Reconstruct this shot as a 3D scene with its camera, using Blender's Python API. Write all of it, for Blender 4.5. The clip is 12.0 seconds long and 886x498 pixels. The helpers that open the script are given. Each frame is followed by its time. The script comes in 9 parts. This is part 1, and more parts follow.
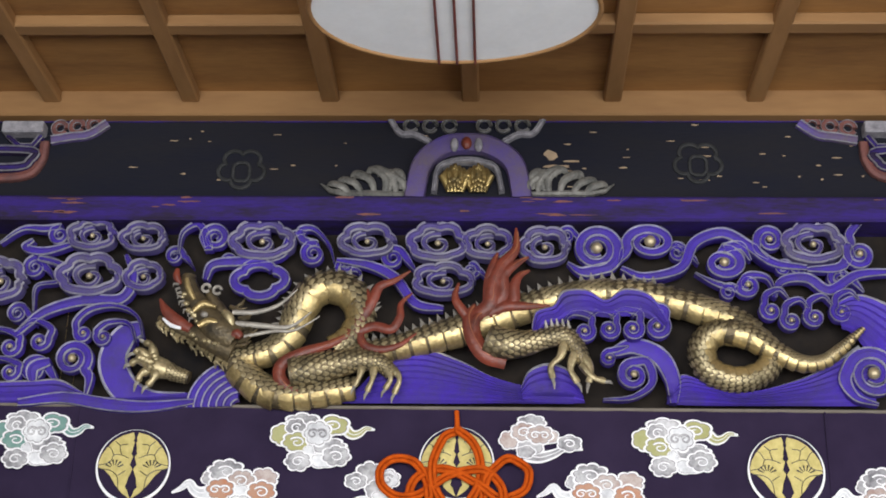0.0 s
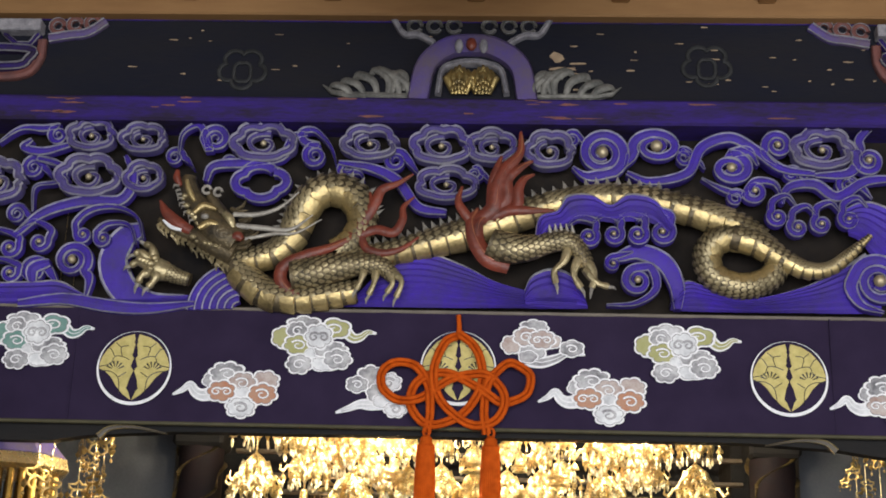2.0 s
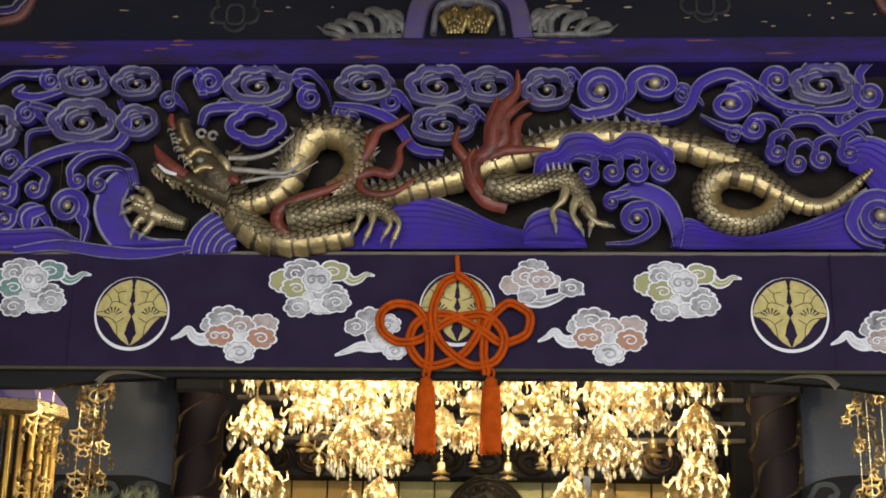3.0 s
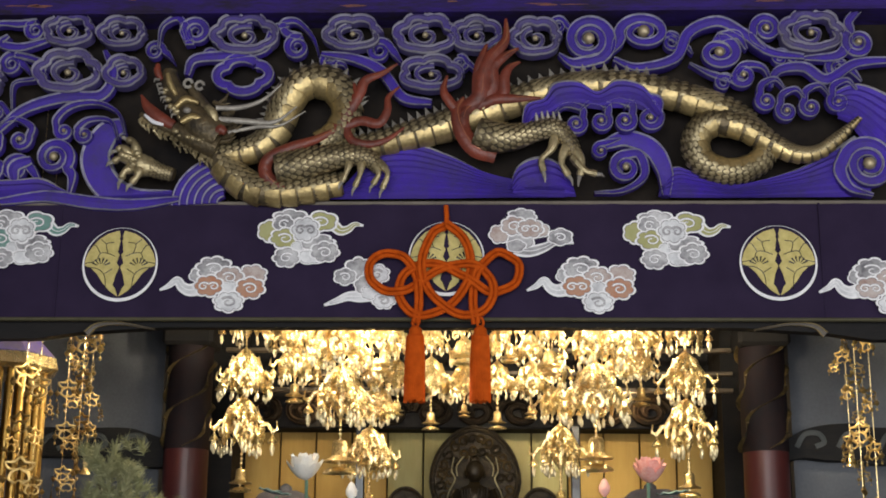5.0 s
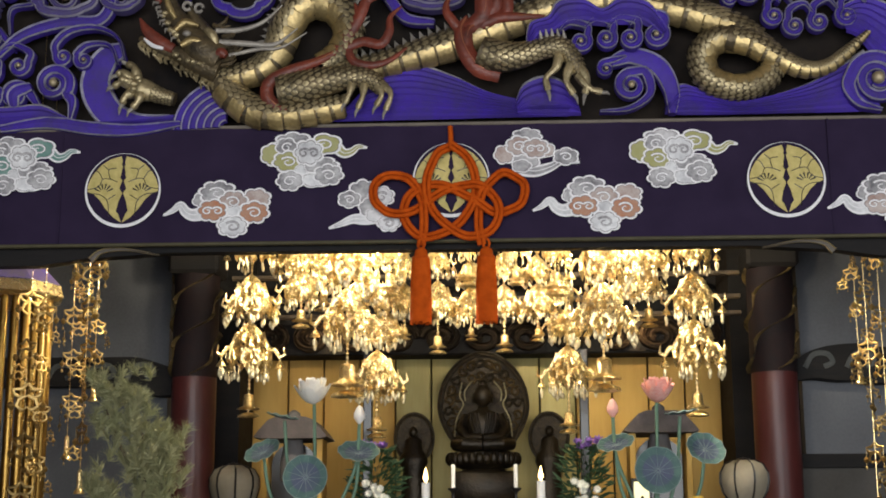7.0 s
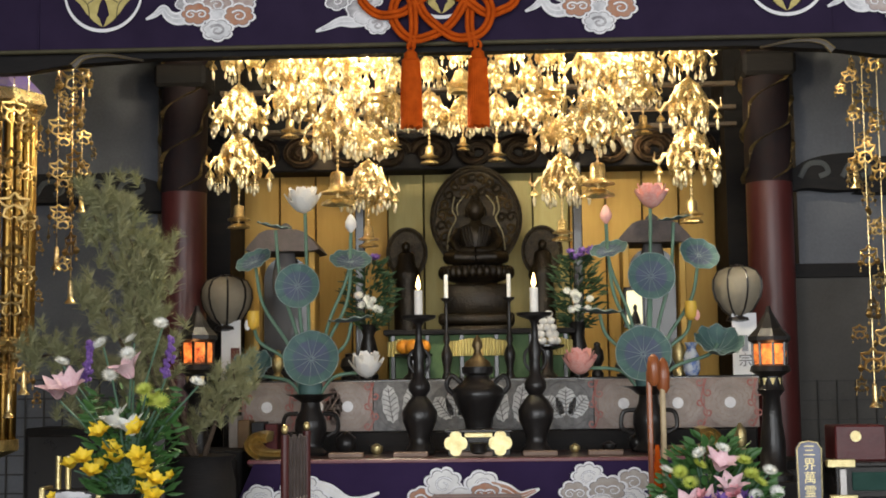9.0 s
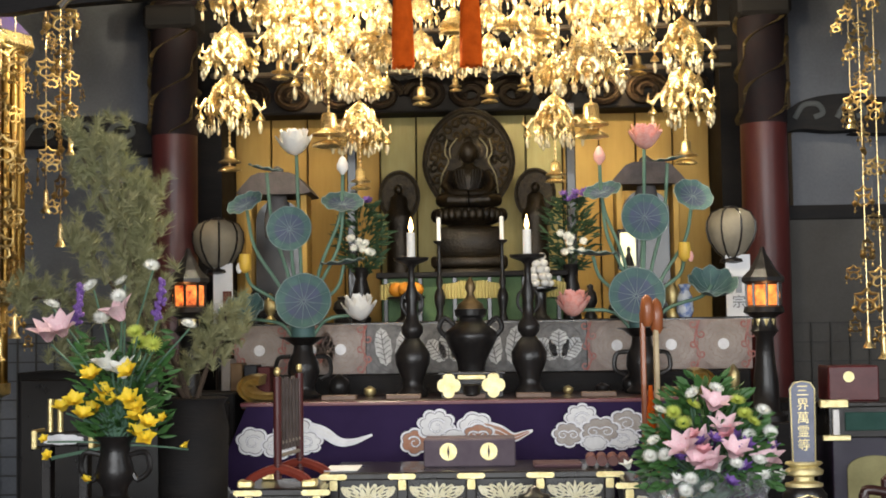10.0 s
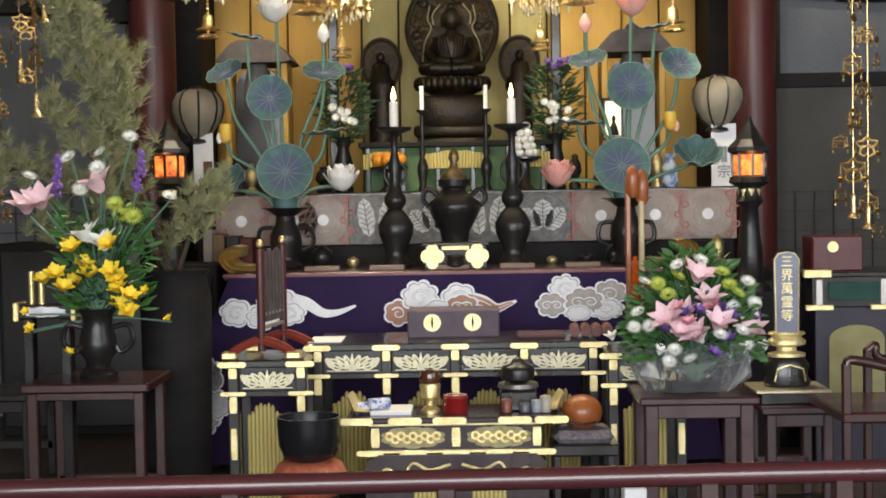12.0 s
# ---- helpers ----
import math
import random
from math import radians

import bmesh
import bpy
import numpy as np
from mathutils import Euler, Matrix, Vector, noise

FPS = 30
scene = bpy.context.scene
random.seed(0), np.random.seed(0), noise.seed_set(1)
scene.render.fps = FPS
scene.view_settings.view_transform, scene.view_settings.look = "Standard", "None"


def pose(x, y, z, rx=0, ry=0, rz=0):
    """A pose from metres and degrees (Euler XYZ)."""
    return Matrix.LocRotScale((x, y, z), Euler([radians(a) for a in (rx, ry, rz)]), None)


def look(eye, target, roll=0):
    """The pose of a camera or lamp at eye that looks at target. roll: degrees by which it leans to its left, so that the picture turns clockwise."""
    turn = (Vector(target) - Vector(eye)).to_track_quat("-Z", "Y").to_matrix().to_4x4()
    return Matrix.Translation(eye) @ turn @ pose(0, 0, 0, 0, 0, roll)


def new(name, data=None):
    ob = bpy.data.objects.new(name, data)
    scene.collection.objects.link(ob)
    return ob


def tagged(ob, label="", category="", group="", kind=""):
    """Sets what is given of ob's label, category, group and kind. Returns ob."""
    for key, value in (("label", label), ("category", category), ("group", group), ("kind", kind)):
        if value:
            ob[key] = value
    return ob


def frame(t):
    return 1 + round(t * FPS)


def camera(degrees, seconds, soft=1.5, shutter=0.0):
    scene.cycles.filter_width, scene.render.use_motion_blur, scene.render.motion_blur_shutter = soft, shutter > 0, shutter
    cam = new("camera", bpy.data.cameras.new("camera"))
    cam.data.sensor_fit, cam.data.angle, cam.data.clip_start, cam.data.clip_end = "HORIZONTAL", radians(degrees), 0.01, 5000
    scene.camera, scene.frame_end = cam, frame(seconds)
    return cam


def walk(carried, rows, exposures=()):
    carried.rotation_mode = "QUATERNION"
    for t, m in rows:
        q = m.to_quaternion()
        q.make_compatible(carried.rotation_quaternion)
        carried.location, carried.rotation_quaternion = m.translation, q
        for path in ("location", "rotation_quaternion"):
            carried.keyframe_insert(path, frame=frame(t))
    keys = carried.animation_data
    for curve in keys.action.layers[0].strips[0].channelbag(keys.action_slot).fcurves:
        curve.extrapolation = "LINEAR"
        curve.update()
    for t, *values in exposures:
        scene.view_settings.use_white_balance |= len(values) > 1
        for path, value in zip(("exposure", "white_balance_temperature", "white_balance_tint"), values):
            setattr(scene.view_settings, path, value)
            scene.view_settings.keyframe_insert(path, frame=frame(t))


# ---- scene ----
cam = camera(35.5, 12.0, 1.8)
PATH = [
    (0, (0.014, 0.251, 1.513), (-0.07, 2.099, 2.273), 1.2),
    (0.5, (0.026, 0.254, 1.523), (-0.068, 2.107, 2.27), 1.4),
    (1, (0.044, 0.277, 1.491), (-0.053, 2.138, 2.217), 1.7),
    (1.5, (0.034, 0.306, 1.487), (-0.06, 2.183, 2.173), 1.7),
    (2, (0.024, 0.326, 1.523), (-0.067, 2.22, 2.157), 1.7),
    (2.5, (0.043, 0.353, 1.501), (-0.057, 2.253, 2.116), 1.6),
    (3, (0.041, 0.383, 1.487), (-0.052, 2.299, 2.055), 0.9),
    (5, (0.028, 0.402, 1.453), (-0.045, 2.334, 1.962), 0.5),
    (5.5, (0.029, 0.397, 1.446), (-0.05, 2.332, 1.947), 0.2),
    (6, (0.034, 0.394, 1.438), (-0.046, 2.331, 1.931), -0.0),
    (6.5, (0.032, 0.426, 1.421), (-0.049, 2.371, 1.878), -0.1),
    (8.5, (0.044, 0.547, 1.282), (-0.044, 2.526, 1.554), -0.6),
    (9, (0.039, 0.579, 1.254), (-0.039, 2.568, 1.446), -0.7),
    (9.5, (0.043, 0.598, 1.246), (-0.032, 2.591, 1.402), -0.8),
    (10, (0.042, 0.618, 1.235), (-0.028, 2.613, 1.35), -0.9),
    (10.5, (0.036, 0.638, 1.219), (-0.021, 2.636, 1.286), -0.9),
    (11, (0.037, 0.666, 1.227), (-0.012, 2.665, 1.22), -0.9),
    (11.5, (0.018, 0.673, 1.233), (-0.022, 2.672, 1.184), -0.9),
    (12, (0.033, 0.675, 1.254), (-0.014, 2.673, 1.176), -1.0),
]
# the exposure settles as the view leaves the ceiling
walk(cam, [(t, look(eye, target, roll)) for t, eye, target, roll in PATH], [(0, 0.46), (1.0, 0.43), (1.6, 0.27), (2.5, -0.16), (5.0, -0.31), (8.5, -0.38), (10.0, -0.05), (12.0, 0.02)])

# ---- world, light, exposure ----
world = bpy.data.worlds.new("world")
scene.world = world
world.use_nodes = True
wn = world.node_tree
sky = wn.nodes.new("ShaderNodeTexSky")
sky.sky_type, sky.sun_disc = "NISHITA", False
sky.sun_elevation, sky.sun_rotation = radians(50), radians(200)
wn.nodes["Background"].inputs[1].default_value = 0.1
wn.links.new(sky.outputs[0], wn.nodes["Background"].inputs[0])


def area_lamp(name, eye, target, sx, sy, power, colour):
    data = bpy.data.lights.new(name, "AREA")
    data.shape, data.size, data.size_y, data.energy, data.color = "RECTANGLE", sx, sy, power, colour
    ob = new(name, data)
    ob.matrix_world = look(eye, target)
    return ob


def bulb_lamp(name, eye, power, colour, radius=0.03):
    data = bpy.data.lights.new(name, "POINT")
    data.energy, data.color, data.shadow_soft_size = power, colour, radius
    ob = new(name, data)
    ob.location = eye
    return ob


# daylight through the open front of the hall, behind the walker
area_lamp("daylight_front", (0, -3.3, 2.0), (0, 6.0, 2.4), 7.5, 3.4, 800, (0.95, 0.98, 1.0))
# added fill light from the east, at an unseen opening made for it
area_lamp("daylight_side", (4.6, 2.0, 2.0), (0, 6.0, 2.2), 3.5, 2.6, 90, (0.95, 0.98, 1.0))
# electric bulbs among the gilt pendants and in the altar recess
# the outer two are added, unseen, to brighten the side pendants
for lx, power in ((-1.12, 17), (-0.62, 72), (0.5, 72), (0.98, 17)):
    bulb_lamp("pendant_bulb", (lx, 6.92, 3.0), power * 1.75, (1.0, 0.88, 0.64), 0.05)
for lx in (-1.0, 0.85):
    bulb_lamp("recess_bulb", (lx, 9.0, 2.75), 7.0, (1.0, 0.66, 0.3), 0.05)


# ---- materials ----
def mat(name, colour, rough=0.6, metal=0.0, second=None, scale=12.0, bump=0.1, bump_scale=None, coat=0.0, stretch=(1, 1, 1), emit=0.0, spread=0.55, spec=0.4):
    """Base colour mixed with a second one by two sizes of noise, with a fine bump."""
    m = bpy.data.materials.new(name)
    m.use_nodes = True
    n, l = m.node_tree.nodes, m.node_tree.links
    b = n["Principled BSDF"]
    second = second or tuple(c * 0.72 for c in colour)
    tc = n.new("ShaderNodeTexCoord")
    mp = n.new("ShaderNodeMapping")
    mp.inputs["Scale"].default_value = stretch
    l.new(tc.outputs["Object"], mp.inputs["Vector"])
    n1, n2 = n.new("ShaderNodeTexNoise"), n.new("ShaderNodeTexNoise")
    n1.inputs["Scale"].default_value, n1.inputs["Detail"].default_value = scale, 6
    n2.inputs["Scale"].default_value, n2.inputs["Detail"].default_value = (bump_scale or scale * 6), 4
    l.new(mp.outputs[0], n1.inputs["Vector"])
    l.new(mp.outputs[0], n2.inputs["Vector"])
    add = n.new("ShaderNodeMath")
    add.operation = "MULTIPLY_ADD"
    l.new(n2.outputs["Fac"], add.inputs[0])
    add.inputs[1].default_value = 0.4
    l.new(n1.outputs["Fac"], add.inputs[2])
    ramp = n.new("ShaderNodeMapRange")
    ramp.inputs[1].default_value, ramp.inputs[2].default_value = 0.7 - spread * 0.5, 0.7 + spread * 0.5
    l.new(add.outputs[0], ramp.inputs[0])
    mix = n.new("ShaderNodeMix")
    mix.data_type = "RGBA"
    mix.inputs[6].default_value, mix.inputs[7].default_value = (*second, 1), (*colour, 1)
    l.new(ramp.outputs[0], mix.inputs[0])
    l.new(mix.outputs[2], b.inputs["Base Color"])
    b.inputs["Roughness"].default_value, b.inputs["Metallic"].default_value = rough, metal
    rr = n.new("ShaderNodeMapRange")
    rr.inputs[3].default_value, rr.inputs[4].default_value = min(1, rough * 1.25), rough * 0.8
    l.new(n1.outputs["Fac"], rr.inputs[0])
    l.new(rr.outputs[0], b.inputs["Roughness"])
    b.inputs["Specular IOR Level"].default_value = spec
    b.inputs["Coat Weight"].default_value = coat
    if bump:
        bp = n.new("ShaderNodeBump")
        bp.inputs["Strength"].default_value, bp.inputs["Distance"].default_value = bump, 0.01
        l.new(n2.outputs["Fac"], bp.inputs["Height"])
        l.new(bp.outputs[0], b.inputs["Normal"])
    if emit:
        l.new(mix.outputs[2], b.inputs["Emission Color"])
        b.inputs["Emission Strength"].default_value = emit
    return m


GOLD = mat("gold_leaf", (0.34, 0.21, 0.058), 0.36, 1.0, (0.22, 0.12, 0.028), 12, 0.15)
# a duller gilt for the leaf strings than for the pendants
DULL_GILT = mat("dull_gilt_brass", (0.54, 0.38, 0.16), 0.36, 0.95, (0.3, 0.19, 0.06), 20, 0.1)
GOLD_OLD = mat("worn_gilding", (0.62, 0.45, 0.17), 0.42, 0.85, (0.09, 0.07, 0.04), 16, 0.3, 90, spread=0.6)
BRASS = mat("engraved_brass", (0.92, 0.78, 0.42), 0.34, 0.85, (0.66, 0.5, 0.2), 40, 0.3, 160)
GOLD_CLOTH = mat("gold_cloth", (0.62, 0.52, 0.2), 0.6, 0.25, (0.45, 0.37, 0.13), 40, 0.2, 260)
BLUE = mat("ultramarine_paint", (0.070, 0.032, 0.42), 0.6, 0, (0.068, 0.048, 0.20), 9, 0.4, 50, spread=0.6, spec=0.2)
BLUE_BAND = mat("worn_blue_paint", (0.040, 0.021, 0.17), 0.75, 0, (0.03, 0.021, 0.05), 5, 0.3, 40, stretch=(0.5, 1, 2.6), spread=0.34, spec=0.1)
BLUE_PALE = mat("faded_ultramarine", (0.095, 0.062, 0.31), 0.65, 0, (0.13, 0.115, 0.185), 8, 0.4, 50, spec=0.2)
RIM = mat("faded_white_line", (0.72, 0.71, 0.74), 0.7, 0, (0.26, 0.25, 0.33), 20, 0.25, 90)
RED = mat("cinnabar_paint", (0.24, 0.05, 0.028), 0.42, 0, (0.085, 0.024, 0.018), 9, 0.35, 50, spread=0.5)
BLACK = mat("black_lacquer", (0.012, 0.011, 0.012), 0.28, 0, (0.02, 0.016, 0.014), 5, 0.04, coat=0.3)
SOOT = mat("sooty_black_wood", (0.010, 0.010, 0.011), 0.7, 0, (0.022, 0.019, 0.018), 7, 0.2, 60, stretch=(0.3, 1, 2), spec=0.15)
DARKWOOD = mat("dark_red_wood", (0.05, 0.014, 0.012), 0.32, 0, (0.025, 0.01, 0.009), 5, 0.08, 50, coat=0.3, stretch=(0.3, 1, 3))
REDLACQ = mat("red_lacquer", (0.085, 0.016, 0.015), 0.45, 0, (0.045, 0.010, 0.010), 6, 0.06, coat=0.08, stretch=(1, 1, 0.2))
WOOD = mat("ceiling_wood", (0.35, 0.18, 0.068), 0.6, 0, (0.22, 0.108, 0.038), 5, 0.12, 26, stretch=(1.2, 0.25, 1.2))
WOOD_X = mat("ceiling_wood_cross", (0.31, 0.165, 0.064), 0.6, 0, (0.21, 0.104, 0.038), 5, 0.12, 26, stretch=(0.25, 1.2, 1.2))
BOARD = mat("ceiling_board", (0.37, 0.18, 0.055), 0.65, 0, (0.19, 0.085, 0.026), 3, 0.12, 40, stretch=(0.3, 1.6, 1))
PURPLE = mat("purple_cloth", (0.031, 0.020, 0.050), 0.85, 0, (0.021, 0.014, 0.034), 5, 0.15, 400, spec=0.1)
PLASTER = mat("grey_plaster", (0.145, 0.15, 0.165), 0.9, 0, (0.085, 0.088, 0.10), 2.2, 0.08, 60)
# a darker, browner plaster for the hall walls and the lower bay panel
PLASTER_DARK = mat("dark_plaster", (0.075, 0.071, 0.066), 0.9, 0, (0.05, 0.046, 0.042), 3, 0.1, 60)
GOLD_BOARD = mat("gilt_board", (0.46, 0.29, 0.07), 0.5, 0.4, (0.34, 0.19, 0.04), 6, 0.1, 40, stretch=(1, 1, 0.3))
TATAMI = mat("dark_floor_boards", (0.045, 0.032, 0.026), 0.45, 0, (0.028, 0.02, 0.017), 6, 0.1, 60, stretch=(4, 0.4, 1))
PAPER = mat("white_paper", (0.78, 0.78, 0.80), 0.8, 0, (0.7, 0.7, 0.72), 8, 0.05)
IVORY = mat("white_pigment", (0.90, 0.89, 0.91), 0.6, 0, (0.70, 0.69, 0.72), 22, 0.2, 120)
ORANGE = mat("orange_silk", (0.60, 0.10, 0.008), 0.8, 0, (0.40, 0.058, 0.005), 30, 0.4, 300, spec=0.08)
BRONZE = mat("dark_bronze", (0.012, 0.011, 0.011), 0.3, 0.2, (0.022, 0.019, 0.018), 14, 0.15, 80)


# ---- mesh kit ----
class Kit:
    """Vertices and faces of one mesh, with a material slot for each face."""

    def __init__(self):
        self.v, self.f, self.m, self.slot = [], [], [], 0

    def add(self, verts, faces):
        o = len(self.v)
        self.v.extend(tuple(p) for p in verts)
        self.f.extend(tuple(i + o for i in f) for f in faces)
        self.m.extend([self.slot] * len(faces))
        return self

    def box(self, x0, x1, y0, y1, z0, z1, c=0.006):
        """A box with chamfered edges."""
        lo, hi = Vector((x0, y0, z0)), Vector((x1, y1, z1))
        c = min(c, 0.4 * min(x1 - x0, y1 - y0, z1 - z0))
        bm = bmesh.new()
        bmesh.ops.create_cube(bm, size=1, matrix=Matrix.Translation((lo + hi) / 2) @ Matrix.Diagonal((*(hi - lo), 1)))
        if c > 0:
            bmesh.ops.bevel(bm, geom=bm.edges[:], offset=c, segments=1, affect="EDGES")
        bm.verts.index_update()
        self.add([v.co for v in bm.verts], [[v.index for v in f.verts] for f in bm.faces])
        bm.free()
        return self

    def lathe(self, profile, cx=0, cy=0, cz=0, seg=20, squash=1.0):
        """A turned body: profile of (radius, height)."""
        verts, faces, k = [], [], len(profile)
        for s in range(seg):
            a = 2 * math.pi * s / seg
            verts += [(cx + r * math.cos(a), cy + squash * r * math.sin(a), cz + h) for r, h in profile]
        for s in range(seg):
            t = (s + 1) % seg
            faces += [(s * k + i, t * k + i, t * k + i + 1, s * k + i + 1) for i in range(k - 1)]
        faces.append([s * k for s in range(seg)][::-1])
        faces.append([s * k + k - 1 for s in range(seg)])
        return self.add(verts, faces)

    def tube(self, points, radius, seg=8, flat=1.0, up=(0, 1, 0)):
        """A round bar along points; radius is a number or one per point; flat squeezes it along up."""
        pts = [Vector(p) for p in points]
        n = len(pts)
        rad = radius if isinstance(radius, (list, tuple)) else [radius] * n
        verts, faces, side = [], [], None
        for i, p in enumerate(pts):
            d = (pts[min(i + 1, n - 1)] - pts[max(i - 1, 0)]).normalized()
            ref = Vector(up) if abs(d.dot(Vector(up))) < 0.95 else Vector((1, 0, 0.01))
            side = ref.cross(d).normalized()
            top = d.cross(side)
            for s in range(seg):
                a = 2 * math.pi * s / seg
                verts.append(p + side * (rad[i] * math.cos(a)) + top * (rad[i] * flat * math.sin(a)))
        for i in range(n - 1):
            for s in range(seg):
                t = (s + 1) % seg
                faces.append((i * seg + s, i * seg + t, (i + 1) * seg + t, (i + 1) * seg + s))
        faces.append(list(range(seg))[::-1])
        faces.append([(n - 1) * seg + s for s in range(seg)])
        return self.add(verts, faces)

    def slab(self, outline, y0, y1, chamfer=0.0):
        """An upright plate: outline of (x, z), from y0 (front) to y1 (back)."""
        k = len(outline)
        verts = [(x, y0, z) for x, z in outline] + [(x, y1, z) for x, z in outline]
        faces = [list(range(k)), list(range(2 * k - 1, k - 1, -1))]
        faces += [(i, k + i, k + (i + 1) % k, (i + 1) % k) for i in range(k)]
        return self.add(verts, faces)

    def ball(self, cx, cy, cz, rx, ry=None, rz=None, seg=10, rings=6):
        ry, rz = ry or rx, rz or rx
        prof = [(math.sin(math.pi * i / rings), -math.cos(math.pi * i / rings)) for i in range(rings + 1)]
        o = len(self.v)
        self.lathe([(max(r, 0.02), h) for r, h in prof], seg=seg)
        for i in range(o, len(self.v)):
            x, y, z = self.v[i]
            self.v[i] = (cx + x * rx, cy + y * ry, cz + z * rz)
        return self

    def ribbon(self, path, width, y, depth, rim=0.3, rim_slot=1):
        """A carved band along (x, z) points: a sunk face between two raised rims, standing depth proud of y."""
        n = len(path)
        wid = width if isinstance(width, (list, tuple)) else [width] * n
        rows = []
        for i in range(n):
            a, b = Vector(path[max(i - 1, 0)]), Vector(path[min(i + 1, n - 1)])
            d = b - a
            d = d.normalized() if d.length > 1e-6 else Vector((1, 0))
            nx, nz = -d.y, d.x
            px, pz = path[i]
            h = wid[i] / 2
            prof = [(-1, 0), (-1, -0.75), (-1 + rim * 0.5, -1), (-1 + rim, -0.72), (0, -0.95), (1 - rim, -0.72), (1 - rim * 0.5, -1), (1, -0.75), (1, 0)]
            rows.append([(px + nx * h * u, y + depth * w, pz + nz * h * u) for u, w in prof])
        k = 9
        for j in range(k - 1):
            keep = self.slot
            self.slot = rim_slot if j in (1, 2, 5, 6) else keep
            self.add([r[j + e] for r in rows for e in (0, 1)], [(2 * i, 2 * i + 1, 2 * i + 3, 2 * i + 2) for i in range(n - 1)])
            self.slot = keep
        for r in (rows[0], rows[-1]):
            self.add(r, [list(range(k))])
        return self

    def moved(self, m):
        self.v = [tuple(m @ Vector(p)) for p in self.v]
        return self


def part(name, kit, material, parent=None, label="", smooth=False, sharp=50):
    """Links a kit as one mesh object, under parent if given."""
    me = bpy.data.meshes.new(name)
    me.from_pydata(kit.v, [], kit.f)
    slots = kit.m
    if len(kit.v) < 9000:
        me.polygons.foreach_set("material_index", slots)
        bm = bmesh.new()
        bm.from_mesh(me)
        bmesh.ops.remove_doubles(bm, verts=bm.verts[:], dist=1e-5)
        bm.to_mesh(me)
        bm.free()
        slots = [q.material_index for q in me.polygons]
    for mt in material if isinstance(material, (list, tuple)) else [material]:
        me.materials.append(mt)
    me.polygons.foreach_set("material_index", slots)
    if smooth:
        me.polygons.foreach_set("use_smooth", [True] * len(me.polygons))
        me.set_sharp_from_angle(angle=radians(sharp))
    me.update()
    ob = new(name, me)
    if parent:
        ob.parent = parent
        ob.matrix_parent_inverse = Matrix.Identity(4)
    if label:
        ob["label"] = label
    return ob


def shared(name, mesh, parent, place, size=1.0, turn=0.0):
    """One more object on an existing mesh."""
    ob = new(name, mesh)
    ob.parent = parent
    ob.matrix_basis = Matrix.Translation(place) @ Matrix.Rotation(turn, 4, "Z") @ Matrix.Diagonal((*(size if isinstance(size, tuple) else (size,) * 3), 1))
    return ob


def mesh_of(name, kit, material, smooth=True, sharp=50):
    """Mesh data for pieces that are used more than once."""
    ob = part(name, kit, material, smooth=smooth, sharp=sharp)
    me = ob.data
    bpy.data.objects.remove(ob)
    return me


def thing(name, label, category, group="", kind=""):
    """An empty that carries the parts of one thing."""
    return tagged(new(name), label, category, group, kind)


def fixed(name, kit, material, label, smooth=False):
    return tagged(part(name, kit, material, smooth=smooth), label, name.split("_")[0], kind="structure")


def smooth_line(points, per=6):
    """A soft curve through a few points."""
    p = [Vector(q) for q in points]
    p = [p[0] * 2 - p[1]] + p + [p[-1] * 2 - p[-2]]
    out = []
    for i in range(1, len(p) - 2):
        for s in range(per):
            t = s / per
            a, b, c, d = p[i - 1], p[i], p[i + 1], p[i + 2]
            out.append(0.5 * (2 * b + (c - a) * t + (2 * a - 5 * b + 4 * c - d) * t * t + (3 * b - a - 3 * c + d) * t ** 3))
    out.append(p[-2])
    return [tuple(q) for q in out]


def arc(cx, cz, r, a0, a1, n=16, squash=1.0):
    return [(cx + r * math.cos(radians(a0 + (a1 - a0) * i / n)), cz + squash * r * math.sin(radians(a0 + (a1 - a0) * i / n))) for i in range(n + 1)]

# ---- the hall ----
fixed("floor", Kit().box(-4.6, 4.6, -3.4, 9.6, -0.12, 0.0, 0), TATAMI, "dark polished board floor of the hall")
fixed("wall_west", Kit().box(-4.75, -4.6, -3.4, 9.7, 0, 5.4, 0), PLASTER_DARK, "plain dark plaster side wall")
# the gap in the east wall is added, out of view, for the fill light
fixed("wall_east", Kit().box(4.6, 4.75, 3.9, 9.7, 0, 5.4, 0).box(4.6, 4.75, -3.4, 0.1, 0, 5.4, 0).box(4.6, 4.75, 0.1, 3.9, 3.4, 5.4, 0).box(4.6, 4.75, 0.1, 3.9, 0, 0.6, 0), PLASTER_DARK, "plain plaster side wall with an added unseen opening")
fixed("wall_south", Kit().box(-4.6, 4.6, -3.5, -3.4, 3.9, 5.4, 0), PLASTER_DARK, "plaster band above the open hall front")
fixed("wall_north", Kit().box(-4.6, 4.6, 9.6, 9.75, 0, 5.4, 0), SOOT, "dark back wall of the sanctuary")
fixed("ceiling_sanctuary", Kit().box(-4.6, 4.6, 6.8, 9.6, 4.3, 4.4, 0), SOOT, "dark wooden ceiling over the altar")

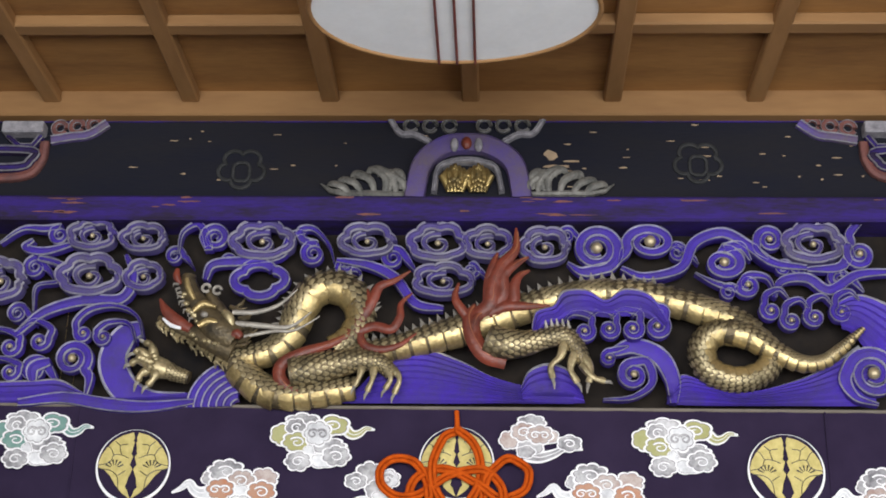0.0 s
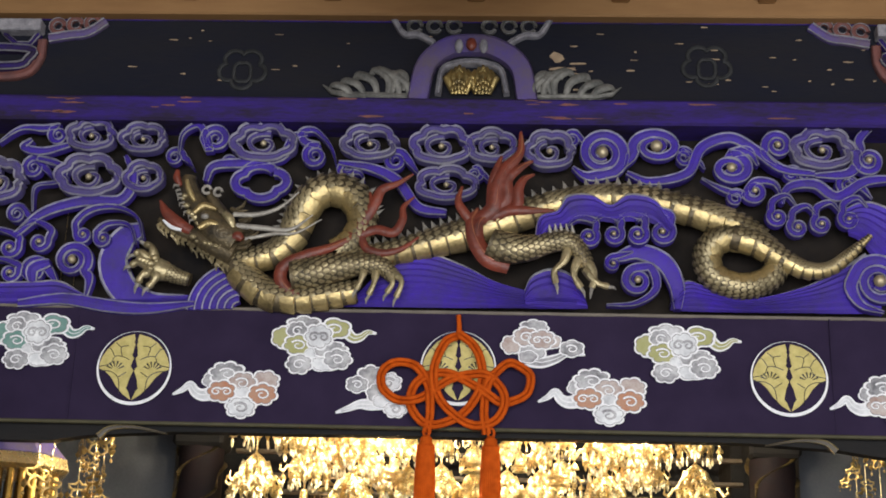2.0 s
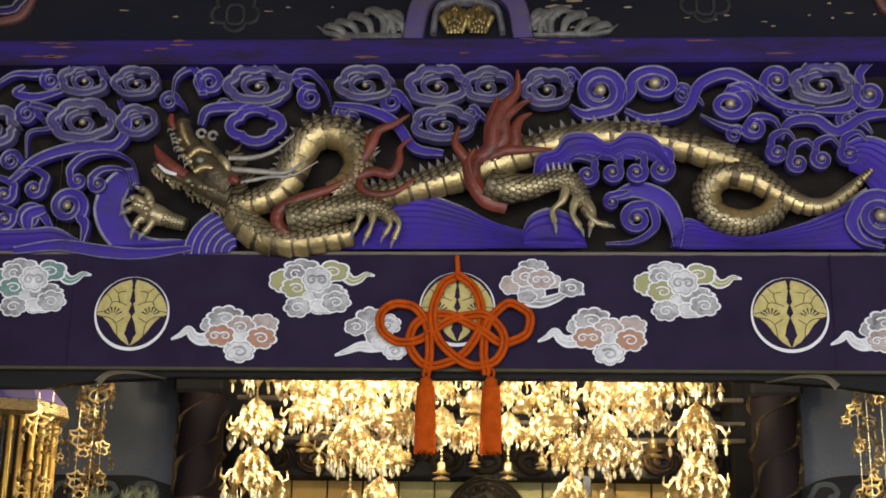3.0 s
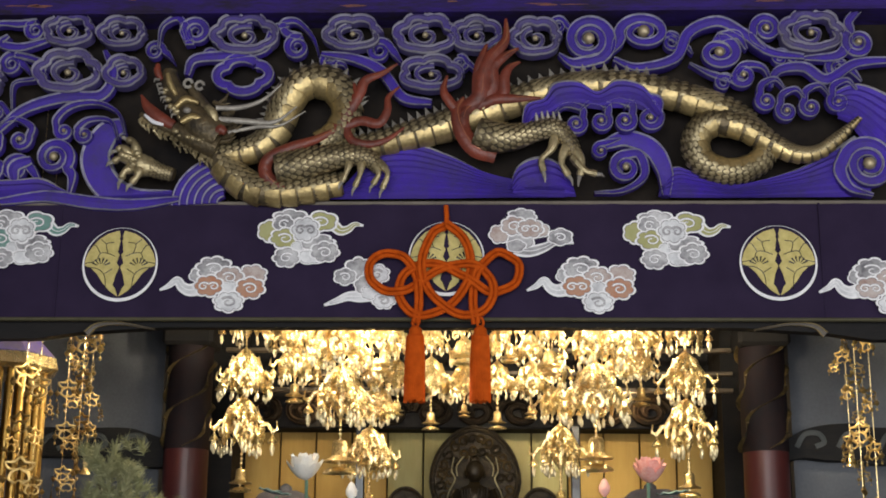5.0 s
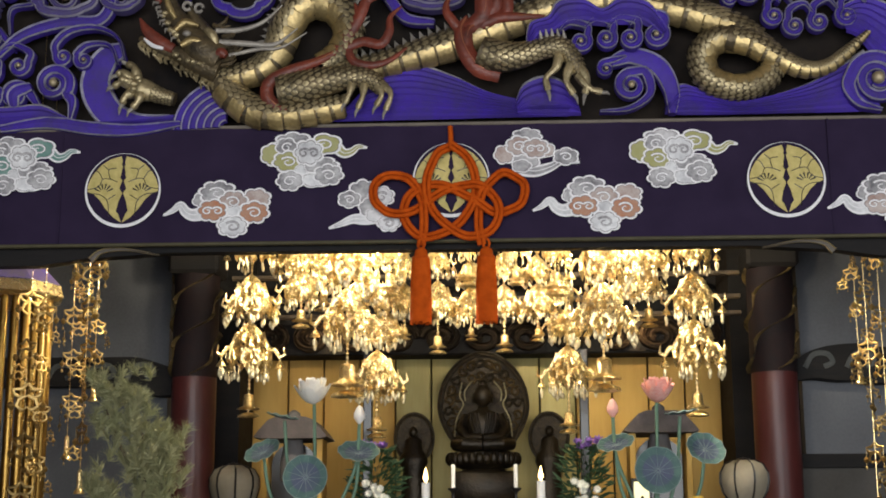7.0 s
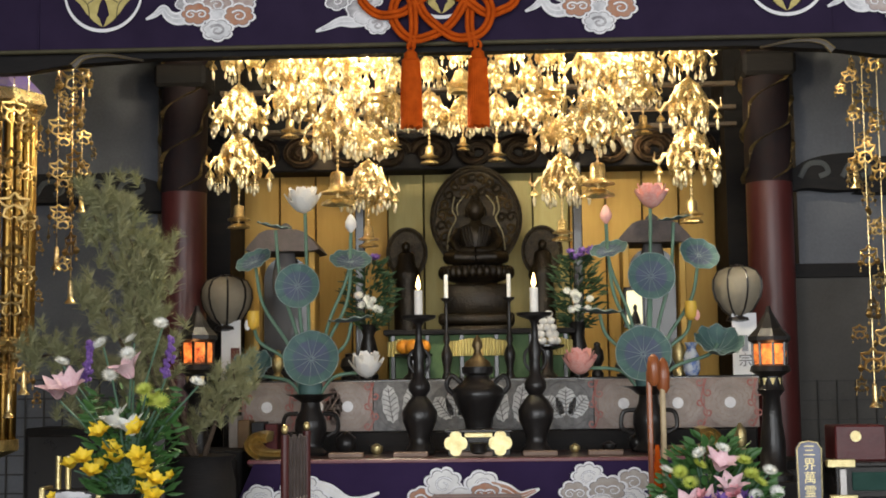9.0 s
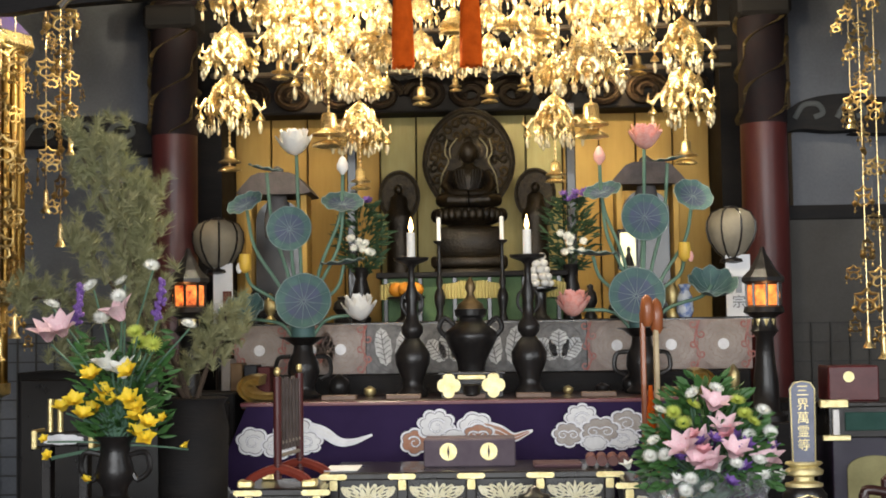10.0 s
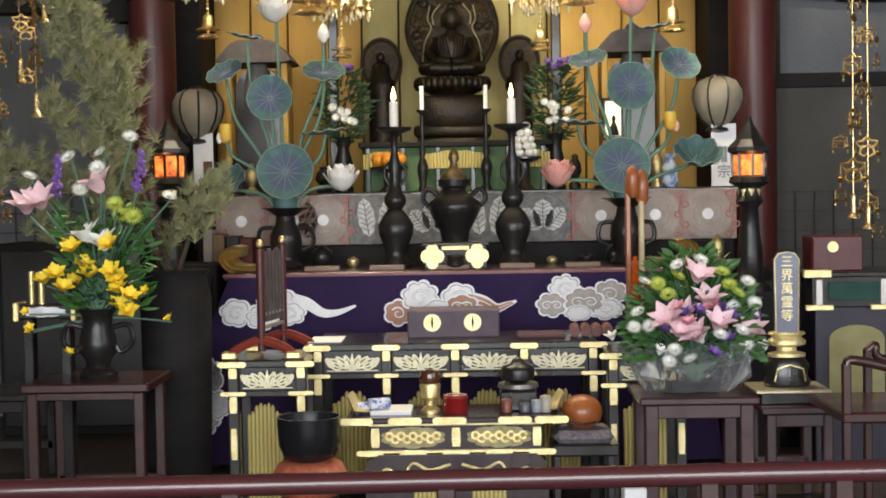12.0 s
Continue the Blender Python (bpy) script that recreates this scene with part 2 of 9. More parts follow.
# coffered ceiling of the outer hall
CEIL, PITCH, CX = 4.947, 0.732, -0.147
k = Kit().box(-4.6, 4.6, -3.4, 6.62, CEIL + 0.068, CEIL + 0.2, 0)
fixed("ceiling", k, BOARD, "brown wooden boards of the coffered ceiling")
k = Kit()
for i in range(-6, 7):
    k.box(CX + i * PITCH - 0.045, CX + i * PITCH + 0.045, -3.4, 6.6, CEIL, CEIL + 0.066, 0.008)
fixed("trim_ceiling_ribs", k, WOOD, "light wooden ribs of the coffered ceiling")
k = Kit()
for j in range(1, 14):
    y = 6.62 - j * PITCH
    k.box(-4.6, 4.6, y - 0.047, y + 0.047, CEIL + 0.003, CEIL + 0.066, 0.008)
fixed("trim_ceiling_cross", k, WOOD_X, "light wooden cross ribs of the coffered ceiling")
fixed("trim_cornice", Kit().box(-4.6, 4.6, 6.6, 6.7, 4.876, CEIL + 0.2, 0.01), WOOD_X, "light wooden cornice board over the painted beam")

# painted beam, blue band, frieze backing and curtain beam
k = Kit().box(-4.6, 4.6, 6.68, 7.0, 4.432, 4.876, 0.004)
fixed("beam_painted", k, mat("blue_black_paint", (0.009, 0.010, 0.019), 0.75, 0, (0.017, 0.016, 0.019), 4, 0.2, 50, stretch=(0.3, 1, 1.6), spec=0.12), "dark painted beam with flaking clouds")
k = Kit().box(-4.6, 4.6, 6.56, 7.0, 4.265, 4.398, 0.012)
fixed("beam_blue", k, BLUE_BAND, "worn dark blue painted moulding")
k = Kit().box(-4.6, 4.6, 6.76, 7.0, 3.348, 4.3, 0.0)
fixed("wall_frieze", k, mat("dusty_brown_black", (0.028, 0.021, 0.016), 0.8, 0, (0.012, 0.011, 0.012), 5, 0.2, spec=0.1), "black backing board behind the carved frieze")
k = Kit().box(-4.6, 4.6, 6.6, 6.78, 3.302, 3.318, 0.004)
fixed("trim_frieze_sill", k, mat("dusty_sill", (0.2, 0.17, 0.14), 0.8), "dusty wooden sill under the frieze")
k = Kit().box(-4.6, 4.6, 6.64, 6.74, 2.765, 3.302, 0.02)
fixed("beam_lower", k, SOOT, "black lacquered beam behind the curtain")

# walls each side of the altar recess
for s, x0, x1, nm in ((-1, -4.6, -1.98, "wall_bay_west"), (1, 1.8, 4.6, "wall_bay_east")):
    fixed(nm, Kit().box(x0, x1, 8.7, 8.8, 0, 4.3, 0), PLASTER, "grey plaster bay wall beside the altar")
fixed("wall_gilt", Kit().box(-1.98, 1.8, 9.44, 9.5, 0, 4.3, 0), SOOT, "dark wall behind the gilded boards")


def pillar(x):
    t = thing("pillar", "round dark red lacquered pillar with gilt painted top", "pillar", "sanctuary pillars")
    part("shaft", Kit().lathe([(0.13, 0), (0.13, 2.35), (0.13, 4.3)], x, 8.5, 0, 28), REDLACQ, t, smooth=True)
    return t


for x in (-1.775, 1.6):
    pillar(x)

fixed("trim_beam_line", Kit().box(-4.6, 4.6, 6.672, 6.69, 4.87, 4.91, 0.002), BLUE_BAND, "thin blue painted line along the dark beam")

# ---- carved frieze over the opening ----
FY = 6.66
BEAD = mat("gilt_bead", (0.62, 0.52, 0.34), 0.45, 0.6, (0.35, 0.28, 0.18), 30, 0.2)
frieze = thing("carved_frieze", "openwork wooden frieze of ultramarine clouds and waves with pale outlines", "frieze", kind="structure")
CLOUD_RIM = mat("dusty_lilac_line", (0.66, 0.64, 0.68), 0.75, 0, (0.34, 0.31, 0.42), 12, 0.3, 90)
INK = [BLUE, RIM, BEAD]


def bead(k, x, z, r, y=None):
    k.slot = 2
    k.ball(x, (FY if y is None else y) - 0.055, z, r, r, r, 10, 6)
    k.slot = 0


def lobed(cx, cz, rx, rz, lobes, depth=0.16, turn=0.0, n=60, span=1.0):
    """A scalloped ring of points."""
    out = []
    for i in range(n + 1):
        a = 2 * math.pi * span * i / n + turn
        r = 1 - depth + depth * 1.6 * abs(math.sin(lobes * (a - turn) / 2 / span)) ** 0.7
        out.append((cx + rx * r * math.cos(a), cz + rz * r * math.sin(a)))
    return out


def cloud_scroll(x, z, rx, rz, lobes=5, turn=0.5, y=FY):
    k = Kit()
    w = min(rx, rz)
    ring = []
    for i in range(61):
        a = 2 * math.pi * i / 60
        low = max(0.0, -math.sin(a))
        q = 0.86 + 0.2 * (1 - 0.8 * low) * (abs(math.sin(lobes * 0.55 * (a + turn))) ** 0.7 - 0.5)
        ring.append((x + rx * 1.06 * q * math.cos(a), z + rz * 0.98 * q * math.sin(a) * (1 - 0.12 * low)))
    k.ribbon(ring, [w * (0.36 + 0.08 * math.sin(3 * i / 60 + turn)) for i in range(61)], y, 0.08, 0.27)
    sp = []
    for i in range(34):
        t = i / 33
        a, r = turn + 1.0 + t * 6.6, 0.6 - 0.42 * t
        r *= 1 + 0.06 * math.sin(3 * a)
        sp.append((x + rx * r * math.cos(a), z + rz * r * math.sin(a)))
    k.ribbon(sp, [w * (0.30 - 0.13 * i / 33) for i in range(34)], y + 0.008, 0.06, 0.28)
    bead(k, x, z, w * 0.15, y)
    return part("cloud_scroll", k, [BLUE_PALE, CLOUD_RIM, BEAD], frieze, smooth=True)


def curl(x, z, r, start, turns=1.6, width=0.34, tail=(), squash=1.0, y=FY, beaded=True):
    """A wave crest: an optional run of points that rolls into a spiral round (x, z)."""
    n = int(26 * abs(turns))
    sp = []
    for i in range(n + 1):
        t = i / n
        a, q = radians(start) + 2 * math.pi * turns * t, r * (1 - 0.72 * t)
        sp.append((x + q * math.cos(a), z + squash * q * math.sin(a)))
    lead = smooth_line([*tail, sp[0]], 6)[:-1] if tail else []
    wid = [r * width * 2 * (0.2 + 0.8 * min(1, 1.6 * i / max(1, len(lead)))) for i in range(len(lead))]
    wid += [r * width * 2 * (1 - 0.6 * i / n) for i in range(n + 1)]
    k = Kit().ribbon(lead + sp, wid, y, 0.06, 0.26)
    if beaded:
        bead(k, x, z, r * 0.26, y)
    return part("wave_curl", k, INK, frieze, smooth=True)


def band(points, width, y=FY, depth=0.06, rim=0.2, name="wave_band"):
    line = smooth_line(points, 7)
    n = len(line)
    wid = [width * (0.12 + 0.95 * math.sin(math.pi * (0.04 + 0.9 * i / n)) ** 0.6) for i in range(n)]
    k = Kit().ribbon(line, wid, y, depth, rim)
    return part(name, k, INK, frieze, smooth=True)


def swell(crest, base, ridges=7, y=FY, name="wave_swell"):
    """A ridged body of water between a crest line and its foot."""
    top, low = smooth_line(crest, 6), smooth_line(base, 6)
    n = min(len(top), len(low))
    k, rows = Kit(), []
    m = ridges * 4
    for j in range(m + 1):
        t = j / m
        lift = 0.045 + 0.03 * math.sin(math.pi * t) + 0.006 * (1 - abs((j % 4) - 2))
        rows.append([(top[i][0] * (1 - t) + low[i][0] * t, y - lift, top[i][1] * (1 - t) + low[i][1] * t) for i in range(n)])
    for j in range(m):
        k.slot = 1 if j < 2 else 0
        k.add(rows[j] + rows[j + 1], [(i, i + 1, n + i + 1, n + i) for i in range(n - 1)])
    k.slot = 0
    k.add(rows[0] + [(x, y + 0.06, z) for x, _, z in rows[0]], [(i, n + i, n + i + 1, i + 1) for i in range(n - 1)])
    return part(name, k, INK, frieze, smooth=True)


# upper row of clouds
for (x, z), (rx, rz), lobes, turn in (
    ((-2.045, 4.193), (0.115, 0.088), 6, 0.5), ((-1.784, 4.178), (0.110, 0.080), 5, 0.9),
    ((-1.181, 4.163), (0.150, 0.105), 6, 0.2), ((-0.654, 4.166), (0.132, 0.092), 5, 0.7),
    ((-0.301, 4.158), (0.140, 0.105), 6, 0.4), ((-0.053, 4.155), (0.112, 0.090), 5, 0.1),
    ((0.23, 4.138), (0.115, 0.100), 5, 0.8), ((1.549, 4.159), (0.140, 0.108), 6, 0.5),
    ((-2.035, 3.975), (0.150, 0.112), 6, 0.3), ((-1.763, 3.972), (0.088, 0.082), 4, 0.2),
    ((-2.48, 3.945), (0.115, 0.115), 6, 0.6), ((-0.271, 3.955), (0.142, 0.090), 5, 0.4),
    ((-2.771, 4.142), (0.120, 0.095), 5, 0.4), ((2.111, 4.139), (0.140, 0.105), 6, 0.2),
):
    cloud_scroll(x, z, rx, rz, lobes, turn)
curl(-1.421, 4.188, 0.062, 180, -1.7, 0.36, [(-1.6, 4.095), (-1.59, 4.211), (-1.518, 4.261), (-1.474, 4.212), (-1.45, 4.127)], beaded=False)
curl(-0.923, 4.103, 0.057, 60, 1.6, 0.36, [(-0.814, 4.05), (-0.847, 4.152), (-0.925, 4.236), (-0.993, 4.23), (-0.978, 4.178)], beaded=False)
curl(0.487, 4.135, 0.113, -60, 2.0, 0.26, [(0.341, 4.058), (0.417, 4.012)])
curl(0.75, 4.171, 0.118, 200, -1.7, 0.24, [(0.596, 4.061)], 0.68)
curl(1.108, 4.062, 0.093, 100, -1.7, 0.30, [(1.239, 4.075), (1.194, 4.152)], 0.78)
curl(1.338, 4.186, 0.062, 180, -1.6, 0.36, [(1.327, 4.076), (1.275, 4.129)])
curl(-2.215, 4.198, 0.046, 90, 1.5, 0.4, [(-2.514, 4.151), (-2.409, 4.232), (-2.294, 4.234)], beaded=False)
curl(1.771, 4.076, 0.067, 120, 1.7, 0.34, [(1.961, 4.286), (1.823, 4.267), (1.736, 4.194)])
for off in (-14, 0, 14):
    band([(0.604, 4.032), (0.718, 3.989), (0.897, 4.035), (0.97, 4.17), (1.109, 4.223), (1.23, 4.158), (1.348, 4.065), (1.509, 4.037)], 0.052, FY + 0.002 * abs(off))
    frieze.children[-1].location = (0, 0, off * 0.0024)
band([(-2.344, 4.172), (-2.382, 4.131), (-2.279, 4.111), (-2.141, 4.149)], 0.04)
band([(-0.804, 4.068), (-0.635, 4.04), (-0.507, 3.973), (-0.405, 3.842), (-0.267, 3.814)], 0.05)
band([(-0.967, 4.218), (-1.036, 4.199), (-1.086, 4.101), (-1.252, 4.063), (-1.42, 4.043), (-1.455, 3.961)], 0.05)
part("cloud_scroll", Kit().ribbon(lobed(-1.183, 3.962, 0.118, 0.08, 4, 0.14, 0.9), 0.05, FY, 0.06, 0.26), INK, frieze, smooth=True)
# waves, west end
curl(-2.126, 3.974, 0.05, 90, 0.4, 0.3, [(-2.295, 3.787), (-2.298, 3.92), (-2.188, 3.952), (-2.191, 4.042), (-2.303, 4.071)], beaded=False)
band([(-1.863, 4.092), (-1.814, 3.972), (-1.867, 3.858), (-2.049, 3.849), (-2.239, 3.787), (-2.364, 3.668)], 0.055)
band([(-1.494, 3.353), (-1.675, 3.339), (-1.808, 3.405), (-1.876, 3.541), (-1.833, 3.663), (-1.754, 3.711)], 0.14, FY + 0.012)
band([(-1.451, 3.326), (-1.666, 3.3), (-1.858, 3.309), (-2.081, 3.34), (-2.298, 3.314)], 0.06, FY - 0.03)
curl(-2.029, 3.673, 0.036, 170, 1.3, 0.5, [(-1.731, 3.648), (-1.773, 3.764), (-1.877, 3.816), (-2.002, 3.802), (-2.07, 3.737)], y=FY - 0.01)
curl(-1.926, 3.651, 0.036, 150, 1.3, 0.5, [(-1.759, 3.619), (-1.805, 3.72), (-1.906, 3.727), (-1.958, 3.686)], y=FY - 0.02)
curl(-2.067, 3.542, 0.082, -40, 1.8, 0.3, [(-1.984, 3.329), (-1.975, 3.443)], y=FY - 0.01)
curl(-2.242, 3.635, 0.044, 20, -1.3, 0.42, [(-2.354, 3.697), (-2.275, 3.74), (-2.194, 3.7)])
curl(-2.384, 3.604, 0.044, 20, -1.3, 0.42, [(-2.56, 3.665), (-2.452, 3.696), (-2.352, 3.662)])
curl(-2.367, 3.477, 0.041, 20, -1.3, 0.42, [(-2.508, 3.492), (-2.432, 3.545), (-2.333, 3.517)])
band([(-2.247, 3.41), (-2.258, 3.496), (-2.179, 3.531)], 0.06)
swell([(-2.982, 3.484), (-2.528, 3.434), (-2.251, 3.438), (-2.113, 3.441), (-1.91, 3.353), (-1.488, 3.38)], [(-2.952, 3.296), (-2.51, 3.309), (-2.236, 3.316), (-2.098, 3.319), (-1.879, 3.32), (-1.483, 3.326)], 4)
for i in range(6):
    k = Kit().ribbon(arc(-1.233, 3.308, 0.236 - 0.036 * i, 182, 82 + 3 * i, 18, 0.92), 0.043, FY - 0.022 - 0.002 * i, 0.05, 0.34)
    part("wave_fan", k, INK, frieze, smooth=True)
for x, z, r, st, tn in ((-0.525, 4.09, 0.055, 30, 1.5), (-0.763, 4.039, 0.04, 200, -1.4), (-2.326, 4.032, 0.05, 90, 1.5), (-1.622, 4.095, 0.045, 0, 1.4), (0.341, 4.214, 0.04, 60, 1.4), (0.886, 4.124, 0.045, 120, -1.5), (1.668, 3.986, 0.05, 90, 1.4), (-2.38, 3.785, 0.045, 60, 1.5), (-2.258, 3.496, 0.06, 30, 1.5), (1.401, 4.042, 0.04, 0, 1.4), (-0.134, 4.023, 0.04, 90, -1.4), (-1.351, 4.068, 0.035, 0, 1.4)):
    curl(x, z, r, st, tn, 0.36, [(x + r * 2.2, z - r * 1.4), (x + r * 1.5, z - r * 0.4)], y=FY + 0.02, beaded=False)
# middle swell and the breaker over the claw
swell([(-0.66, 3.393), (-0.532, 3.574), (-0.37, 3.616), (-0.178, 3.551), (-0.015, 3.468), (0.173, 3.421), (0.36, 3.41)], [(-0.765, 3.333), (-0.603, 3.335), (-0.388, 3.336), (-0.173, 3.337), (0.014, 3.34), (0.174, 3.34), (0.36, 3.34)], 9)
swell([(0.107, 3.406), (0.146, 3.499), (0.24, 3.54), (0.334, 3.508), (0.387, 3.41)], [(0.12, 3.347), (0.174, 3.343), (0.254, 3.341), (0.334, 3.34), (0.413, 3.341)], 5, FY - 0.01)
swell([(0.158, 3.657), (0.178, 3.771), (0.264, 3.806), (0.313, 3.882), (0.426, 3.889), (0.517, 3.838), (0.609, 3.896), (0.734, 3.863), (0.824, 3.721)], [(0.19, 3.64), (0.224, 3.697), (0.291, 3.715), (0.358, 3.744), (0.439, 3.757), (0.519, 3.746), (0.607, 3.753), (0.705, 3.748), (0.781, 3.692)], 4, FY - 0.085)
for (x, z), s in zip([(0.414, 3.671), (0.531, 3.684), (0.643, 3.685), (0.76, 3.698)], (1.0, 1.0, 1.05, 1.2)):
    curl(x, z, 0.042 * s, 40, -1.5, 0.42, [(x - 0.10 * s, z + 0.05), (x - 0.05 * s, z + 0.09 * s), (x + 0.03 * s, z + 0.075 * s)], y=FY - 0.09)
(bx, bz), = [(0.645, 3.476)]
curl(bx, bz, 0.0645, 90, 1.4, 0.36, [(0.498, 3.352), (0.635, 3.365), (0.731, 3.438), (0.712, 3.538)], y=FY - 0.03)
band([(0.831, 3.34), (0.829, 3.461), (0.771, 3.573), (0.653, 3.622), (0.554, 3.592)], 0.085, FY - 0.02)
(bx, bz), = [(0.532, 3.558)]
curl(bx, bz, 0.0361, 80, 1.2, 0.42, [(0.626, 3.616)], y=FY - 0.03)
# east end
swell([(0.798, 3.375), (0.868, 3.488), (0.973, 3.462), (1.156, 3.403), (1.423, 3.469), (1.586, 3.555), (1.724, 3.642)], [(0.797, 3.342), (0.89, 3.338), (1.022, 3.337), (1.179, 3.337), (1.415, 3.339), (1.599, 3.339), (1.781, 3.342)], 7)
swell([(1.605, 3.84), (1.716, 3.899), (1.822, 3.886), (1.974, 3.788), (2.166, 3.564)], [(1.651, 3.726), (1.702, 3.698), (1.762, 3.614), (1.87, 3.476), (2.145, 3.343)], 7)
for x, z in ((1.315, 3.806), (1.408, 3.755), (1.521, 3.774), (1.651, 3.799)):
    curl(x, z, 0.042, 130, 1.5, 0.42, [(x + 0.09, z + 0.06), (x + 0.05, z + 0.11), (x - 0.015, z + 0.085)], y=FY - 0.02)
curl(1.217, 3.945, 0.051, 200, 1.2, 0.4, [(1.352, 3.88), (1.316, 3.982), (1.222, 3.995)])
curl(1.124, 3.906, 0.041, 20, 1.2, 0.4, [(0.964, 4.007), (1.058, 3.955)], beaded=False)
band([(1.338, 3.88), (1.383, 3.968), (1.506, 3.984), (1.61, 3.921), (1.75, 4.002), (1.94, 4.019)], 0.05)
band([(1.508, 4.028), (1.672, 4.045), (1.719, 4.134), (1.654, 4.178)], 0.05)
(bx, bz) = [(1.764, 3.482)][0]
curl(bx, bz, 0.114, 160, -1.8, 0.28, [(1.775, 3.331), (1.674, 3.368), (1.632, 3.45)], y=FY - 0.05)
for dx in (0.0, 0.5, 1.0):
    cloud_scroll(2.45 + dx, 4.1, 0.14, 0.1, 5, 0.3)
    curl(2.3 + dx, 3.7, 0.11, 100, 1.7, 0.3, [(2.5 + dx, 3.45), (2.42 + dx, 3.62)])
    cloud_scroll(-2.75 - dx, 3.95, 0.14, 0.1, 5, 0.3)
    curl(-2.75 - dx, 3.6, 0.11, 100, 1.7, 0.3, [(-2.55 - dx, 3.4), (-2.62 - dx, 3.5)])

# ---- the gilt dragon carving ----
HORN = mat("tarnished_silver", (0.50, 0.46, 0.40), 0.5, 0.3, (0.2, 0.18, 0.16), 16, 0.3)
DY = FY - 0.05


def tube_line(line, radii, per=8):
    return smooth_line([(x, z, r) for (x, z), r in zip(line, radii)], per)


def scaled_body(k, line, radii, y=DY, belly=True, size=0.3):
    """A tube with overlapping raised scales on the back and banded plates on the belly."""
    pts = tube_line(line, radii)
    ctr = [(p[0], y, p[1]) for p in pts]
    rad = [p[2] for p in pts]
    # the dark gilding under the scales stands in for shade in their gaps
    k.slot = 3
    k.tube(ctr, rad, 16, 0.85)
    front = Vector((0, -1, 0))
    run, row, step = 0.0, 0, 0.0
    for i in range(1, len(pts)):
        a, b = Vector(ctr[i - 1]), Vector(ctr[i])
        d = b - a
        run += d.length
        step += d.length
        d.normalize()
        side = front.cross(d).normalized()
        r = rad[i]
        if run > r * 0.34:
            run, row = 0.0, row + 1
            for j in range(7):
                ang = radians(-2 + 22 * j + (11 if row % 2 else 0)) if belly else radians(-66 + 24 * j + (12 if row % 2 else 0))
                if ang > radians(100):
                    continue
                out = side * math.sin(ang) + front * math.cos(ang) * 0.9
                tan = d.cross(out).normalized()
                c = b + out * r * 0.96
                s = r * size
                k.slot = 0
                k.add([c - d * s * 0.75 + out * s * 0.16, c - d * s * 0.2 + tan * s * 0.72 + out * s * 0.16, c + d * s * 0.7 + tan * s * 0.4 + out * s * 0.4, c + d * s * 1.0 + out * s * 0.48,
                       c + d * s * 0.7 - tan * s * 0.4 + out * s * 0.4, c - d * s * 0.2 - tan * s * 0.72 + out * s * 0.16, c + out * s * 0.5], [(n, (n + 1) % 6, 6) for n in range(6)])
        if belly and step > r * 1.05:
            step = 0.0
            ring = []
            for e, lift in ((-0.56, -0.01), (-0.1, 0.05), (0.42, 0.075), (0.5, -0.03)):
                for ang in (-96, -76, -56, -38, -20, -4):
                    o = side * math.sin(radians(ang)) + front * math.cos(radians(ang)) * 0.88
                    ring.append(b + d * r * e + o * r * (1 + lift))
            k.slot = 5
            k.add(ring, [(q * 6 + w, q * 6 + w + 1, q * 6 + w + 7, q * 6 + w + 6) for q in range(3) for w in range(5)])


def spines(k, line, radii, size, y=DY, gap=1.0):
    pts = tube_line(line, radii, 12)
    run = 0.0
    for i in range(1, len(pts)):
        a, b = Vector((pts[i - 1][0], y, pts[i - 1][1])), Vector((pts[i][0], y, pts[i][1]))
        run += (b - a).length
        if run < size * gap:
            continue
        run = 0.0
        d = (b - a).normalized()
        side = Vector((0, -1, 0)).cross(d).normalized()
        c = b + side * pts[i][2] * 0.96
        h = size * random.uniform(0.9, 1.3)
        k.slot = 2
        k.add([c - d * size * 0.42, c + d * size * 0.42, c + side * h - d * size * 0.15, c + Vector((0, -size * 0.4, 0))], [(0, 3, 2), (3, 1, 2), (1, 0, 2)])


def flame(line, r, y=DY - 0.06, owner=None):
    """A curling tongue of fire, keeled along its middle."""
    pts = smooth_line(line, 8)
    n = len(pts)
    r *= 0.82
    k = Kit()
    k.slot = 1
    k.tube([(x, y - 0.02 * math.sin(3 * i / n), z) for i, (x, z) in enumerate(pts)], [r * (0.7 + 0.3 * math.sin(2.6 * i / n + 0.3)) * (1 - (i / n) ** 2) ** 0.8 + 0.003 for i in range(n)], 8, 0.6)
    k.slot = 6
    k.tube([(x + r * 0.12, y - r * 0.5 * (1 - (i / n) ** 2) - 0.02 * math.sin(3 * i / n), z + r * 0.15) for i, (x, z) in enumerate(pts)][n // 5:-2], r * 0.13, 5)
    return part("flame", k, DRAGON_SKIN, owner, "cinnabar red painted flame", smooth=True, sharp=60)


def limb(k, line, radii, y, slot=3, flat=0.85):
    pts = tube_line(line, radii, 6)
    k.slot = slot
    k.tube([(x, y, z) for x, z, r in pts], [r for x, z, r in pts], 11, flat)


def knobs(k, line, n, r, y, slot=3, jitter=0.008):
    pts = smooth_line(line, 8)
    for i in range(n):
        x, z = pts[int(i * (len(pts) - 1) / max(1, n - 1))]
        q = r * random.uniform(0.7, 1.3)
        k.slot = slot
        k.ball(x + random.gauss(0, jitter), y - random.uniform(0, 0.012), z + random.gauss(0, jitter), q * 1.2, q * 0.8, q, 8, 5)


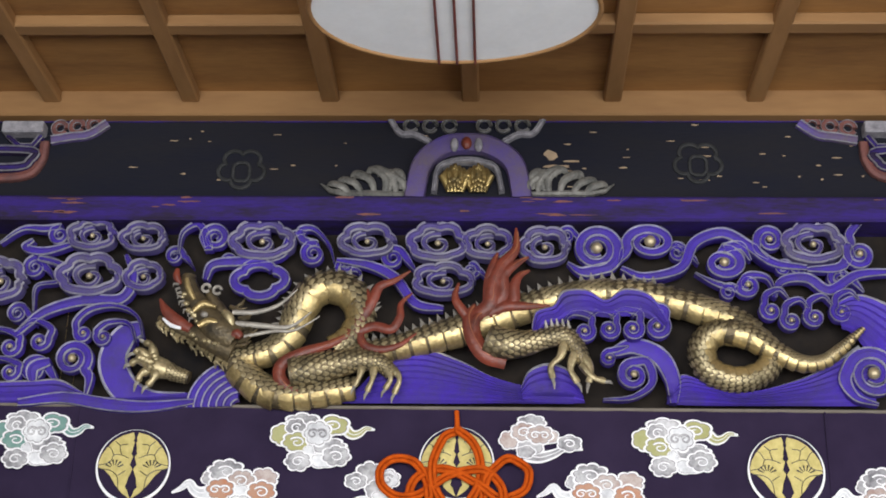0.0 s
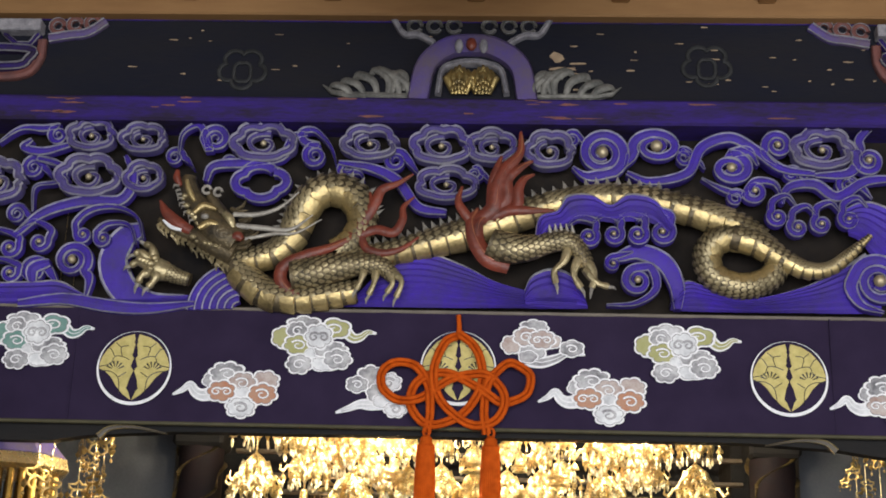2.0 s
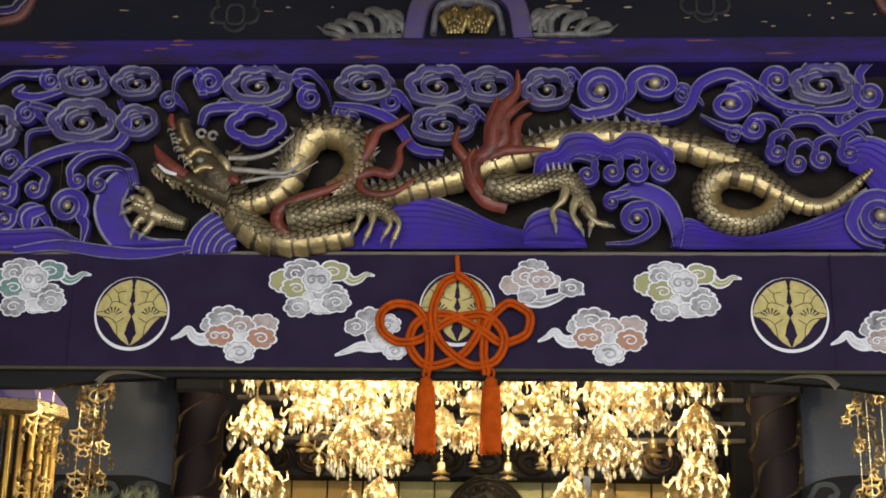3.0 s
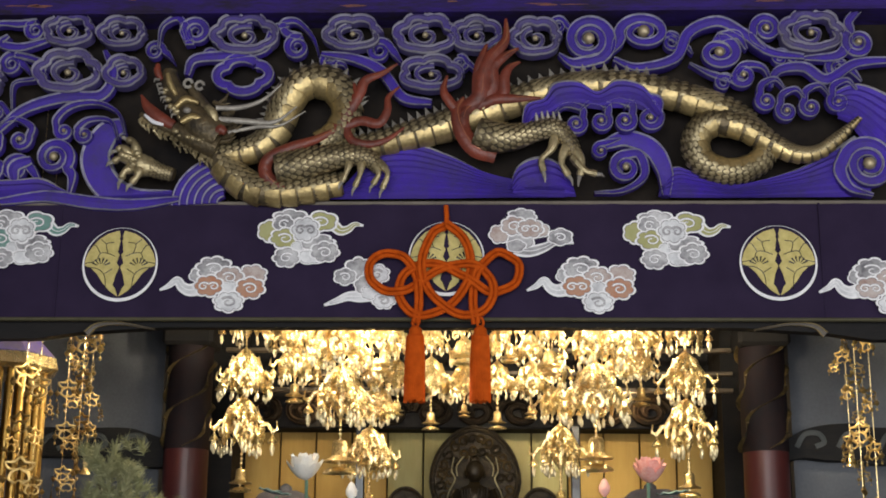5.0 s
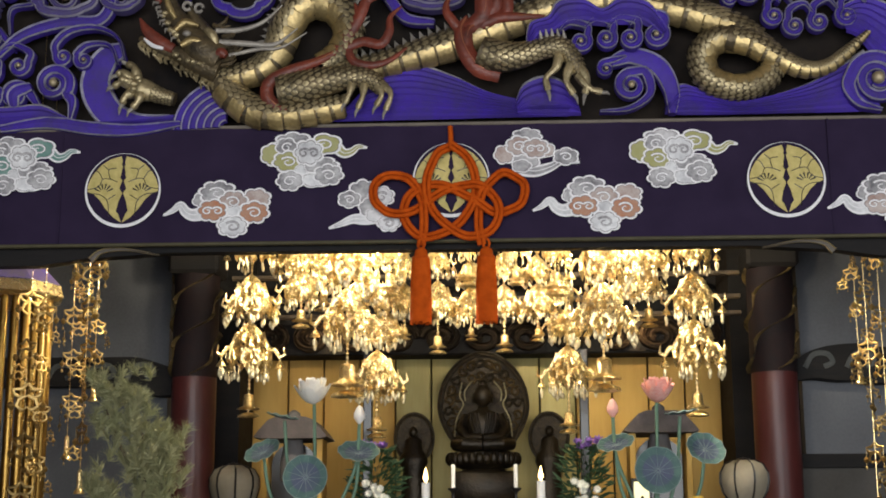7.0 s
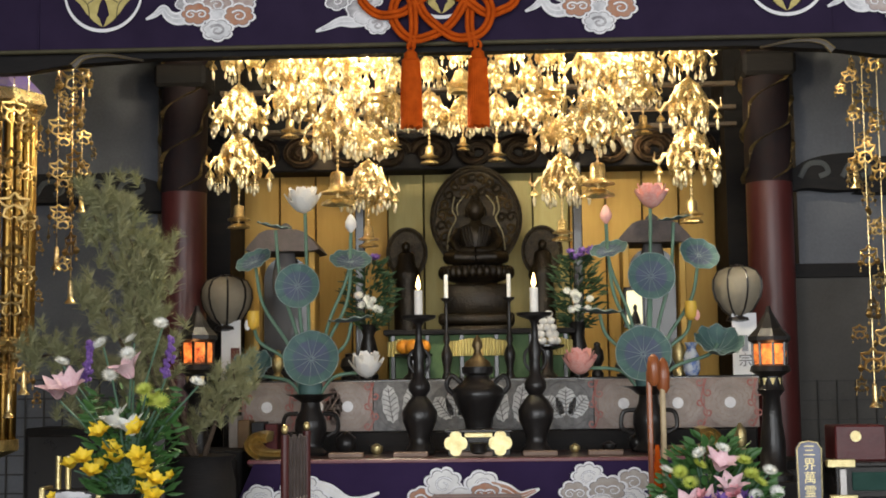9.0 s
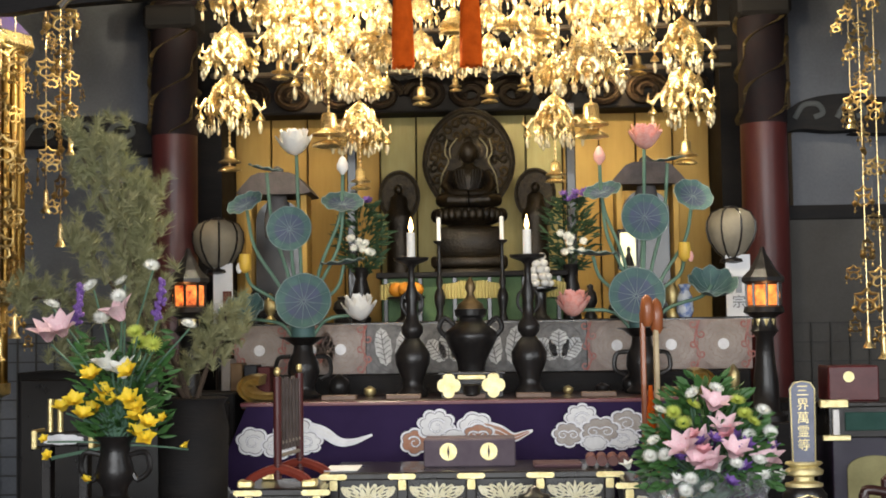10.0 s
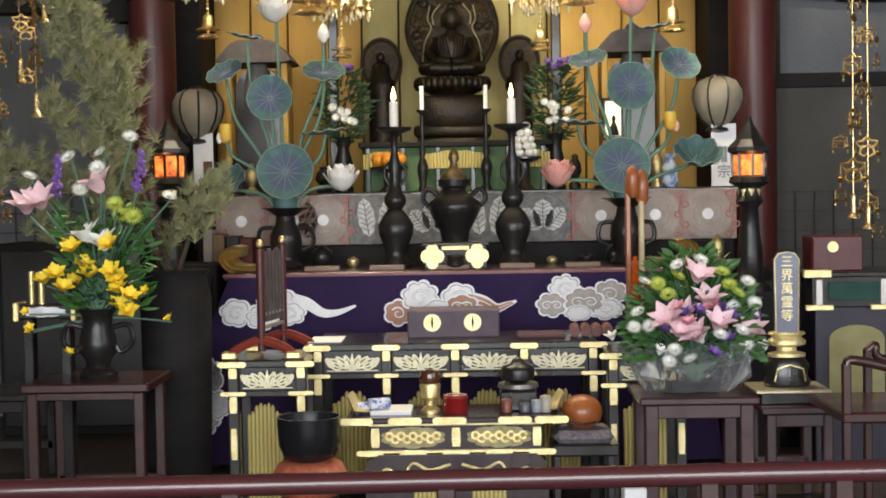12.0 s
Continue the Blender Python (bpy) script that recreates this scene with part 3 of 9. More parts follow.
def tufts(k, line, n, ln, aim, r, y, slot=3):
    pts = smooth_line(line, 8)
    for i in range(n):
        x, z = pts[int(i * (len(pts) - 1) / max(1, n - 1))]
        a, q = radians(aim + random.gauss(0, 14)), ln * random.uniform(0.7, 1.3)
        k.slot = slot
        k.tube([(x, y, z), (x + 0.6 * q * math.cos(a), y - 0.02, z + 0.6 * q * math.sin(a)), (x + q * math.cos(a + 0.35), y - 0.01, z + q * math.sin(a + 0.35))], [r, r * 0.75, 0.002], 6)


def claw(k, line, r, y):
    """A knuckled toe that ends in a hooked nail."""
    pts = smooth_line(line, 5)
    n = len(pts)
    k.slot = 0
    k.tube([(x, y - 0.015 * math.sin(3 * i / n), z) for i, (x, z) in enumerate(pts)], [r * (1 - 0.35 * i / n) * (1 + 0.18 * math.sin(9 * i / n)) for i in range(n)], 8)
    (x0, z0), (x1, z1) = pts[-2], pts[-1]
    d = Vector((x1 - x0, z1 - z0)).normalized()
    k.slot = 2
    k.tube([(x1, y, z1), (x1 + d.x * r * 1.3, y - 0.012, z1 + d.y * r * 1.3), (x1 + d.x * r * 1.9, y, z1 + d.y * r * 2.6)], [r * 0.5, r * 0.4, 0.002], 7)


random.seed(3)
DGOLD = mat("dragon_gilding", (0.66, 0.54, 0.31), 0.4, 0.6, (0.13, 0.105, 0.06), 8, 0.35, 70, spread=0.5)
DHEAD = mat("darkened_gilding", (0.20, 0.15, 0.08), 0.45, 0.6, (0.04, 0.035, 0.03), 16, 0.5, 60)
DBELLY = mat("belly_gilding", (0.66, 0.50, 0.23), 0.4, 0.7, (0.17, 0.125, 0.06), 7, 0.3, 60, spread=0.55)
EMBER = mat("gilt_flame_line", (0.42, 0.17, 0.08), 0.45, 0.3, (0.24, 0.07, 0.04), 14, 0.2)
DRAGON_SKIN = [DGOLD, RED, HORN, DHEAD, IVORY, DBELLY, EMBER]
dragon = thing("dragon_carving", "gilt carved dragon relief with cinnabar flames on the frieze", "carving")

# trunk behind the waves, with the coil of its tail
k = Kit()
trunk = [(-0.784, 3.562), (-0.622, 3.578), (-0.461, 3.615), (-0.3, 3.662), (-0.139, 3.71), (0.022, 3.769), (0.184, 3.834), (0.374, 3.882), (0.563, 3.896), (0.751, 3.875), (0.938, 3.825), (1.122, 3.763), (1.231, 3.699)]
girth = [0.0568, 0.0619, 0.0645, 0.0722, 0.0774, 0.0748, 0.0697, 0.0671, 0.0697, 0.0722, 0.0722, 0.0671, 0.0568]
scaled_body(k, trunk, girth)
spines(k, trunk[:10], girth[:10], 0.042, gap=0.85)
part("trunk", k, DRAGON_SKIN, dragon, "gilt scaled trunk with banded belly", smooth=True, sharp=35)
k = Kit()
coil = [(1.197, 3.712), (1.292, 3.617), (1.283, 3.522), (1.199, 3.466), (1.094, 3.459), (0.999, 3.507), (0.976, 3.608), (1.037, 3.682), (1.137, 3.688)]
scaled_body(k, coil, [0.0464, 0.0516, 0.0568, 0.0593, 0.0619, 0.0645, 0.0645, 0.0645, 0.0619], DY - 0.025)
part("tail_coil", k, DRAGON_SKIN, dragon, smooth=True, sharp=35)
k = Kit()
scaled_body(k, [(1.09, 3.694), (1.207, 3.655), (1.322, 3.581), (1.437, 3.529), (1.542, 3.542), (1.633, 3.61), (1.736, 3.706)], [0.0619, 0.0619, 0.0516, 0.0413, 0.0335, 0.0284, 0.0129], DY - 0.045)
part("tail_tip", k, DRAGON_SKIN, dragon, smooth=True, sharp=35)

# the arched neck and the breast
k = Kit()
neck = [(-1.339, 3.544), (-1.217, 3.545), (-1.083, 3.584), (-1.001, 3.671), (-0.964, 3.787), (-0.904, 3.884), (-0.812, 3.914), (-0.716, 3.874), (-0.67, 3.77), (-0.707, 3.665), (-0.785, 3.607)]
nrad = [0.0516, 0.0593, 0.0671, 0.0722, 0.0774, 0.08, 0.0826, 0.08, 0.0722, 0.0645, 0.0568]
scaled_body(k, neck, nrad, DY - 0.02)
spines(k, neck[3:9], nrad[3:9], 0.036, DY - 0.02, gap=0.8)
part("neck", k, DRAGON_SKIN, dragon, "gilt arched neck with pale spines", smooth=True, sharp=35)
k = Kit()
scaled_body(k, [(-1.282, 3.53), (-1.208, 3.446), (-1.1, 3.374), (-0.959, 3.354), (-0.813, 3.373), (-0.68, 3.397)], [0.0568, 0.0722, 0.0722, 0.0671, 0.0645, 0.0516], DY - 0.03)
part("breast", k, DRAGON_SKIN, dragon, smooth=True, sharp=35)

# legs
k = Kit()
scaled_body(k, [(-0.989, 3.454), (-0.883, 3.472), (-0.763, 3.501), (-0.656, 3.52), (-0.562, 3.509), (-0.507, 3.46)], [0.0722, 0.0748, 0.0671, 0.0542, 0.0439, 0.0361], DY - 0.075, False, 0.26)
for line in ([(-0.534, 3.482), (-0.505, 3.426), (-0.53, 3.376)], [(-0.588, 3.487), (-0.591, 3.425), (-0.615, 3.364)], [(-0.507, 3.482), (-0.463, 3.427), (-0.487, 3.354)], [(-0.642, 3.492), (-0.653, 3.436), (-0.675, 3.391)]):
    claw(k, line, 0.0181, DY - 0.085)
part("foreleg", k, DRAGON_SKIN, dragon, smooth=True, sharp=35)
k = Kit()
scaled_body(k, [(-0.051, 3.634), (0.024, 3.607), (0.126, 3.608), (0.224, 3.637), (0.312, 3.65), (0.37, 3.599), (0.407, 3.521)], [0.0748, 0.0774, 0.0619, 0.0516, 0.0516, 0.0439, 0.0335], DY - 0.075, False, 0.26)
for line in ([(0.317, 3.619), (0.296, 3.542), (0.251, 3.492), (0.259, 3.436)], [(0.365, 3.563), (0.343, 3.479), (0.375, 3.415)], [(0.407, 3.544), (0.438, 3.48), (0.427, 3.416)], [(0.396, 3.507), (0.449, 3.439), (0.501, 3.423)]):
    claw(k, line, 0.0206, DY - 0.085)
for x, z in [(0.232, 3.694), (0.259, 3.7), (0.285, 3.703), (0.312, 3.701), (0.339, 3.695)]:
    k.slot = 2
    k.tube([(x, DY - 0.09, z - 0.01), (x - 0.006, DY - 0.1, z + 0.028)], [0.012, 0.003], 6)
part("hind_leg", k, DRAGON_SKIN, dragon, smooth=True, sharp=35)
k = Kit()
scaled_body(k, [(-1.479, 3.442), (-1.54, 3.459), (-1.603, 3.486)], [0.031, 0.0361, 0.0439], DY - 0.03, False)
limb(k, [(-1.585, 3.475), (-1.641, 3.491), (-1.687, 3.508)], [0.0439, 0.0568, 0.0439], DY - 0.04, 0)
for line in ([(-1.67, 3.502), (-1.725, 3.513), (-1.757, 3.501)], [(-1.672, 3.525), (-1.719, 3.564), (-1.741, 3.558)], [(-1.65, 3.531), (-1.667, 3.588), (-1.696, 3.605)], [(-1.672, 3.468), (-1.703, 3.445), (-1.716, 3.417)], [(-1.633, 3.463), (-1.641, 3.423), (-1.665, 3.395)]):
    claw(k, line, 0.0232, DY - 0.06)
knobs(k, [(-1.71, 3.525), (-1.67, 3.502), (-1.633, 3.52), (-1.655, 3.463)], 14, 0.013, DY - 0.09, 0)
part("paw", k, DRAGON_SKIN, dragon, smooth=True, sharp=45)

# the head: raised snout, dropped jaw, brow, horns, mane and whiskers
k = Kit()
limb(k, [(-1.257, 3.614), (-1.343, 3.671), (-1.418, 3.751), (-1.485, 3.837), (-1.519, 3.913), (-1.518, 3.96)], [0.0826, 0.0929, 0.0722, 0.0516, 0.0439, 0.0335], DY - 0.06)
limb(k, [(-1.267, 3.563), (-1.38, 3.613), (-1.479, 3.658), (-1.572, 3.691), (-1.65, 3.737)], [0.0619, 0.0568, 0.0387, 0.0284, 0.0129], DY - 0.06)
limb(k, [(-1.552, 3.901), (-1.575, 3.942), (-1.575, 3.983)], [0.0103, 0.0181, 0.0103], DY - 0.085, 1)
limb(k, [(-1.48, 3.669), (-1.558, 3.714), (-1.612, 3.766), (-1.645, 3.824)], [0.0232, 0.031, 0.0232, 0.00516], DY - 0.09, 1, 0.6)
limb(k, [(-1.526, 3.669), (-1.577, 3.685), (-1.619, 3.72)], [0.00774, 0.0103, 0.00516], DY - 0.1, 4)
limb(k, [(-1.277, 3.62), (-1.251, 3.637), (-1.228, 3.621)], [0.0155, 0.0258, 0.0155], DY - 0.115, 1)
limb(k, [(-1.467, 3.75), (-1.421, 3.785), (-1.359, 3.769)], [0.0129, 0.0206, 0.0103], DY - 0.125, 5)
limb(k, [(-1.439, 3.675), (-1.386, 3.699), (-1.316, 3.677)], [0.0129, 0.0206, 0.0129], DY - 0.12, 5)
limb(k, [(-1.472, 3.814), (-1.505, 3.872), (-1.52, 3.925)], [0.0103, 0.0155, 0.0103], DY - 0.105, 5)
limb(k, [(-1.325, 3.757), (-1.295, 3.723), (-1.275, 3.672)], [0.0155, 0.0232, 0.0129], DY - 0.11, 0)
knobs(k, [(-1.536, 3.848), (-1.496, 3.77), (-1.447, 3.704)], 7, 0.014, DY - 0.09, 0)
knobs(k, [(-1.463, 3.626), (-1.393, 3.607), (-1.323, 3.585)], 6, 0.013, DY - 0.1, 0)
(ex, ez), = [(-1.411, 3.728)]
k.slot = 2
k.ball(ex, DY - 0.135, ez, 0.02, 0.014, 0.015, 10, 6)
for x, z in [(-1.422, 3.879), (-1.366, 3.868)]:
    k.slot = 2
    k.tube([(x + 0.02 * math.cos(0.7 * i), DY - 0.095, z + 0.02 * math.sin(0.7 * i)) for i in range(9)], 0.008, 6)
limb(k, [(-1.336, 3.752), (-1.378, 3.809), (-1.416, 3.873)], [0.0361, 0.031, 0.0181], DY - 0.075)
tufts(k, [(-1.635, 3.719), (-1.519, 3.646), (-1.404, 3.579), (-1.29, 3.512)], 26, 0.05, -112, 0.011, DY - 0.06, 0)
tufts(k, [(-1.563, 3.901), (-1.528, 3.813), (-1.471, 3.727)], 9, 0.028, 205, 0.008, DY - 0.09, 2)
tufts(k, [(-1.297, 3.787), (-1.22, 3.672), (-1.255, 3.586)], 12, 0.07, 5, 0.013, DY - 0.08, 3)
for line, r in (([(-1.263, 3.695), (-1.139, 3.685), (-1.003, 3.68), (-0.898, 3.756)], 0.0206), ([(-1.281, 3.752), (-1.171, 3.753), (-1.064, 3.789), (-0.973, 3.871)], 0.0181), ([(-1.217, 3.629), (-1.083, 3.656), (-0.975, 3.663), (-0.856, 3.734)], 0.0129)):
    limb(k, line, [r * 0.7, r * 0.7, r * 0.5, 0.003], DY - 0.1, 2)
part("head", k, DRAGON_SKIN, dragon, "tarnished dragon head with open jaws", smooth=True, sharp=45)

# flames at the shoulders
for line, r in (
    ([(-0.834, 3.366), (-0.954, 3.364), (-1.033, 3.424), (-1.027, 3.503), (-0.925, 3.56), (-0.806, 3.601), (-0.714, 3.656), (-0.656, 3.734)], 0.0387),
    ([(-0.727, 3.648), (-0.651, 3.751), (-0.606, 3.83), (-0.576, 3.897), (-0.501, 3.932), (-0.429, 3.985)], 0.0335),
    ([(-0.701, 3.657), (-0.6, 3.695), (-0.513, 3.679), (-0.472, 3.742), (-0.469, 3.811), (-0.417, 3.869)], 0.0284),
    ([(-0.675, 3.685), (-0.639, 3.601), (-0.558, 3.576), (-0.47, 3.6), (-0.392, 3.663)], 0.0232),
    ([(-0.651, 3.757), (-0.621, 3.815), (-0.635, 3.887)], 0.0181),
    ([(0.038, 3.522), (-0.06, 3.554), (-0.123, 3.643), (-0.144, 3.74), (-0.113, 3.814)], 0.0516),
    ([(-0.055, 3.565), (-0.11, 3.643), (-0.106, 3.734), (-0.037, 3.787)], 0.0413),
    ([(-0.111, 3.7), (-0.171, 3.777), (-0.208, 3.842), (-0.191, 3.923)], 0.0284),
    ([(-0.112, 3.749), (-0.037, 3.815), (-0.023, 3.913), (0.014, 4.007), (0.084, 4.096), (0.088, 4.214)], 0.0516),
    ([(-0.08, 3.769), (0.021, 3.856), (0.025, 3.955), (0.087, 4.019), (0.149, 4.061)], 0.0387),
    ([(-0.032, 3.778), (0.07, 3.822), (0.08, 3.909), (0.107, 3.961), (0.155, 3.991)], 0.0335),
    ([(-0.058, 3.763), (0.035, 3.799), (0.129, 3.8), (0.25, 3.807)], 0.0335),
    ([(-0.054, 3.821), (-0.045, 3.936), (-0.024, 4.018), (-0.003, 4.083)], 0.0284),
):
    flame(line, r, owner=dragon)

# ---- the paintings on the dark beam ----
BY = 6.676
PALE = mat("faded_pale_paint", (0.36, 0.34, 0.36), 0.75, 0, (0.14, 0.13, 0.15), 26, 0.25, 90)
LILAC = mat("lilac_paint", (0.10, 0.068, 0.25), 0.75, 0, (0.13, 0.10, 0.13), 7, 0.3, 60, spread=0.45, spec=0.15)
SILVERY = mat("silvered_carving", (0.24, 0.225, 0.20), 0.55, 0.3, (0.05, 0.05, 0.048), 14, 0.4)
RUST = mat("faded_red_paint", (0.22, 0.075, 0.06), 0.7, 0, (0.1, 0.05, 0.05), 18, 0.2)
FLAKE = mat("bare_flaked_wood", (0.42, 0.30, 0.19), 0.8, 0, (0.28, 0.2, 0.13), 30, 0.2)
strut = thing("frog_leg_strut", "lilac painted carved strut with gilt leaves on the beam", "carving")
part("arch", Kit().ribbon(smooth_line([(-0.43, 4.425), (-0.391, 4.617), (-0.285, 4.714), (-0.166, 4.733), (-0.043, 4.714), (0.079, 4.617), (0.119, 4.426)], 6), 0.105, BY, 0.05, 0.12), [LILAC, LILAC], strut, smooth=True)
part("inner_rim", Kit().ribbon(smooth_line([(-0.329, 4.457), (-0.309, 4.585), (-0.24, 4.623), (-0.165, 4.633), (-0.089, 4.623), (-0.013, 4.585), (0.016, 4.458)], 6), 0.03, BY, 0.055, 0.4), [PALE, PALE], strut, smooth=True)
for sx in (-1, 1):
    leaf = Kit()
    for j in range(5):
        a = 0.4 * (j - 2)
        x0, z0 = -0.163 + sx * (0.058 + 0.016 * (j - 2)), 4.457
        leaf.tube([(x0, BY - 0.03, z0), (x0 + sx * 0.015 * (j - 2), BY - 0.05, z0 + 0.08), (x0 + sx * 0.004 * (j - 2), BY - 0.035, z0 + 0.16 - 0.014 * abs(j - 2))], [0.012, 0.024, 0.006], 8)
        for n in range(4):
            leaf.ball(-0.163 + sx * (0.06 + 0.015 * (j - 2) * (1.1 - 0.25 * n)), BY - 0.066 + 0.004 * n, z0 + 0.03 + 0.034 * n - 0.008 * abs(j - 2), 0.011, 0.008, 0.02, 8, 5)
    part("gilt_leaf", leaf, GOLD_OLD, strut, "worn gilt leaf", smooth=True)
    zf = 4.437
    for q, h, ln, aim in ((0.30, 0.02, 0.15, 60), (0.36, 0.02, 0.16, 76), (0.42, 0.02, 0.15, 92), (0.47, 0.02, 0.13, 70), (0.40, 0.05, 0.11, 120), (0.53, 0.02, 0.11, 46), (0.34, 0.06, 0.09, 100), (0.59, 0.015, 0.10, 34), (0.47, 0.05, 0.09, 50)):
        a, x0 = radians(aim), -0.162 + sx * q
        part("acanthus_leaf", Kit().tube(smooth_line([(x0, BY - 0.02, zf + h - 0.02), (x0 + sx * 0.5 * ln * math.cos(a), BY - 0.04, zf + h + 0.5 * ln * math.sin(a)), (x0 + sx * ln * math.cos(a - 0.5), BY - 0.035, zf + h + 0.85 * ln * math.sin(a)), (x0 + sx * (ln * math.cos(a - 0.5) + 0.03), BY - 0.02, zf + h + 0.68 * ln * math.sin(a))], 4), [0.012, 0.015, 0.017, 0.019, 0.02, 0.021, 0.021, 0.02, 0.018, 0.015, 0.012, 0.008, 0.003], 7, 0.6), SILVERY, strut, "silvered acanthus leaf", smooth=True)
    part("acanthus_stem", Kit().tube([(-0.162 + sx * q, BY - 0.02, zf + h) for q, h in ((0.28, 0.012), (0.5, 0.016), (0.62, 0.014), (0.70, 0.03), (0.75, 0.07))], [0.014, 0.018, 0.02, 0.015, 0.003], 7), SILVERY, strut, "silvered acanthus carving", smooth=True)
    part("petal", Kit().ball(-0.166 + sx * 0.062, BY - 0.05, 4.714, 0.022, 0.02, 0.04), PALE, strut, smooth=True)
    part("cloud_edge", Kit().ribbon(smooth_line([(-0.168 + sx * 0.40, 4.885), (-0.167 + sx * 0.345, 4.799), (-0.167 + sx * 0.27, 4.792), (-0.166 + sx * 0.19, 4.747)], 6), 0.03, BY, 0.03, 0.3), [PALE, PALE], strut, smooth=True)
    for j in range(3):
        part("cloud_lobe", Kit().ribbon(arc(-0.167 + sx * (0.09 + 0.1 * j), 4.845, 0.035, 0, 330), 0.018, BY, 0.02), [SILVERY, PALE], strut, smooth=True)
part("drop", Kit().ball(-0.166, BY - 0.06, 4.72, 0.028, 0.02, 0.036), RED, strut, smooth=True)
# faint old crests and flaked patches
for x, z in ((-1.33, 4.602), (1.019, 4.641)):
    crest = thing("painted_crest", "faint worn crest painted on the dark beam", "crest", "beam crests")
    part("ring", Kit().ribbon(lobed(x, z, 0.11, 0.1, 5, 0.2, 0.3), 0.022, BY + 0.004, 0.008), [mat("faint_paint", (0.032, 0.032, 0.034), 0.7, 0, (0.010, 0.010, 0.010), 25, 0.1)] * 2, crest)
    part("core", Kit().ribbon(lobed(x, z - 0.02, 0.045, 0.055, 4, 0.1), 0.018, BY + 0.004, 0.009), [mat("faint_core_paint", (0.038, 0.038, 0.04), 0.7, 0, (0.012, 0.012, 0.012), 25, 0.1)] * 2, crest)
random.seed(4)
flakes = Kit()


def chip(x, z, w, h, y=BY):
    flakes.slab([(x + w * math.cos(a) * random.uniform(0.5, 1), z + h * math.sin(a) * random.uniform(0.4, 1)) for a in [i * math.pi / 5 for i in range(10)]], y - 0.001, y + 0.004)


chip(0.268, 4.682, 0.05, 0.035)
chip(0.296, 4.617, 0.09, 0.012)
chip(0.369, 4.646, 0.06, 0.01)
for i in range(44):
    chip(random.choice((random.uniform(0.25, 2.1), random.uniform(0.3, 2.1), random.uniform(-2.5, 0.2))), random.uniform(4.50, 4.86), random.uniform(0.008, 0.035), random.uniform(0.002, 0.006))
tagged(part("paint_flakes", flakes, FLAKE), "bare flaked patches in the black beam paint", "flakes", kind="stuff")
flakes = Kit()
for i in range(26):
    chip(random.choice((random.uniform(-2.4, -1.6), random.uniform(0.05, 0.45), random.uniform(-2.4, 2))), random.uniform(4.29, 4.39), random.uniform(0.02, 0.10), random.uniform(0.003, 0.009), 6.56)
tagged(part("band_flakes", flakes, RUST), "worn reddish patches on the blue moulding", "flakes", kind="stuff")
# bracket arms painted at both ends of the beam
for sx, x0 in ((1, -2.595), (-1, 1.961 + 0.12)):
    br = thing("bracket_block", "painted wooden bracket block with blue and red borders", "bracket", "beam brackets")
    zt = 4.848
    part("bearing_block", Kit().box(min(x0, x0 + sx * 0.22), max(x0, x0 + sx * 0.22), 6.60, 6.68, zt - 0.07, zt - 0.005), PALE, br, "pale bearing block")
    part("stem", Kit().ribbon([(x0 + sx * 0.02, zt - 0.07), (x0 + sx * 0.09, zt - 0.13), (x0 + sx * 0.16, zt - 0.13), (x0 + sx * 0.2, zt - 0.07)], 0.03, BY, 0.04), [BLUE_BAND, PALE], br)
    part("lower_block", Kit().ribbon(smooth_line([(x0 - sx * 0.2, zt - 0.26), (x0 + sx * 0.1, zt - 0.255), (x0 + sx * 0.16, zt - 0.22), (x0 + sx * 0.16, zt - 0.16), (x0 - sx * 0.2, zt - 0.15)], 5), 0.045, BY, 0.05), [BLUE_BAND, PALE], br)
    part("red_nose", Kit().ribbon(smooth_line([(x0 - sx * 0.2, zt - 0.31), (x0 + sx * 0.12, zt - 0.30), (x0 + sx * 0.21, zt - 0.22), (x0 + sx * 0.22, zt - 0.1)], 5), 0.045, BY, 0.03), [RUST, RUST], br)
    part("cloud_arm", Kit().ribbon(smooth_line([(x0 + sx * 0.25, zt - 0.09), (x0 + sx * 0.36, zt - 0.07), (x0 + sx * 0.45, zt - 0.055), (x0 + sx * 0.54, zt + 0.01)], 5), 0.05, BY, 0.03), [LILAC, PALE], br)
    for j in range(3):
        part("red_lobe", Kit().ribbon(arc(x0 + sx * (0.29 + 0.09 * j), zt - 0.02 + 0.01 * j, 0.035, 0, 330), 0.03, BY, 0.025), [RUST, PALE], br)

# ---- the curtain with its clouds and crests ----
CY = 6.6
curtain = thing("valance_curtain", "dark purple silk valance with white clouds and gold crests", "curtain")
zt, zb = 3.305, 2.763
n = 170
rows = []
for j in range(7):
    z = zt + (zb - zt) * j / 6
    rows.append([(-4.5 + 9.0 * i / n, CY + 0.006 + 0.004 * math.sin(i * 0.9 + 0.4 * j) + 0.004 * math.sin(i * 0.37) * j / 6, z) for i in range(n + 1)])
k = Kit().add([p for r in rows for p in r], [(j * (n + 1) + i, j * (n + 1) + i + 1, (j + 1) * (n + 1) + i + 1, (j + 1) * (n + 1) + i) for j in range(6) for i in range(n)])
part("cloth", k, PURPLE, curtain, smooth=True)
for sx in (-2.004, 1.531):
    part("seam", Kit().box(sx - 0.004, sx + 0.004, CY - 0.003, CY + 0.02, zb, zt, 0.001), PURPLE, curtain)
part("hem", Kit().box(-4.5, 4.5, CY - 0.002, CY + 0.03, zb - 0.016, zb, 0.005), mat("olive_braid", (0.09, 0.08, 0.045), 0.7, 0.1), curtain, "olive braided hem")

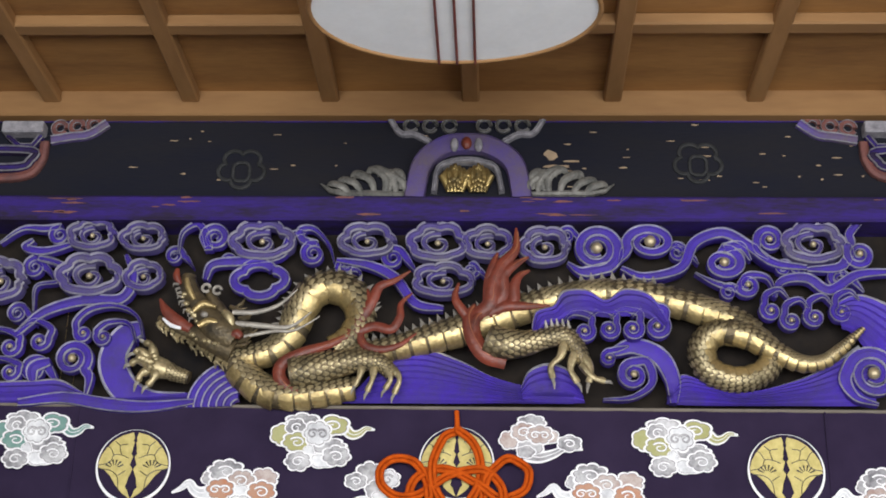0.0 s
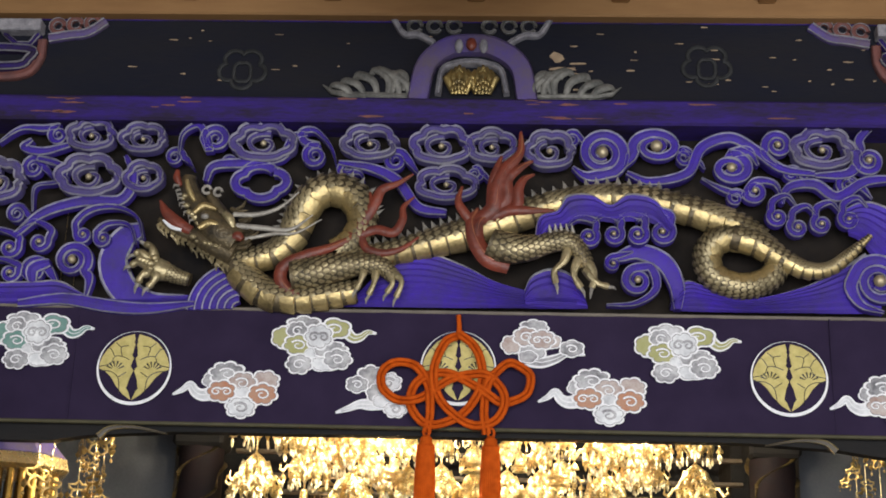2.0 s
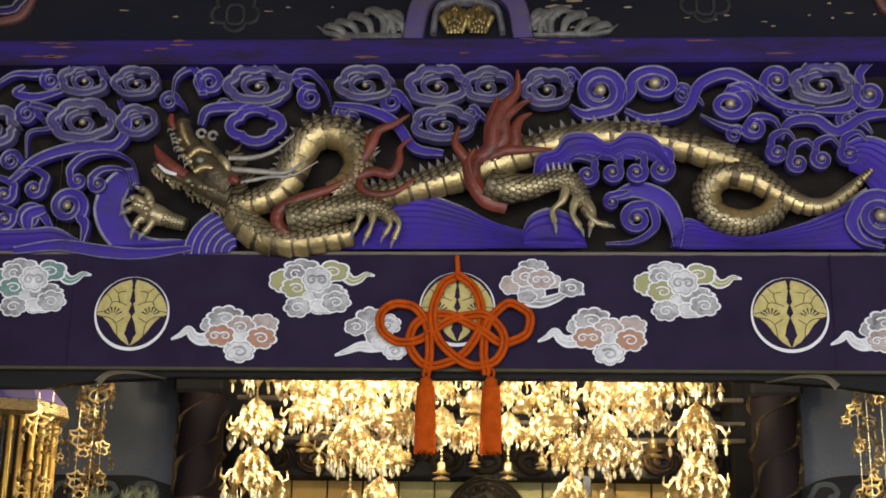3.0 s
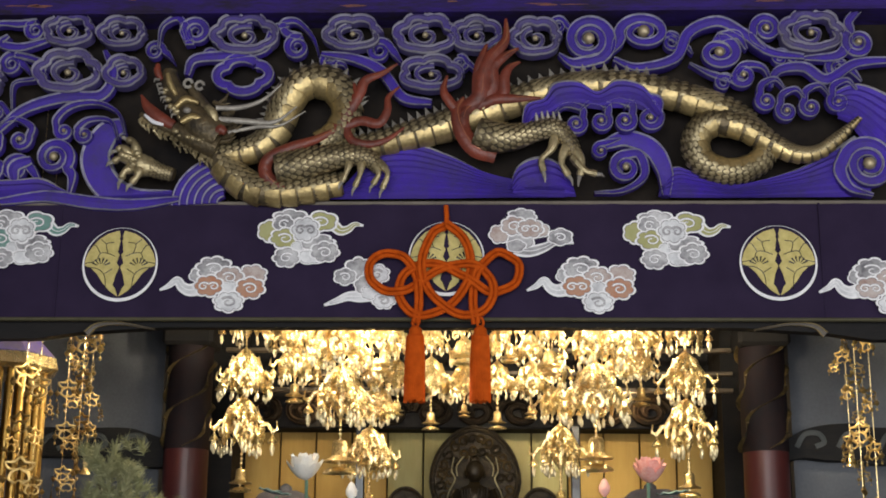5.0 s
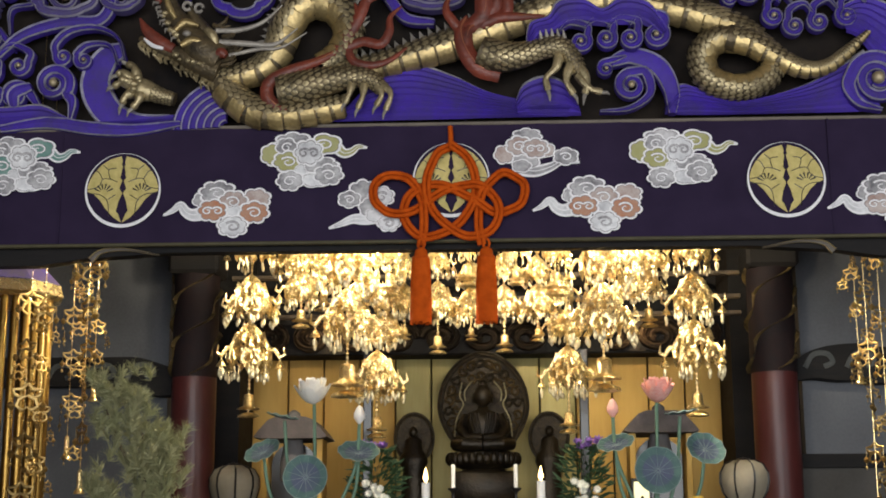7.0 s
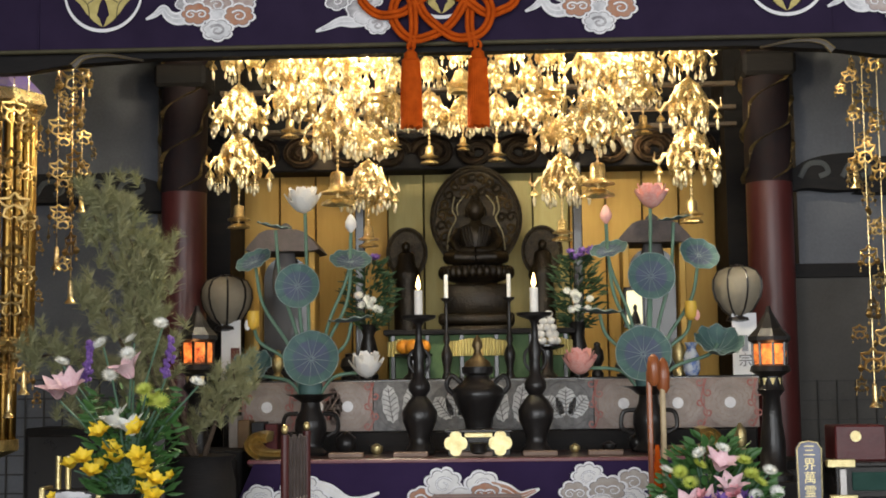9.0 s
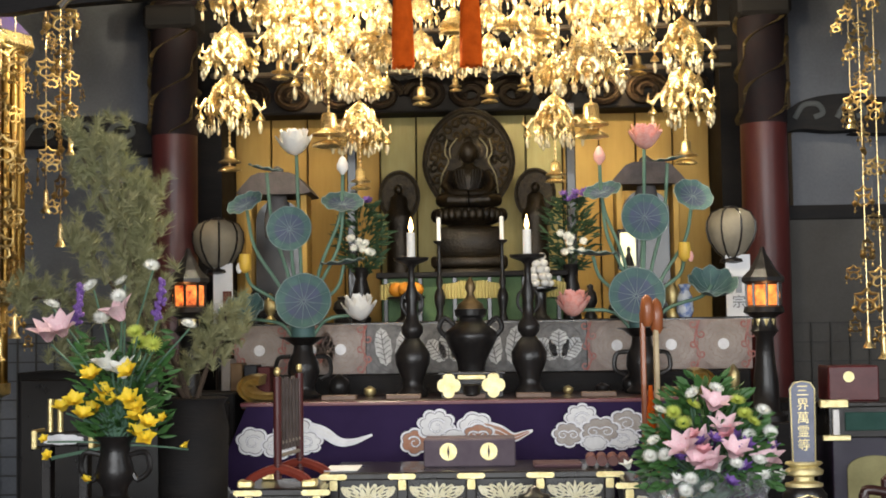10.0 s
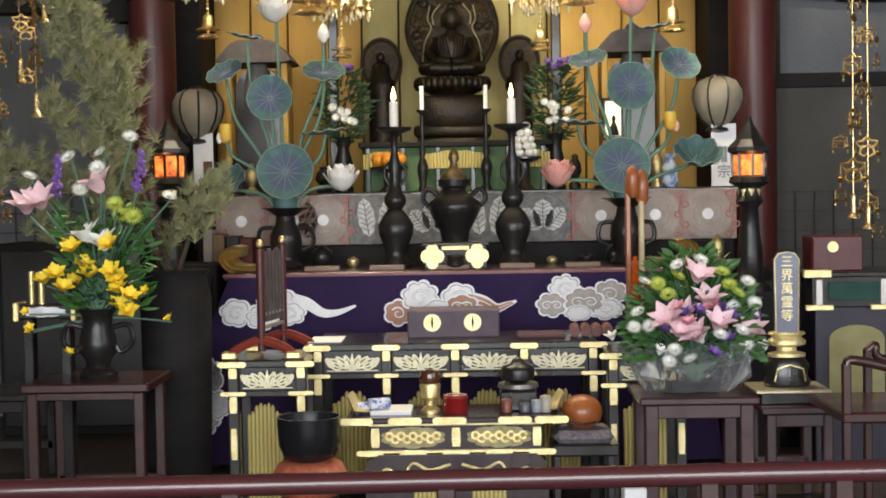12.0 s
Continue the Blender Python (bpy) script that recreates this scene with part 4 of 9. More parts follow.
GREENISH = mat("pale_olive_dye", (0.34, 0.33, 0.12), 0.8, 0, (0.42, 0.41, 0.22), 20)
TEAL = mat("teal_dye", (0.10, 0.23, 0.20), 0.8, 0, (0.22, 0.34, 0.31), 20)
ROSE = mat("rose_brown_dye", (0.33, 0.22, 0.19), 0.8, 0, (0.6, 0.54, 0.52), 16)
SILVER = mat("silver_grey_dye", (0.62, 0.61, 0.63), 0.5, 0, (0.13, 0.125, 0.14), 9, 0.1, spread=0.42)
LINE = mat("grey_line", (0.22, 0.2, 0.22), 0.8)
TINT = {"W": mat("mottled_white_dye", (0.90, 0.90, 0.92), 0.5, 0, (0.42, 0.42, 0.45), 9, 0.1, spread=0.5), "P": mat("plain_white_dye", (0.88, 0.87, 0.86), 0.6, 0, (0.68, 0.66, 0.66), 12, 0.1), "G": GREENISH, "T": TEAL, "R": ROSE, "S": SILVER,
        "O": mat("orange_brown_dye", (0.44, 0.17, 0.085), 0.7, 0, (0.46, 0.30, 0.22), 16, 0.1), "B": mat("taupe_dye", (0.36, 0.29, 0.25), 0.7, 0, (0.5, 0.46, 0.42), 30, 0.1)}


def applique_cloud(x, z, blobs, tail, swap=None, base=CY, scale=1.0, owner=None):
    """A cloud of scalloped patches: a white edge, a tinted middle, and one or two scroll lines in it."""
    u = 0.0026 * scale
    y = base - 0.003
    swap = swap or {}
    if tail:
        line = smooth_line([(x + a * u, z - b * u) for a, b in tail[1:]], 7)
        m = len(line)
        wide = lambda f: [u * f * (24 * (1 - i / m) ** 0.8 + 2.5) for i in range(m)]
        end = part("cloud_tail", Kit().ribbon(line, wide(1.0), y, 0.002, 0.3), [IVORY, IVORY], owner)
        tint = swap.get(tail[0], tail[0])
        part("tinted_middle", Kit().ribbon(line[:-3], wide(0.62)[:-3], y - 0.002, 0.001), [TINT[tint], TINT[tint]], end)
        part("outline", Kit().ribbon(line[:-1], wide(0.08)[:-1], y - 0.003, 0.001), [IVORY, IVORY], end)
    for i, (a, b, rx, rz, tint, lobes, turns) in enumerate(blobs):
        y -= 0.0014
        cx, cz, rx, rz = x + a * u, z - b * u, rx * u, rz * u
        tint = swap.get(tint, tint)
        ph = 0.7 * i + 0.3
        ob = part("cloud_patch", Kit().slab(lobed(cx, cz, rx, rz, lobes, 0.12, ph, 56)[:-1], y, y + 0.002), IVORY, owner)
        part("outline", Kit().slab(lobed(cx, cz, rx * 0.86, rz * 0.85, lobes, 0.12, ph, 56)[:-1], y - 0.0004, y + 0.001), LINE, ob)
        part("tinted_middle", Kit().slab(lobed(cx, cz, rx * 0.82, rz * 0.80, lobes, 0.12, ph, 56)[:-1], y - 0.0008, y + 0.001), TINT[tint], ob)
        # scroll lines that roll in from the foot of the patch
        for t in range(turns):
            s = 1 if (t + i) % 2 else -1
            off = 0.0 if turns == 1 else 0.32 * s
            q0 = 0.5 if turns == 1 else 0.36
            sp = [(cx + rx * (off + s * q0 * (1 - 0.75 * n / 21) * math.cos(2.6 - 0.36 * n)), cz + rz * (-0.05 + q0 * (1 - 0.75 * n / 21) * math.sin(2.6 - 0.36 * n))) for n in range(22)]
            part("scroll_line", Kit().ribbon(sp, [u * (4.6 - 0.11 * n) for n in range(22)], y - 0.0010, 0.0008, 0.3), [IVORY if tint != "W" else TINT["S"], LINE], ob)


A_CLOUD = ((-20, -34, 35, 19, "S", 7, 0), (-58, -12, 21, 21, "G", 6, 0), (-32, -25, 20, 18, "S", 6, 1), (36, -29, 31, 20, "G", 5, 1), (22, 8, 40, 15, "S", 7, 0), (-28, 2, 29, 20, "G", 7, 1), (8, -14, 27, 25, "W", 7, 2),
           (-6, 22, 11, 16, "W", 4, 0), (20, 37, 28, 14, "W", 6, 0), (44, 28, 27, 20, "S", 7, 1), (-24, 38, 25, 19, "S", 7, 1))
A_TAIL = ("G", (36, -34), (54, -26), (70, -13), (84, -15), (96, -24), (112, -22))
B_CLOUD = ((-40, -13, 19, 15, "S", 5, 0), (-14, -26, 34, 22, "S", 8, 1), (55, -14, 27, 19, "R", 7, 0), (14, -9, 27, 21, "R", 7, 1), (15, 10, 18, 12, "W", 5, 0), (52, 11, 28, 21, "O", 7, 1), (-22, 7, 28, 21, "O", 7, 2), (15, 36, 28, 20, "W", 7, 1))
B_TAIL = ("W", (-36, 10), (-56, 14), (-70, 8), (-80, -4), (-94, 6), (-110, 14))
C_CLOUD = ((-8, -25, 27, 23, "S", 7, 0), (-32, -12, 21, 16, "S", 6, 1), (24, -16, 24, 19, "W", 7, 1), (4, 4, 20, 18, "S", 6, 0), (12, 18, 16, 14, "W", 5, 0), (38, 32, 21, 16, "W", 7, 1))
C_TAIL = ("W", (14, 20), (-6, 24), (-26, 24), (-46, 32), (-68, 40))
D_CLOUD = ((0, -31, 27, 15, "S", 7, 0), (-2, 12, 26, 20, "S", 6, 0), (-40, 2, 19, 18, "R", 6, 0), (34, -5, 16, 14, "R", 5, 0), (-14, -13, 24, 19, "R", 7, 1), (15, -8, 25, 19, "R", 7, 2), (-10, 24, 18, 12, "S", 5, 0), (68, 8, 23, 16, "S", 6, 1))
D_TAIL = ("S", (-14, 28), (14, 33), (40, 26), (60, 17), (92, 18))
for (x, z), blobs, tail, swap in zip([(-0.869, 3.141), (0.83, 3.131), (-2.21, 3.14), (-1.231, 2.926), (0.467, 2.924), (1.794, 2.916), (-0.574, 2.922), (0.159, 3.16)], (A_CLOUD, A_CLOUD, A_CLOUD, B_CLOUD, B_CLOUD, B_CLOUD, C_CLOUD, D_CLOUD), (A_TAIL, A_TAIL, A_TAIL, B_TAIL, B_TAIL, B_TAIL, C_TAIL, D_TAIL), (None, None, {"G": "T"}, None, None, {"O": "R"}, None, None)):
    applique_cloud(x, z, blobs, tail, swap, owner=curtain)


def crest(x, z, r):
    """Round crest: a white crescent ring, paired gold blossoms, dark slits."""
    disc = part("crest", Kit().slab(arc(x, z, r, 0, 354, 59), CY - 0.004, CY), PURPLE, curtain, "round gold and white crest")
    ring = Kit()
    out, inn = arc(x, z, r, 0, 360, 72), arc(x, z + r * 0.04, r * 0.95, 0, 360, 72)
    ring.add([(a, CY - 0.007, b) for a, b in out] + [(a, CY - 0.007, b) for a, b in inn], [(i, i + 1, 73 + i + 1, 73 + i) for i in range(72)])
    part("white_ring", ring, IVORY, disc)
    for s in (-1, 1):
        half = [(x + s * r * 0.012 + s * a * r, z + b * r) for a, b in ((0, -0.86), (0.06, -0.83), (0.22, -0.72), (0.42, -0.5), (0.58, -0.26), (0.76, -0.09), (0.92, -0.03), (0.92, 0.1), (0.86, 0.3), (0.74, 0.5), (0.56, 0.7), (0.34, 0.84), (0.06, 0.92), (0.0, 0.7), (0.05, 0.45), (0.0, 0.28), (0.06, 0.05), (0.0, -0.08), (0.09, -0.3), (0.13, -0.5), (0.05, -0.74))]
        part("gold_blossom", Kit().slab(half, CY - 0.009, CY - 0.003), GOLD_CLOTH, disc)
        vein = Kit()
        for arcs in (((0.9, 0.02), (0.6, 0.1), (0.5, 0.3), (0.3, 0.3), (0.1, 0.22)), ((0.3, 0.3), (0.35, 0.55), (0.15, 0.6)), ((0.5, 0.3), (0.62, 0.5), (0.72, 0.52)), ((0.35, 0.55), (0.5, 0.68)), ((0.85, -0.08), (0.55, -0.12), (0.35, -0.3), (0.3, -0.7)), ((0.35, -0.25), (0.15, -0.12))):
            pts = smooth_line([(x + s * r * (0.04 + a), z + b * r) for a, b in arcs], 4)
            vein.ribbon(pts, r * 0.022, CY - 0.009, 0.0015)
        for j in range(6):
            a = radians(25 + 26 * j)
            cx, cz = x + s * r * 0.5, z - r * 0.06
            vein.ribbon([(cx + r * 0.1 * math.cos(a), cz + r * 0.08 * math.sin(a)), (cx + r * 0.26 * math.cos(a), cz + r * 0.24 * math.sin(a))], [r * 0.02, r * 0.05], CY - 0.009, 0.0015)
        part("dark_vein", vein, [BLACK, BLACK], disc)
    slits = Kit()
    for zc, h, w in ((0.74, 0.12, 0.05), (0.4, 0.16, 0.08), (0.12, 0.2, 0.09), (-0.42, 0.34, 0.16)):
        slits.slab([(x, z + (zc + h) * r), (x - w * r, z + (zc - h * 0.4) * r), (x, z + (zc - h) * r), (x + w * r, z + (zc - h * 0.4) * r)], CY - 0.010, CY - 0.008)
    part("dark_slit", slits, PURPLE, disc)


for x, z in ((-1.71, 3.011), (-0.19, 3.038), (1.331, 3.017)):
    crest(x, z, 0.177)

# arched underside of the lacquered beam with carved noses
k = Kit().slab([(-4.6, zb + 0.02), (-4.6, zb - 0.09), (-2.1, zb - 0.09), (-1.9, zb - 0.06), (-1.5, zb - 0.036), (1.15, zb - 0.036), (1.55, zb - 0.06), (1.75, zb - 0.09), (4.6, zb - 0.09), (4.6, zb + 0.02)], 6.66, 6.73)
fixed("beam_arched", k, SOOT, "arched underside of the black lacquered beam")
for x, s in ((-1.839, 1), (1.516, -1)):
    k = Kit().ribbon(smooth_line([(x - s * 0.02, zb - 0.07), (x + s * 0.03, zb - 0.03), (x + s * 0.14, zb - 0.022), (x + s * 0.3, zb - 0.05)], 5), [0.034 - 0.0019 * i for i in range(16)], 6.655, 0.02)
    tagged(part("beam_scroll", k, [mat("pale_scroll", (0.14, 0.12, 0.10), 0.6), BRASS]), "pale painted scroll on the arched black beam", "carving", "beam scrolls")

# ---- orange cord knot with two tassels ----
knot = thing("cord_knot", "orange silk double cord knot with two long tassels", "cord")
half = [(-0.326, 2.724), (-0.312, 2.829), (-0.326, 2.949), (-0.383, 3.032), (-0.462, 3.054), (-0.539, 3.006), (-0.533, 2.926), (-0.465, 2.878), (-0.377, 2.877), (-0.279, 2.941), (-0.168, 2.996), (-0.061, 2.998), (0.011, 2.939), (0.026, 2.854), (-0.031, 2.775), (-0.124, 2.768), (-0.221, 2.824), (-0.289, 2.922), (-0.298, 3.042), (-0.254, 3.144), (-0.189, 3.19)]
mid = -0.189
other = [(mid + (mid - x) * (0.94 if mid - x > 0.2 else 1.0), z) for x, z in half]
for c, line in enumerate((half, other)):
    pts = smooth_line(line, 7)
    for off in (-1, 1):
        path = []
        for i, (x, z) in enumerate(pts):
            a, b = Vector(pts[max(i - 1, 0)]), Vector(pts[min(i + 1, len(pts) - 1)])
            d = (b - a).normalized()
            path.append((x - d.y * 0.0105 * off, 6.55 + 0.012 * math.sin(i * 0.55 + 3 * c), z + d.x * 0.0105 * off))
        part("cord", Kit().tube(path, 0.0105, 8), ORANGE, knot, smooth=True)
part("hanging_cord", Kit().tube([(mid - 0.004, 6.57, 3.285), (mid, 6.56, 3.231), (mid, 6.55, 3.182)], 0.012, 8), ORANGE, knot, smooth=True)
for x in (-0.326, -0.032):
    z1, z0 = 2.708, 2.368
    part("tassel_loop", Kit().tube([(x + 0.014 * math.sin(a), 6.55, z1 + 0.02 + 0.022 * math.cos(a)) for a in [i * 0.52 for i in range(13)]], 0.006, 6), ORANGE, knot, smooth=True)
    part("tassel_head", Kit().lathe([(0.012, z1 + 0.005), (0.028, z1 - 0.01), (0.03, z1 - 0.03), (0.04, z1 - 0.045)], x, 6.55, 0, 16), ORANGE, knot, smooth=True)
    skirt = Kit()
    for i in range(30):
        a = 2 * math.pi * i / 30
        skirt.tube([(x + 0.034 * math.cos(a), 6.55 + 0.026 * math.sin(a), z1 - 0.04), (x + 0.041 * math.cos(a), 6.55 + 0.03 * math.sin(a), (z0 + z1) / 2), (x + 0.043 * math.cos(a), 6.55 + 0.032 * math.sin(a), z0 + random.uniform(-0.006, 0.006))], 0.0062, 5)
    skirt.lathe([(0.03, z0 + 0.01), (0.036, z1 - 0.05)], x, 6.55, 0, 16, 0.75)
    part("tassel_skirt", skirt, ORANGE, knot, "fringed orange silk tassel", smooth=True)

# ---- oval paper lantern under the coffered ceiling ----
lan = thing("paper_lantern", "large white oval paper lantern with a thin wooden rim", "lantern")
LX, LZ, LR, LY = -0.163, 4.286, 0.541, 4.667
oval = lambda q, zz: [(LX + LR * q * math.cos(a), LY + LR * 0.69 * q * math.sin(a), zz) for a in [2 * math.pi * i / 64 for i in range(64)]]
k = Kit()
k.add(oval(1, LZ) + oval(1, 4.9), [(i, (i + 1) % 64, 64 + (i + 1) % 64, 64 + i) for i in range(64)] + [list(range(64))[::-1], list(range(64, 128))])
part("paper_body", k, PAPER, lan, smooth=True)
part("rim", Kit().tube(oval(1.005, LZ) + oval(1.005, LZ)[:1], 0.010, 8, up=(0, 0, 1)), WOOD_X, lan, "thin light wooden rim", smooth=True)
for dx in (-34, 0, 34):
    x = LX + dx * LR / 257
    part("cord", Kit().tube([(x, LY + LR * 0.70, LZ - 0.006), (x, LY, LZ - 0.006), (x, LY - LR * 0.70, LZ - 0.006), (x, LY - LR * 0.705, LZ + 0.3)], 0.006, 6), RED, lan, "dark red cord")
part("hanger", Kit().tube([(LX, LY, 4.88), (LX, LY, CEIL + 0.15)], 0.012, 8), BLACK, lan)

# ---- gilt pendants over the altar ----
GILT = mat("bright_gilt_brass", (0.92, 0.74, 0.40), 0.27, 0.95, (0.78, 0.55, 0.22), 30, 0.1)
GLASS_BEAD = mat("pale_gilt_bead", (0.95, 0.84, 0.58), 0.2, 0.5, (0.85, 0.7, 0.4), 20, 0.0)


def loop(k, c, s, r, z, q, turn, th):
    """A flat open scroll standing in the radial plane."""
    n = 11
    k.tube([((r + q * (1 - 0.035 * i) * math.cos(turn + 0.6 * i)) * c, (r + q * (1 - 0.035 * i) * math.cos(turn + 0.6 * i)) * s, z + q * (1 - 0.035 * i) * math.sin(turn + 0.6 * i)) for i in range(n)], [th * (0.6 + 0.6 * math.sin(math.pi * i / (n - 1))) for i in range(n)], 5)


def tier_kit(arms):
    """An open dome of curled ribs whose upturned ends carry small hanging canopies, one unit wide from the middle."""
    k = Kit()
    k.lathe([(0.03, 1.0), (0.1, 0.92), (0.16, 0.84), (0.08, 0.78), (0.05, 0.3), (0.14, 0.16), (0.16, 0.08), (0.04, -0.1)], seg=8)
    for i in range(arms):
        a = 2 * math.pi * (i + 0.25) / arms
        c, s = math.cos(a), math.sin(a)
        q = lambda r, z: (r * c, r * s, z)
        # main rib, its inner scroll, and the arm that turns up at its end
        k.tube([q(0.06, 0.92), q(0.2, 0.8), q(0.4, 0.62), q(0.6, 0.42), q(0.64, 0.2), q(0.5, 0.12)], [0.04, 0.09, 0.11, 0.1, 0.07, 0.04], 6, 0.45)
        loop(k, c, s, 0.36, 0.36, 0.13, 1.2, 0.05)
        k.tube([q(0.6, 0.42), q(0.78, 0.4), q(0.95, 0.24), q(1.1, 0.3), q(1.06, 0.46)], [0.03, 0.055, 0.06, 0.05, 0.015], 6, 0.6)
        # leaf scrolls lying on the dome, to both sides of the rib
        for w in (-1, 1):
            g = lambda r, e, z: (r * c - w * e * s, r * s + w * e * c, z)
            k.tube([g(0.36, 0.02, 0.66), g(0.38, 0.16, 0.7), g(0.44, 0.26, 0.54), g(0.5, 0.16, 0.46)], [0.05, 0.11, 0.09, 0.03], 6, 0.35)
            k.tube([g(0.64, 0.02, 0.3), g(0.62, 0.18, 0.32), g(0.6, 0.28, 0.16), g(0.6, 0.18, 0.06), g(0.6, 0.12, 0.14)], [0.05, 0.11, 0.09, 0.07, 0.03], 6, 0.35)
        k.tube([q(0.95, 0.22), q(0.95, -0.1)], 0.014, 4)
        k.lathe([(0.02, 0.08), (0.07, 0.03), (0.14, -0.03), (0.16, -0.08), (0.1, -0.07), (0.04, -0.02)], 0.95 * c, 0.95 * s, 0.1, 6)
        for w in (-0.12, 0.12):
            x0, y0 = 0.95 * c - w * s, 0.95 * s + w * c
            k.tube([(x0, y0, 0.04), (x0, y0, -0.06)], 0.013, 4)
        k.tube([q(0.5, 0.12), q(0.5, -0.1)], 0.013, 4)
    return k


def bead_spots(arms):
    """Where the beads hang under a crown."""
    out = []
    for i in range(arms):
        a = 2 * math.pi * (i + 0.25) / arms
        c, s = math.cos(a), math.sin(a)
        out.append((0.95 * c, 0.95 * s, -0.16))
        out += [(0.95 * c - w * s, 0.95 * s + w * c, -0.1) for w in (-0.12, 0.12)]
        out.append((0.5 * c, 0.5 * s, -0.14))
    return out


TIER = [mesh_of("tier", tier_kit(n), GILT) for n in (5, 6, 5)]
BEAD_DROP = mesh_of("bead", Kit().ball(0, 0, 0, 0.06, 0.06, 0.1, 8, 6), GLASS_BEAD)
BELL = mesh_of("bell", Kit().lathe([(0.1, 1.0), (0.34, 0.92), (0.42, 0.78), (0.44, 0.1), (0.56, -0.05), (0.9, -0.18), (0.95, -0.26), (0.5, -0.24), (0.4, 0.0), (0.08, 0.1)], seg=16), GILT)
PETALS = Kit().lathe([(0.05, 0.1), (0.06, -0.5), (0.4, -0.56), (0.74, -0.74), (0.82, -0.92), (0.62, -0.88), (0.3, -0.72), (0.06, -0.74)], seg=24)
PETALS.v = [(x * (1 + 0.16 * math.cos(6 * math.atan2(y, x))), y * (1 + 0.16 * math.cos(6 * math.atan2(y, x))), z) for x, y, z in PETALS.v]
CLAPPER = mesh_of("clapper", PETALS, GILT)


def pendant(x, y, tiers, bell=None, top=4.3, big=1.0, name="hanging_pendant", kind=0, grp="gilt altar pendants"):
    """A chain with openwork crowns at the heights given (z, half width) and a small bell at its foot."""
    t = thing(name, "gilt openwork pendant with hanging beads and a small bell", "pendant", grp)
    low = (bell[0] if bell else tiers[-1][0])
    link = Kit().tube([(x, y, low), (x, y, top)], 0.004, 5)
    z = low
    while z < 3.25:
        link.ball(x, y, z, 0.007, 0.007, 0.01, 6, 4)
        z += 0.022
    part("chain", link, GILT, t, smooth=True)
    for i, (zz, w) in enumerate(tiers):
        v = (kind + i) % 3
        ob = shared("crown", TIER[v], t, (x, y, zz - 0.55 * w), (w * 1.1, w * 1.1, w * 1.7), random.uniform(0, 1))
        for spot in bead_spots((5, 6, 5)[v]):
            shared("bead", BEAD_DROP, ob, spot, (1, 1, 0.85))
    if bell:
        shared("bell", BELL, t, (x, y, bell[0]), bell[1], random.uniform(0, 1))
        shared("clapper", CLAPPER, t, (x, y, bell[0]), bell[1])
    return t


random.seed(11)
for x, y, tiers, bell in (
    (-1.262, 7.48, ((2.922, 0.125), (2.635, 0.135), (2.368, 0.15)), (2.099, 0.062)),
    (1.013, 7.48, ((2.882, 0.125), (2.623, 0.135), (2.361, 0.15)), (2.088, 0.062)),
    (-0.707, 7.02, ((2.729, 0.14), (2.459, 0.15)), (2.169, 0.085)),
    (0.514, 7.0, ((2.719, 0.14), (2.465, 0.155)), (2.186, 0.085)),
    (-0.598, 7.4, ((2.452, 0.09), (2.225, 0.13)), (1.979, 0.055)),
    (0.363, 7.4, ((2.474, 0.09), (2.242, 0.13)), (1.995, 0.055)),
    (-1.005, 7.5, ((2.847, 0.11), (2.701, 0.11)), (2.55, 0.05)),
    (-0.903, 7.6, ((2.92, 0.10), (2.787, 0.09)), (2.654, 0.05)),
    (-0.501, 7.0, ((2.796, 0.08),), (2.629, 0.055)),
    (-0.479, 7.66, ((2.835, 0.085), (2.657, 0.095)), (2.492, 0.035)),
    (-0.303, 7.66, ((2.867, 0.085), (2.653, 0.11)), (2.429, 0.05)),
    (-0.131, 7.2, ((2.864, 0.08),), (2.708, 0.06)),
    (-0.128, 7.66, ((2.798, 0.08), (2.626, 0.105)), (2.484, 0.035)),
    (0.047, 7.66, ((2.829, 0.085), (2.64, 0.10)), (2.434, 0.05)),
    (0.106, 7.2, ((2.841, 0.08),), (2.697, 0.04)),
    (0.221, 7.62, ((2.805, 0.085), (2.634, 0.10)), (2.473, 0.035)),
    (0.292, 7.0, ((2.789, 0.08),), (2.622, 0.06)),
    (0.673, 7.3, ((2.813, 0.115), (2.667, 0.09)), None),
    (0.791, 7.55, ((2.852, 0.11), (2.718, 0.085)), (2.544, 0.05)),
    (-1.109, 7.66, ((2.879, 0.08),), None),
    (-0.572, 7.7, ((2.667, 0.10), (2.518, 0.09)), None),
    (0.339, 7.7, ((2.707, 0.10), (2.529, 0.09)), None),
    (-0.639, 7.3, ((2.838, 0.11), (2.674, 0.09)), None),
    (0.597, 7.15, ((2.779, 0.10),), None),
):
    pendant(x, y, tiers, bell)

# bare bulbs that light the pendants
# the outer pair is made up to go with the added lamps
for x in (-1.12, -0.62, 0.5, 0.98):
    b = thing("light_bulb", "lit warm bulb hidden among the gilt pendants", "bulb", "pendant bulbs")
    part("globe", Kit().ball(x, 6.92, 3.0, 0.035, 0.035, 0.045, 12, 8), mat("lit_bulb", (1.0, 0.85, 0.6), 0.4, emit=30.0), b, smooth=True).visible_shadow = False
    part("cable", Kit().tube([(x, 6.92, 3.04), (x, 6.92, 4.3)], 0.005, 6), BLACK, b)

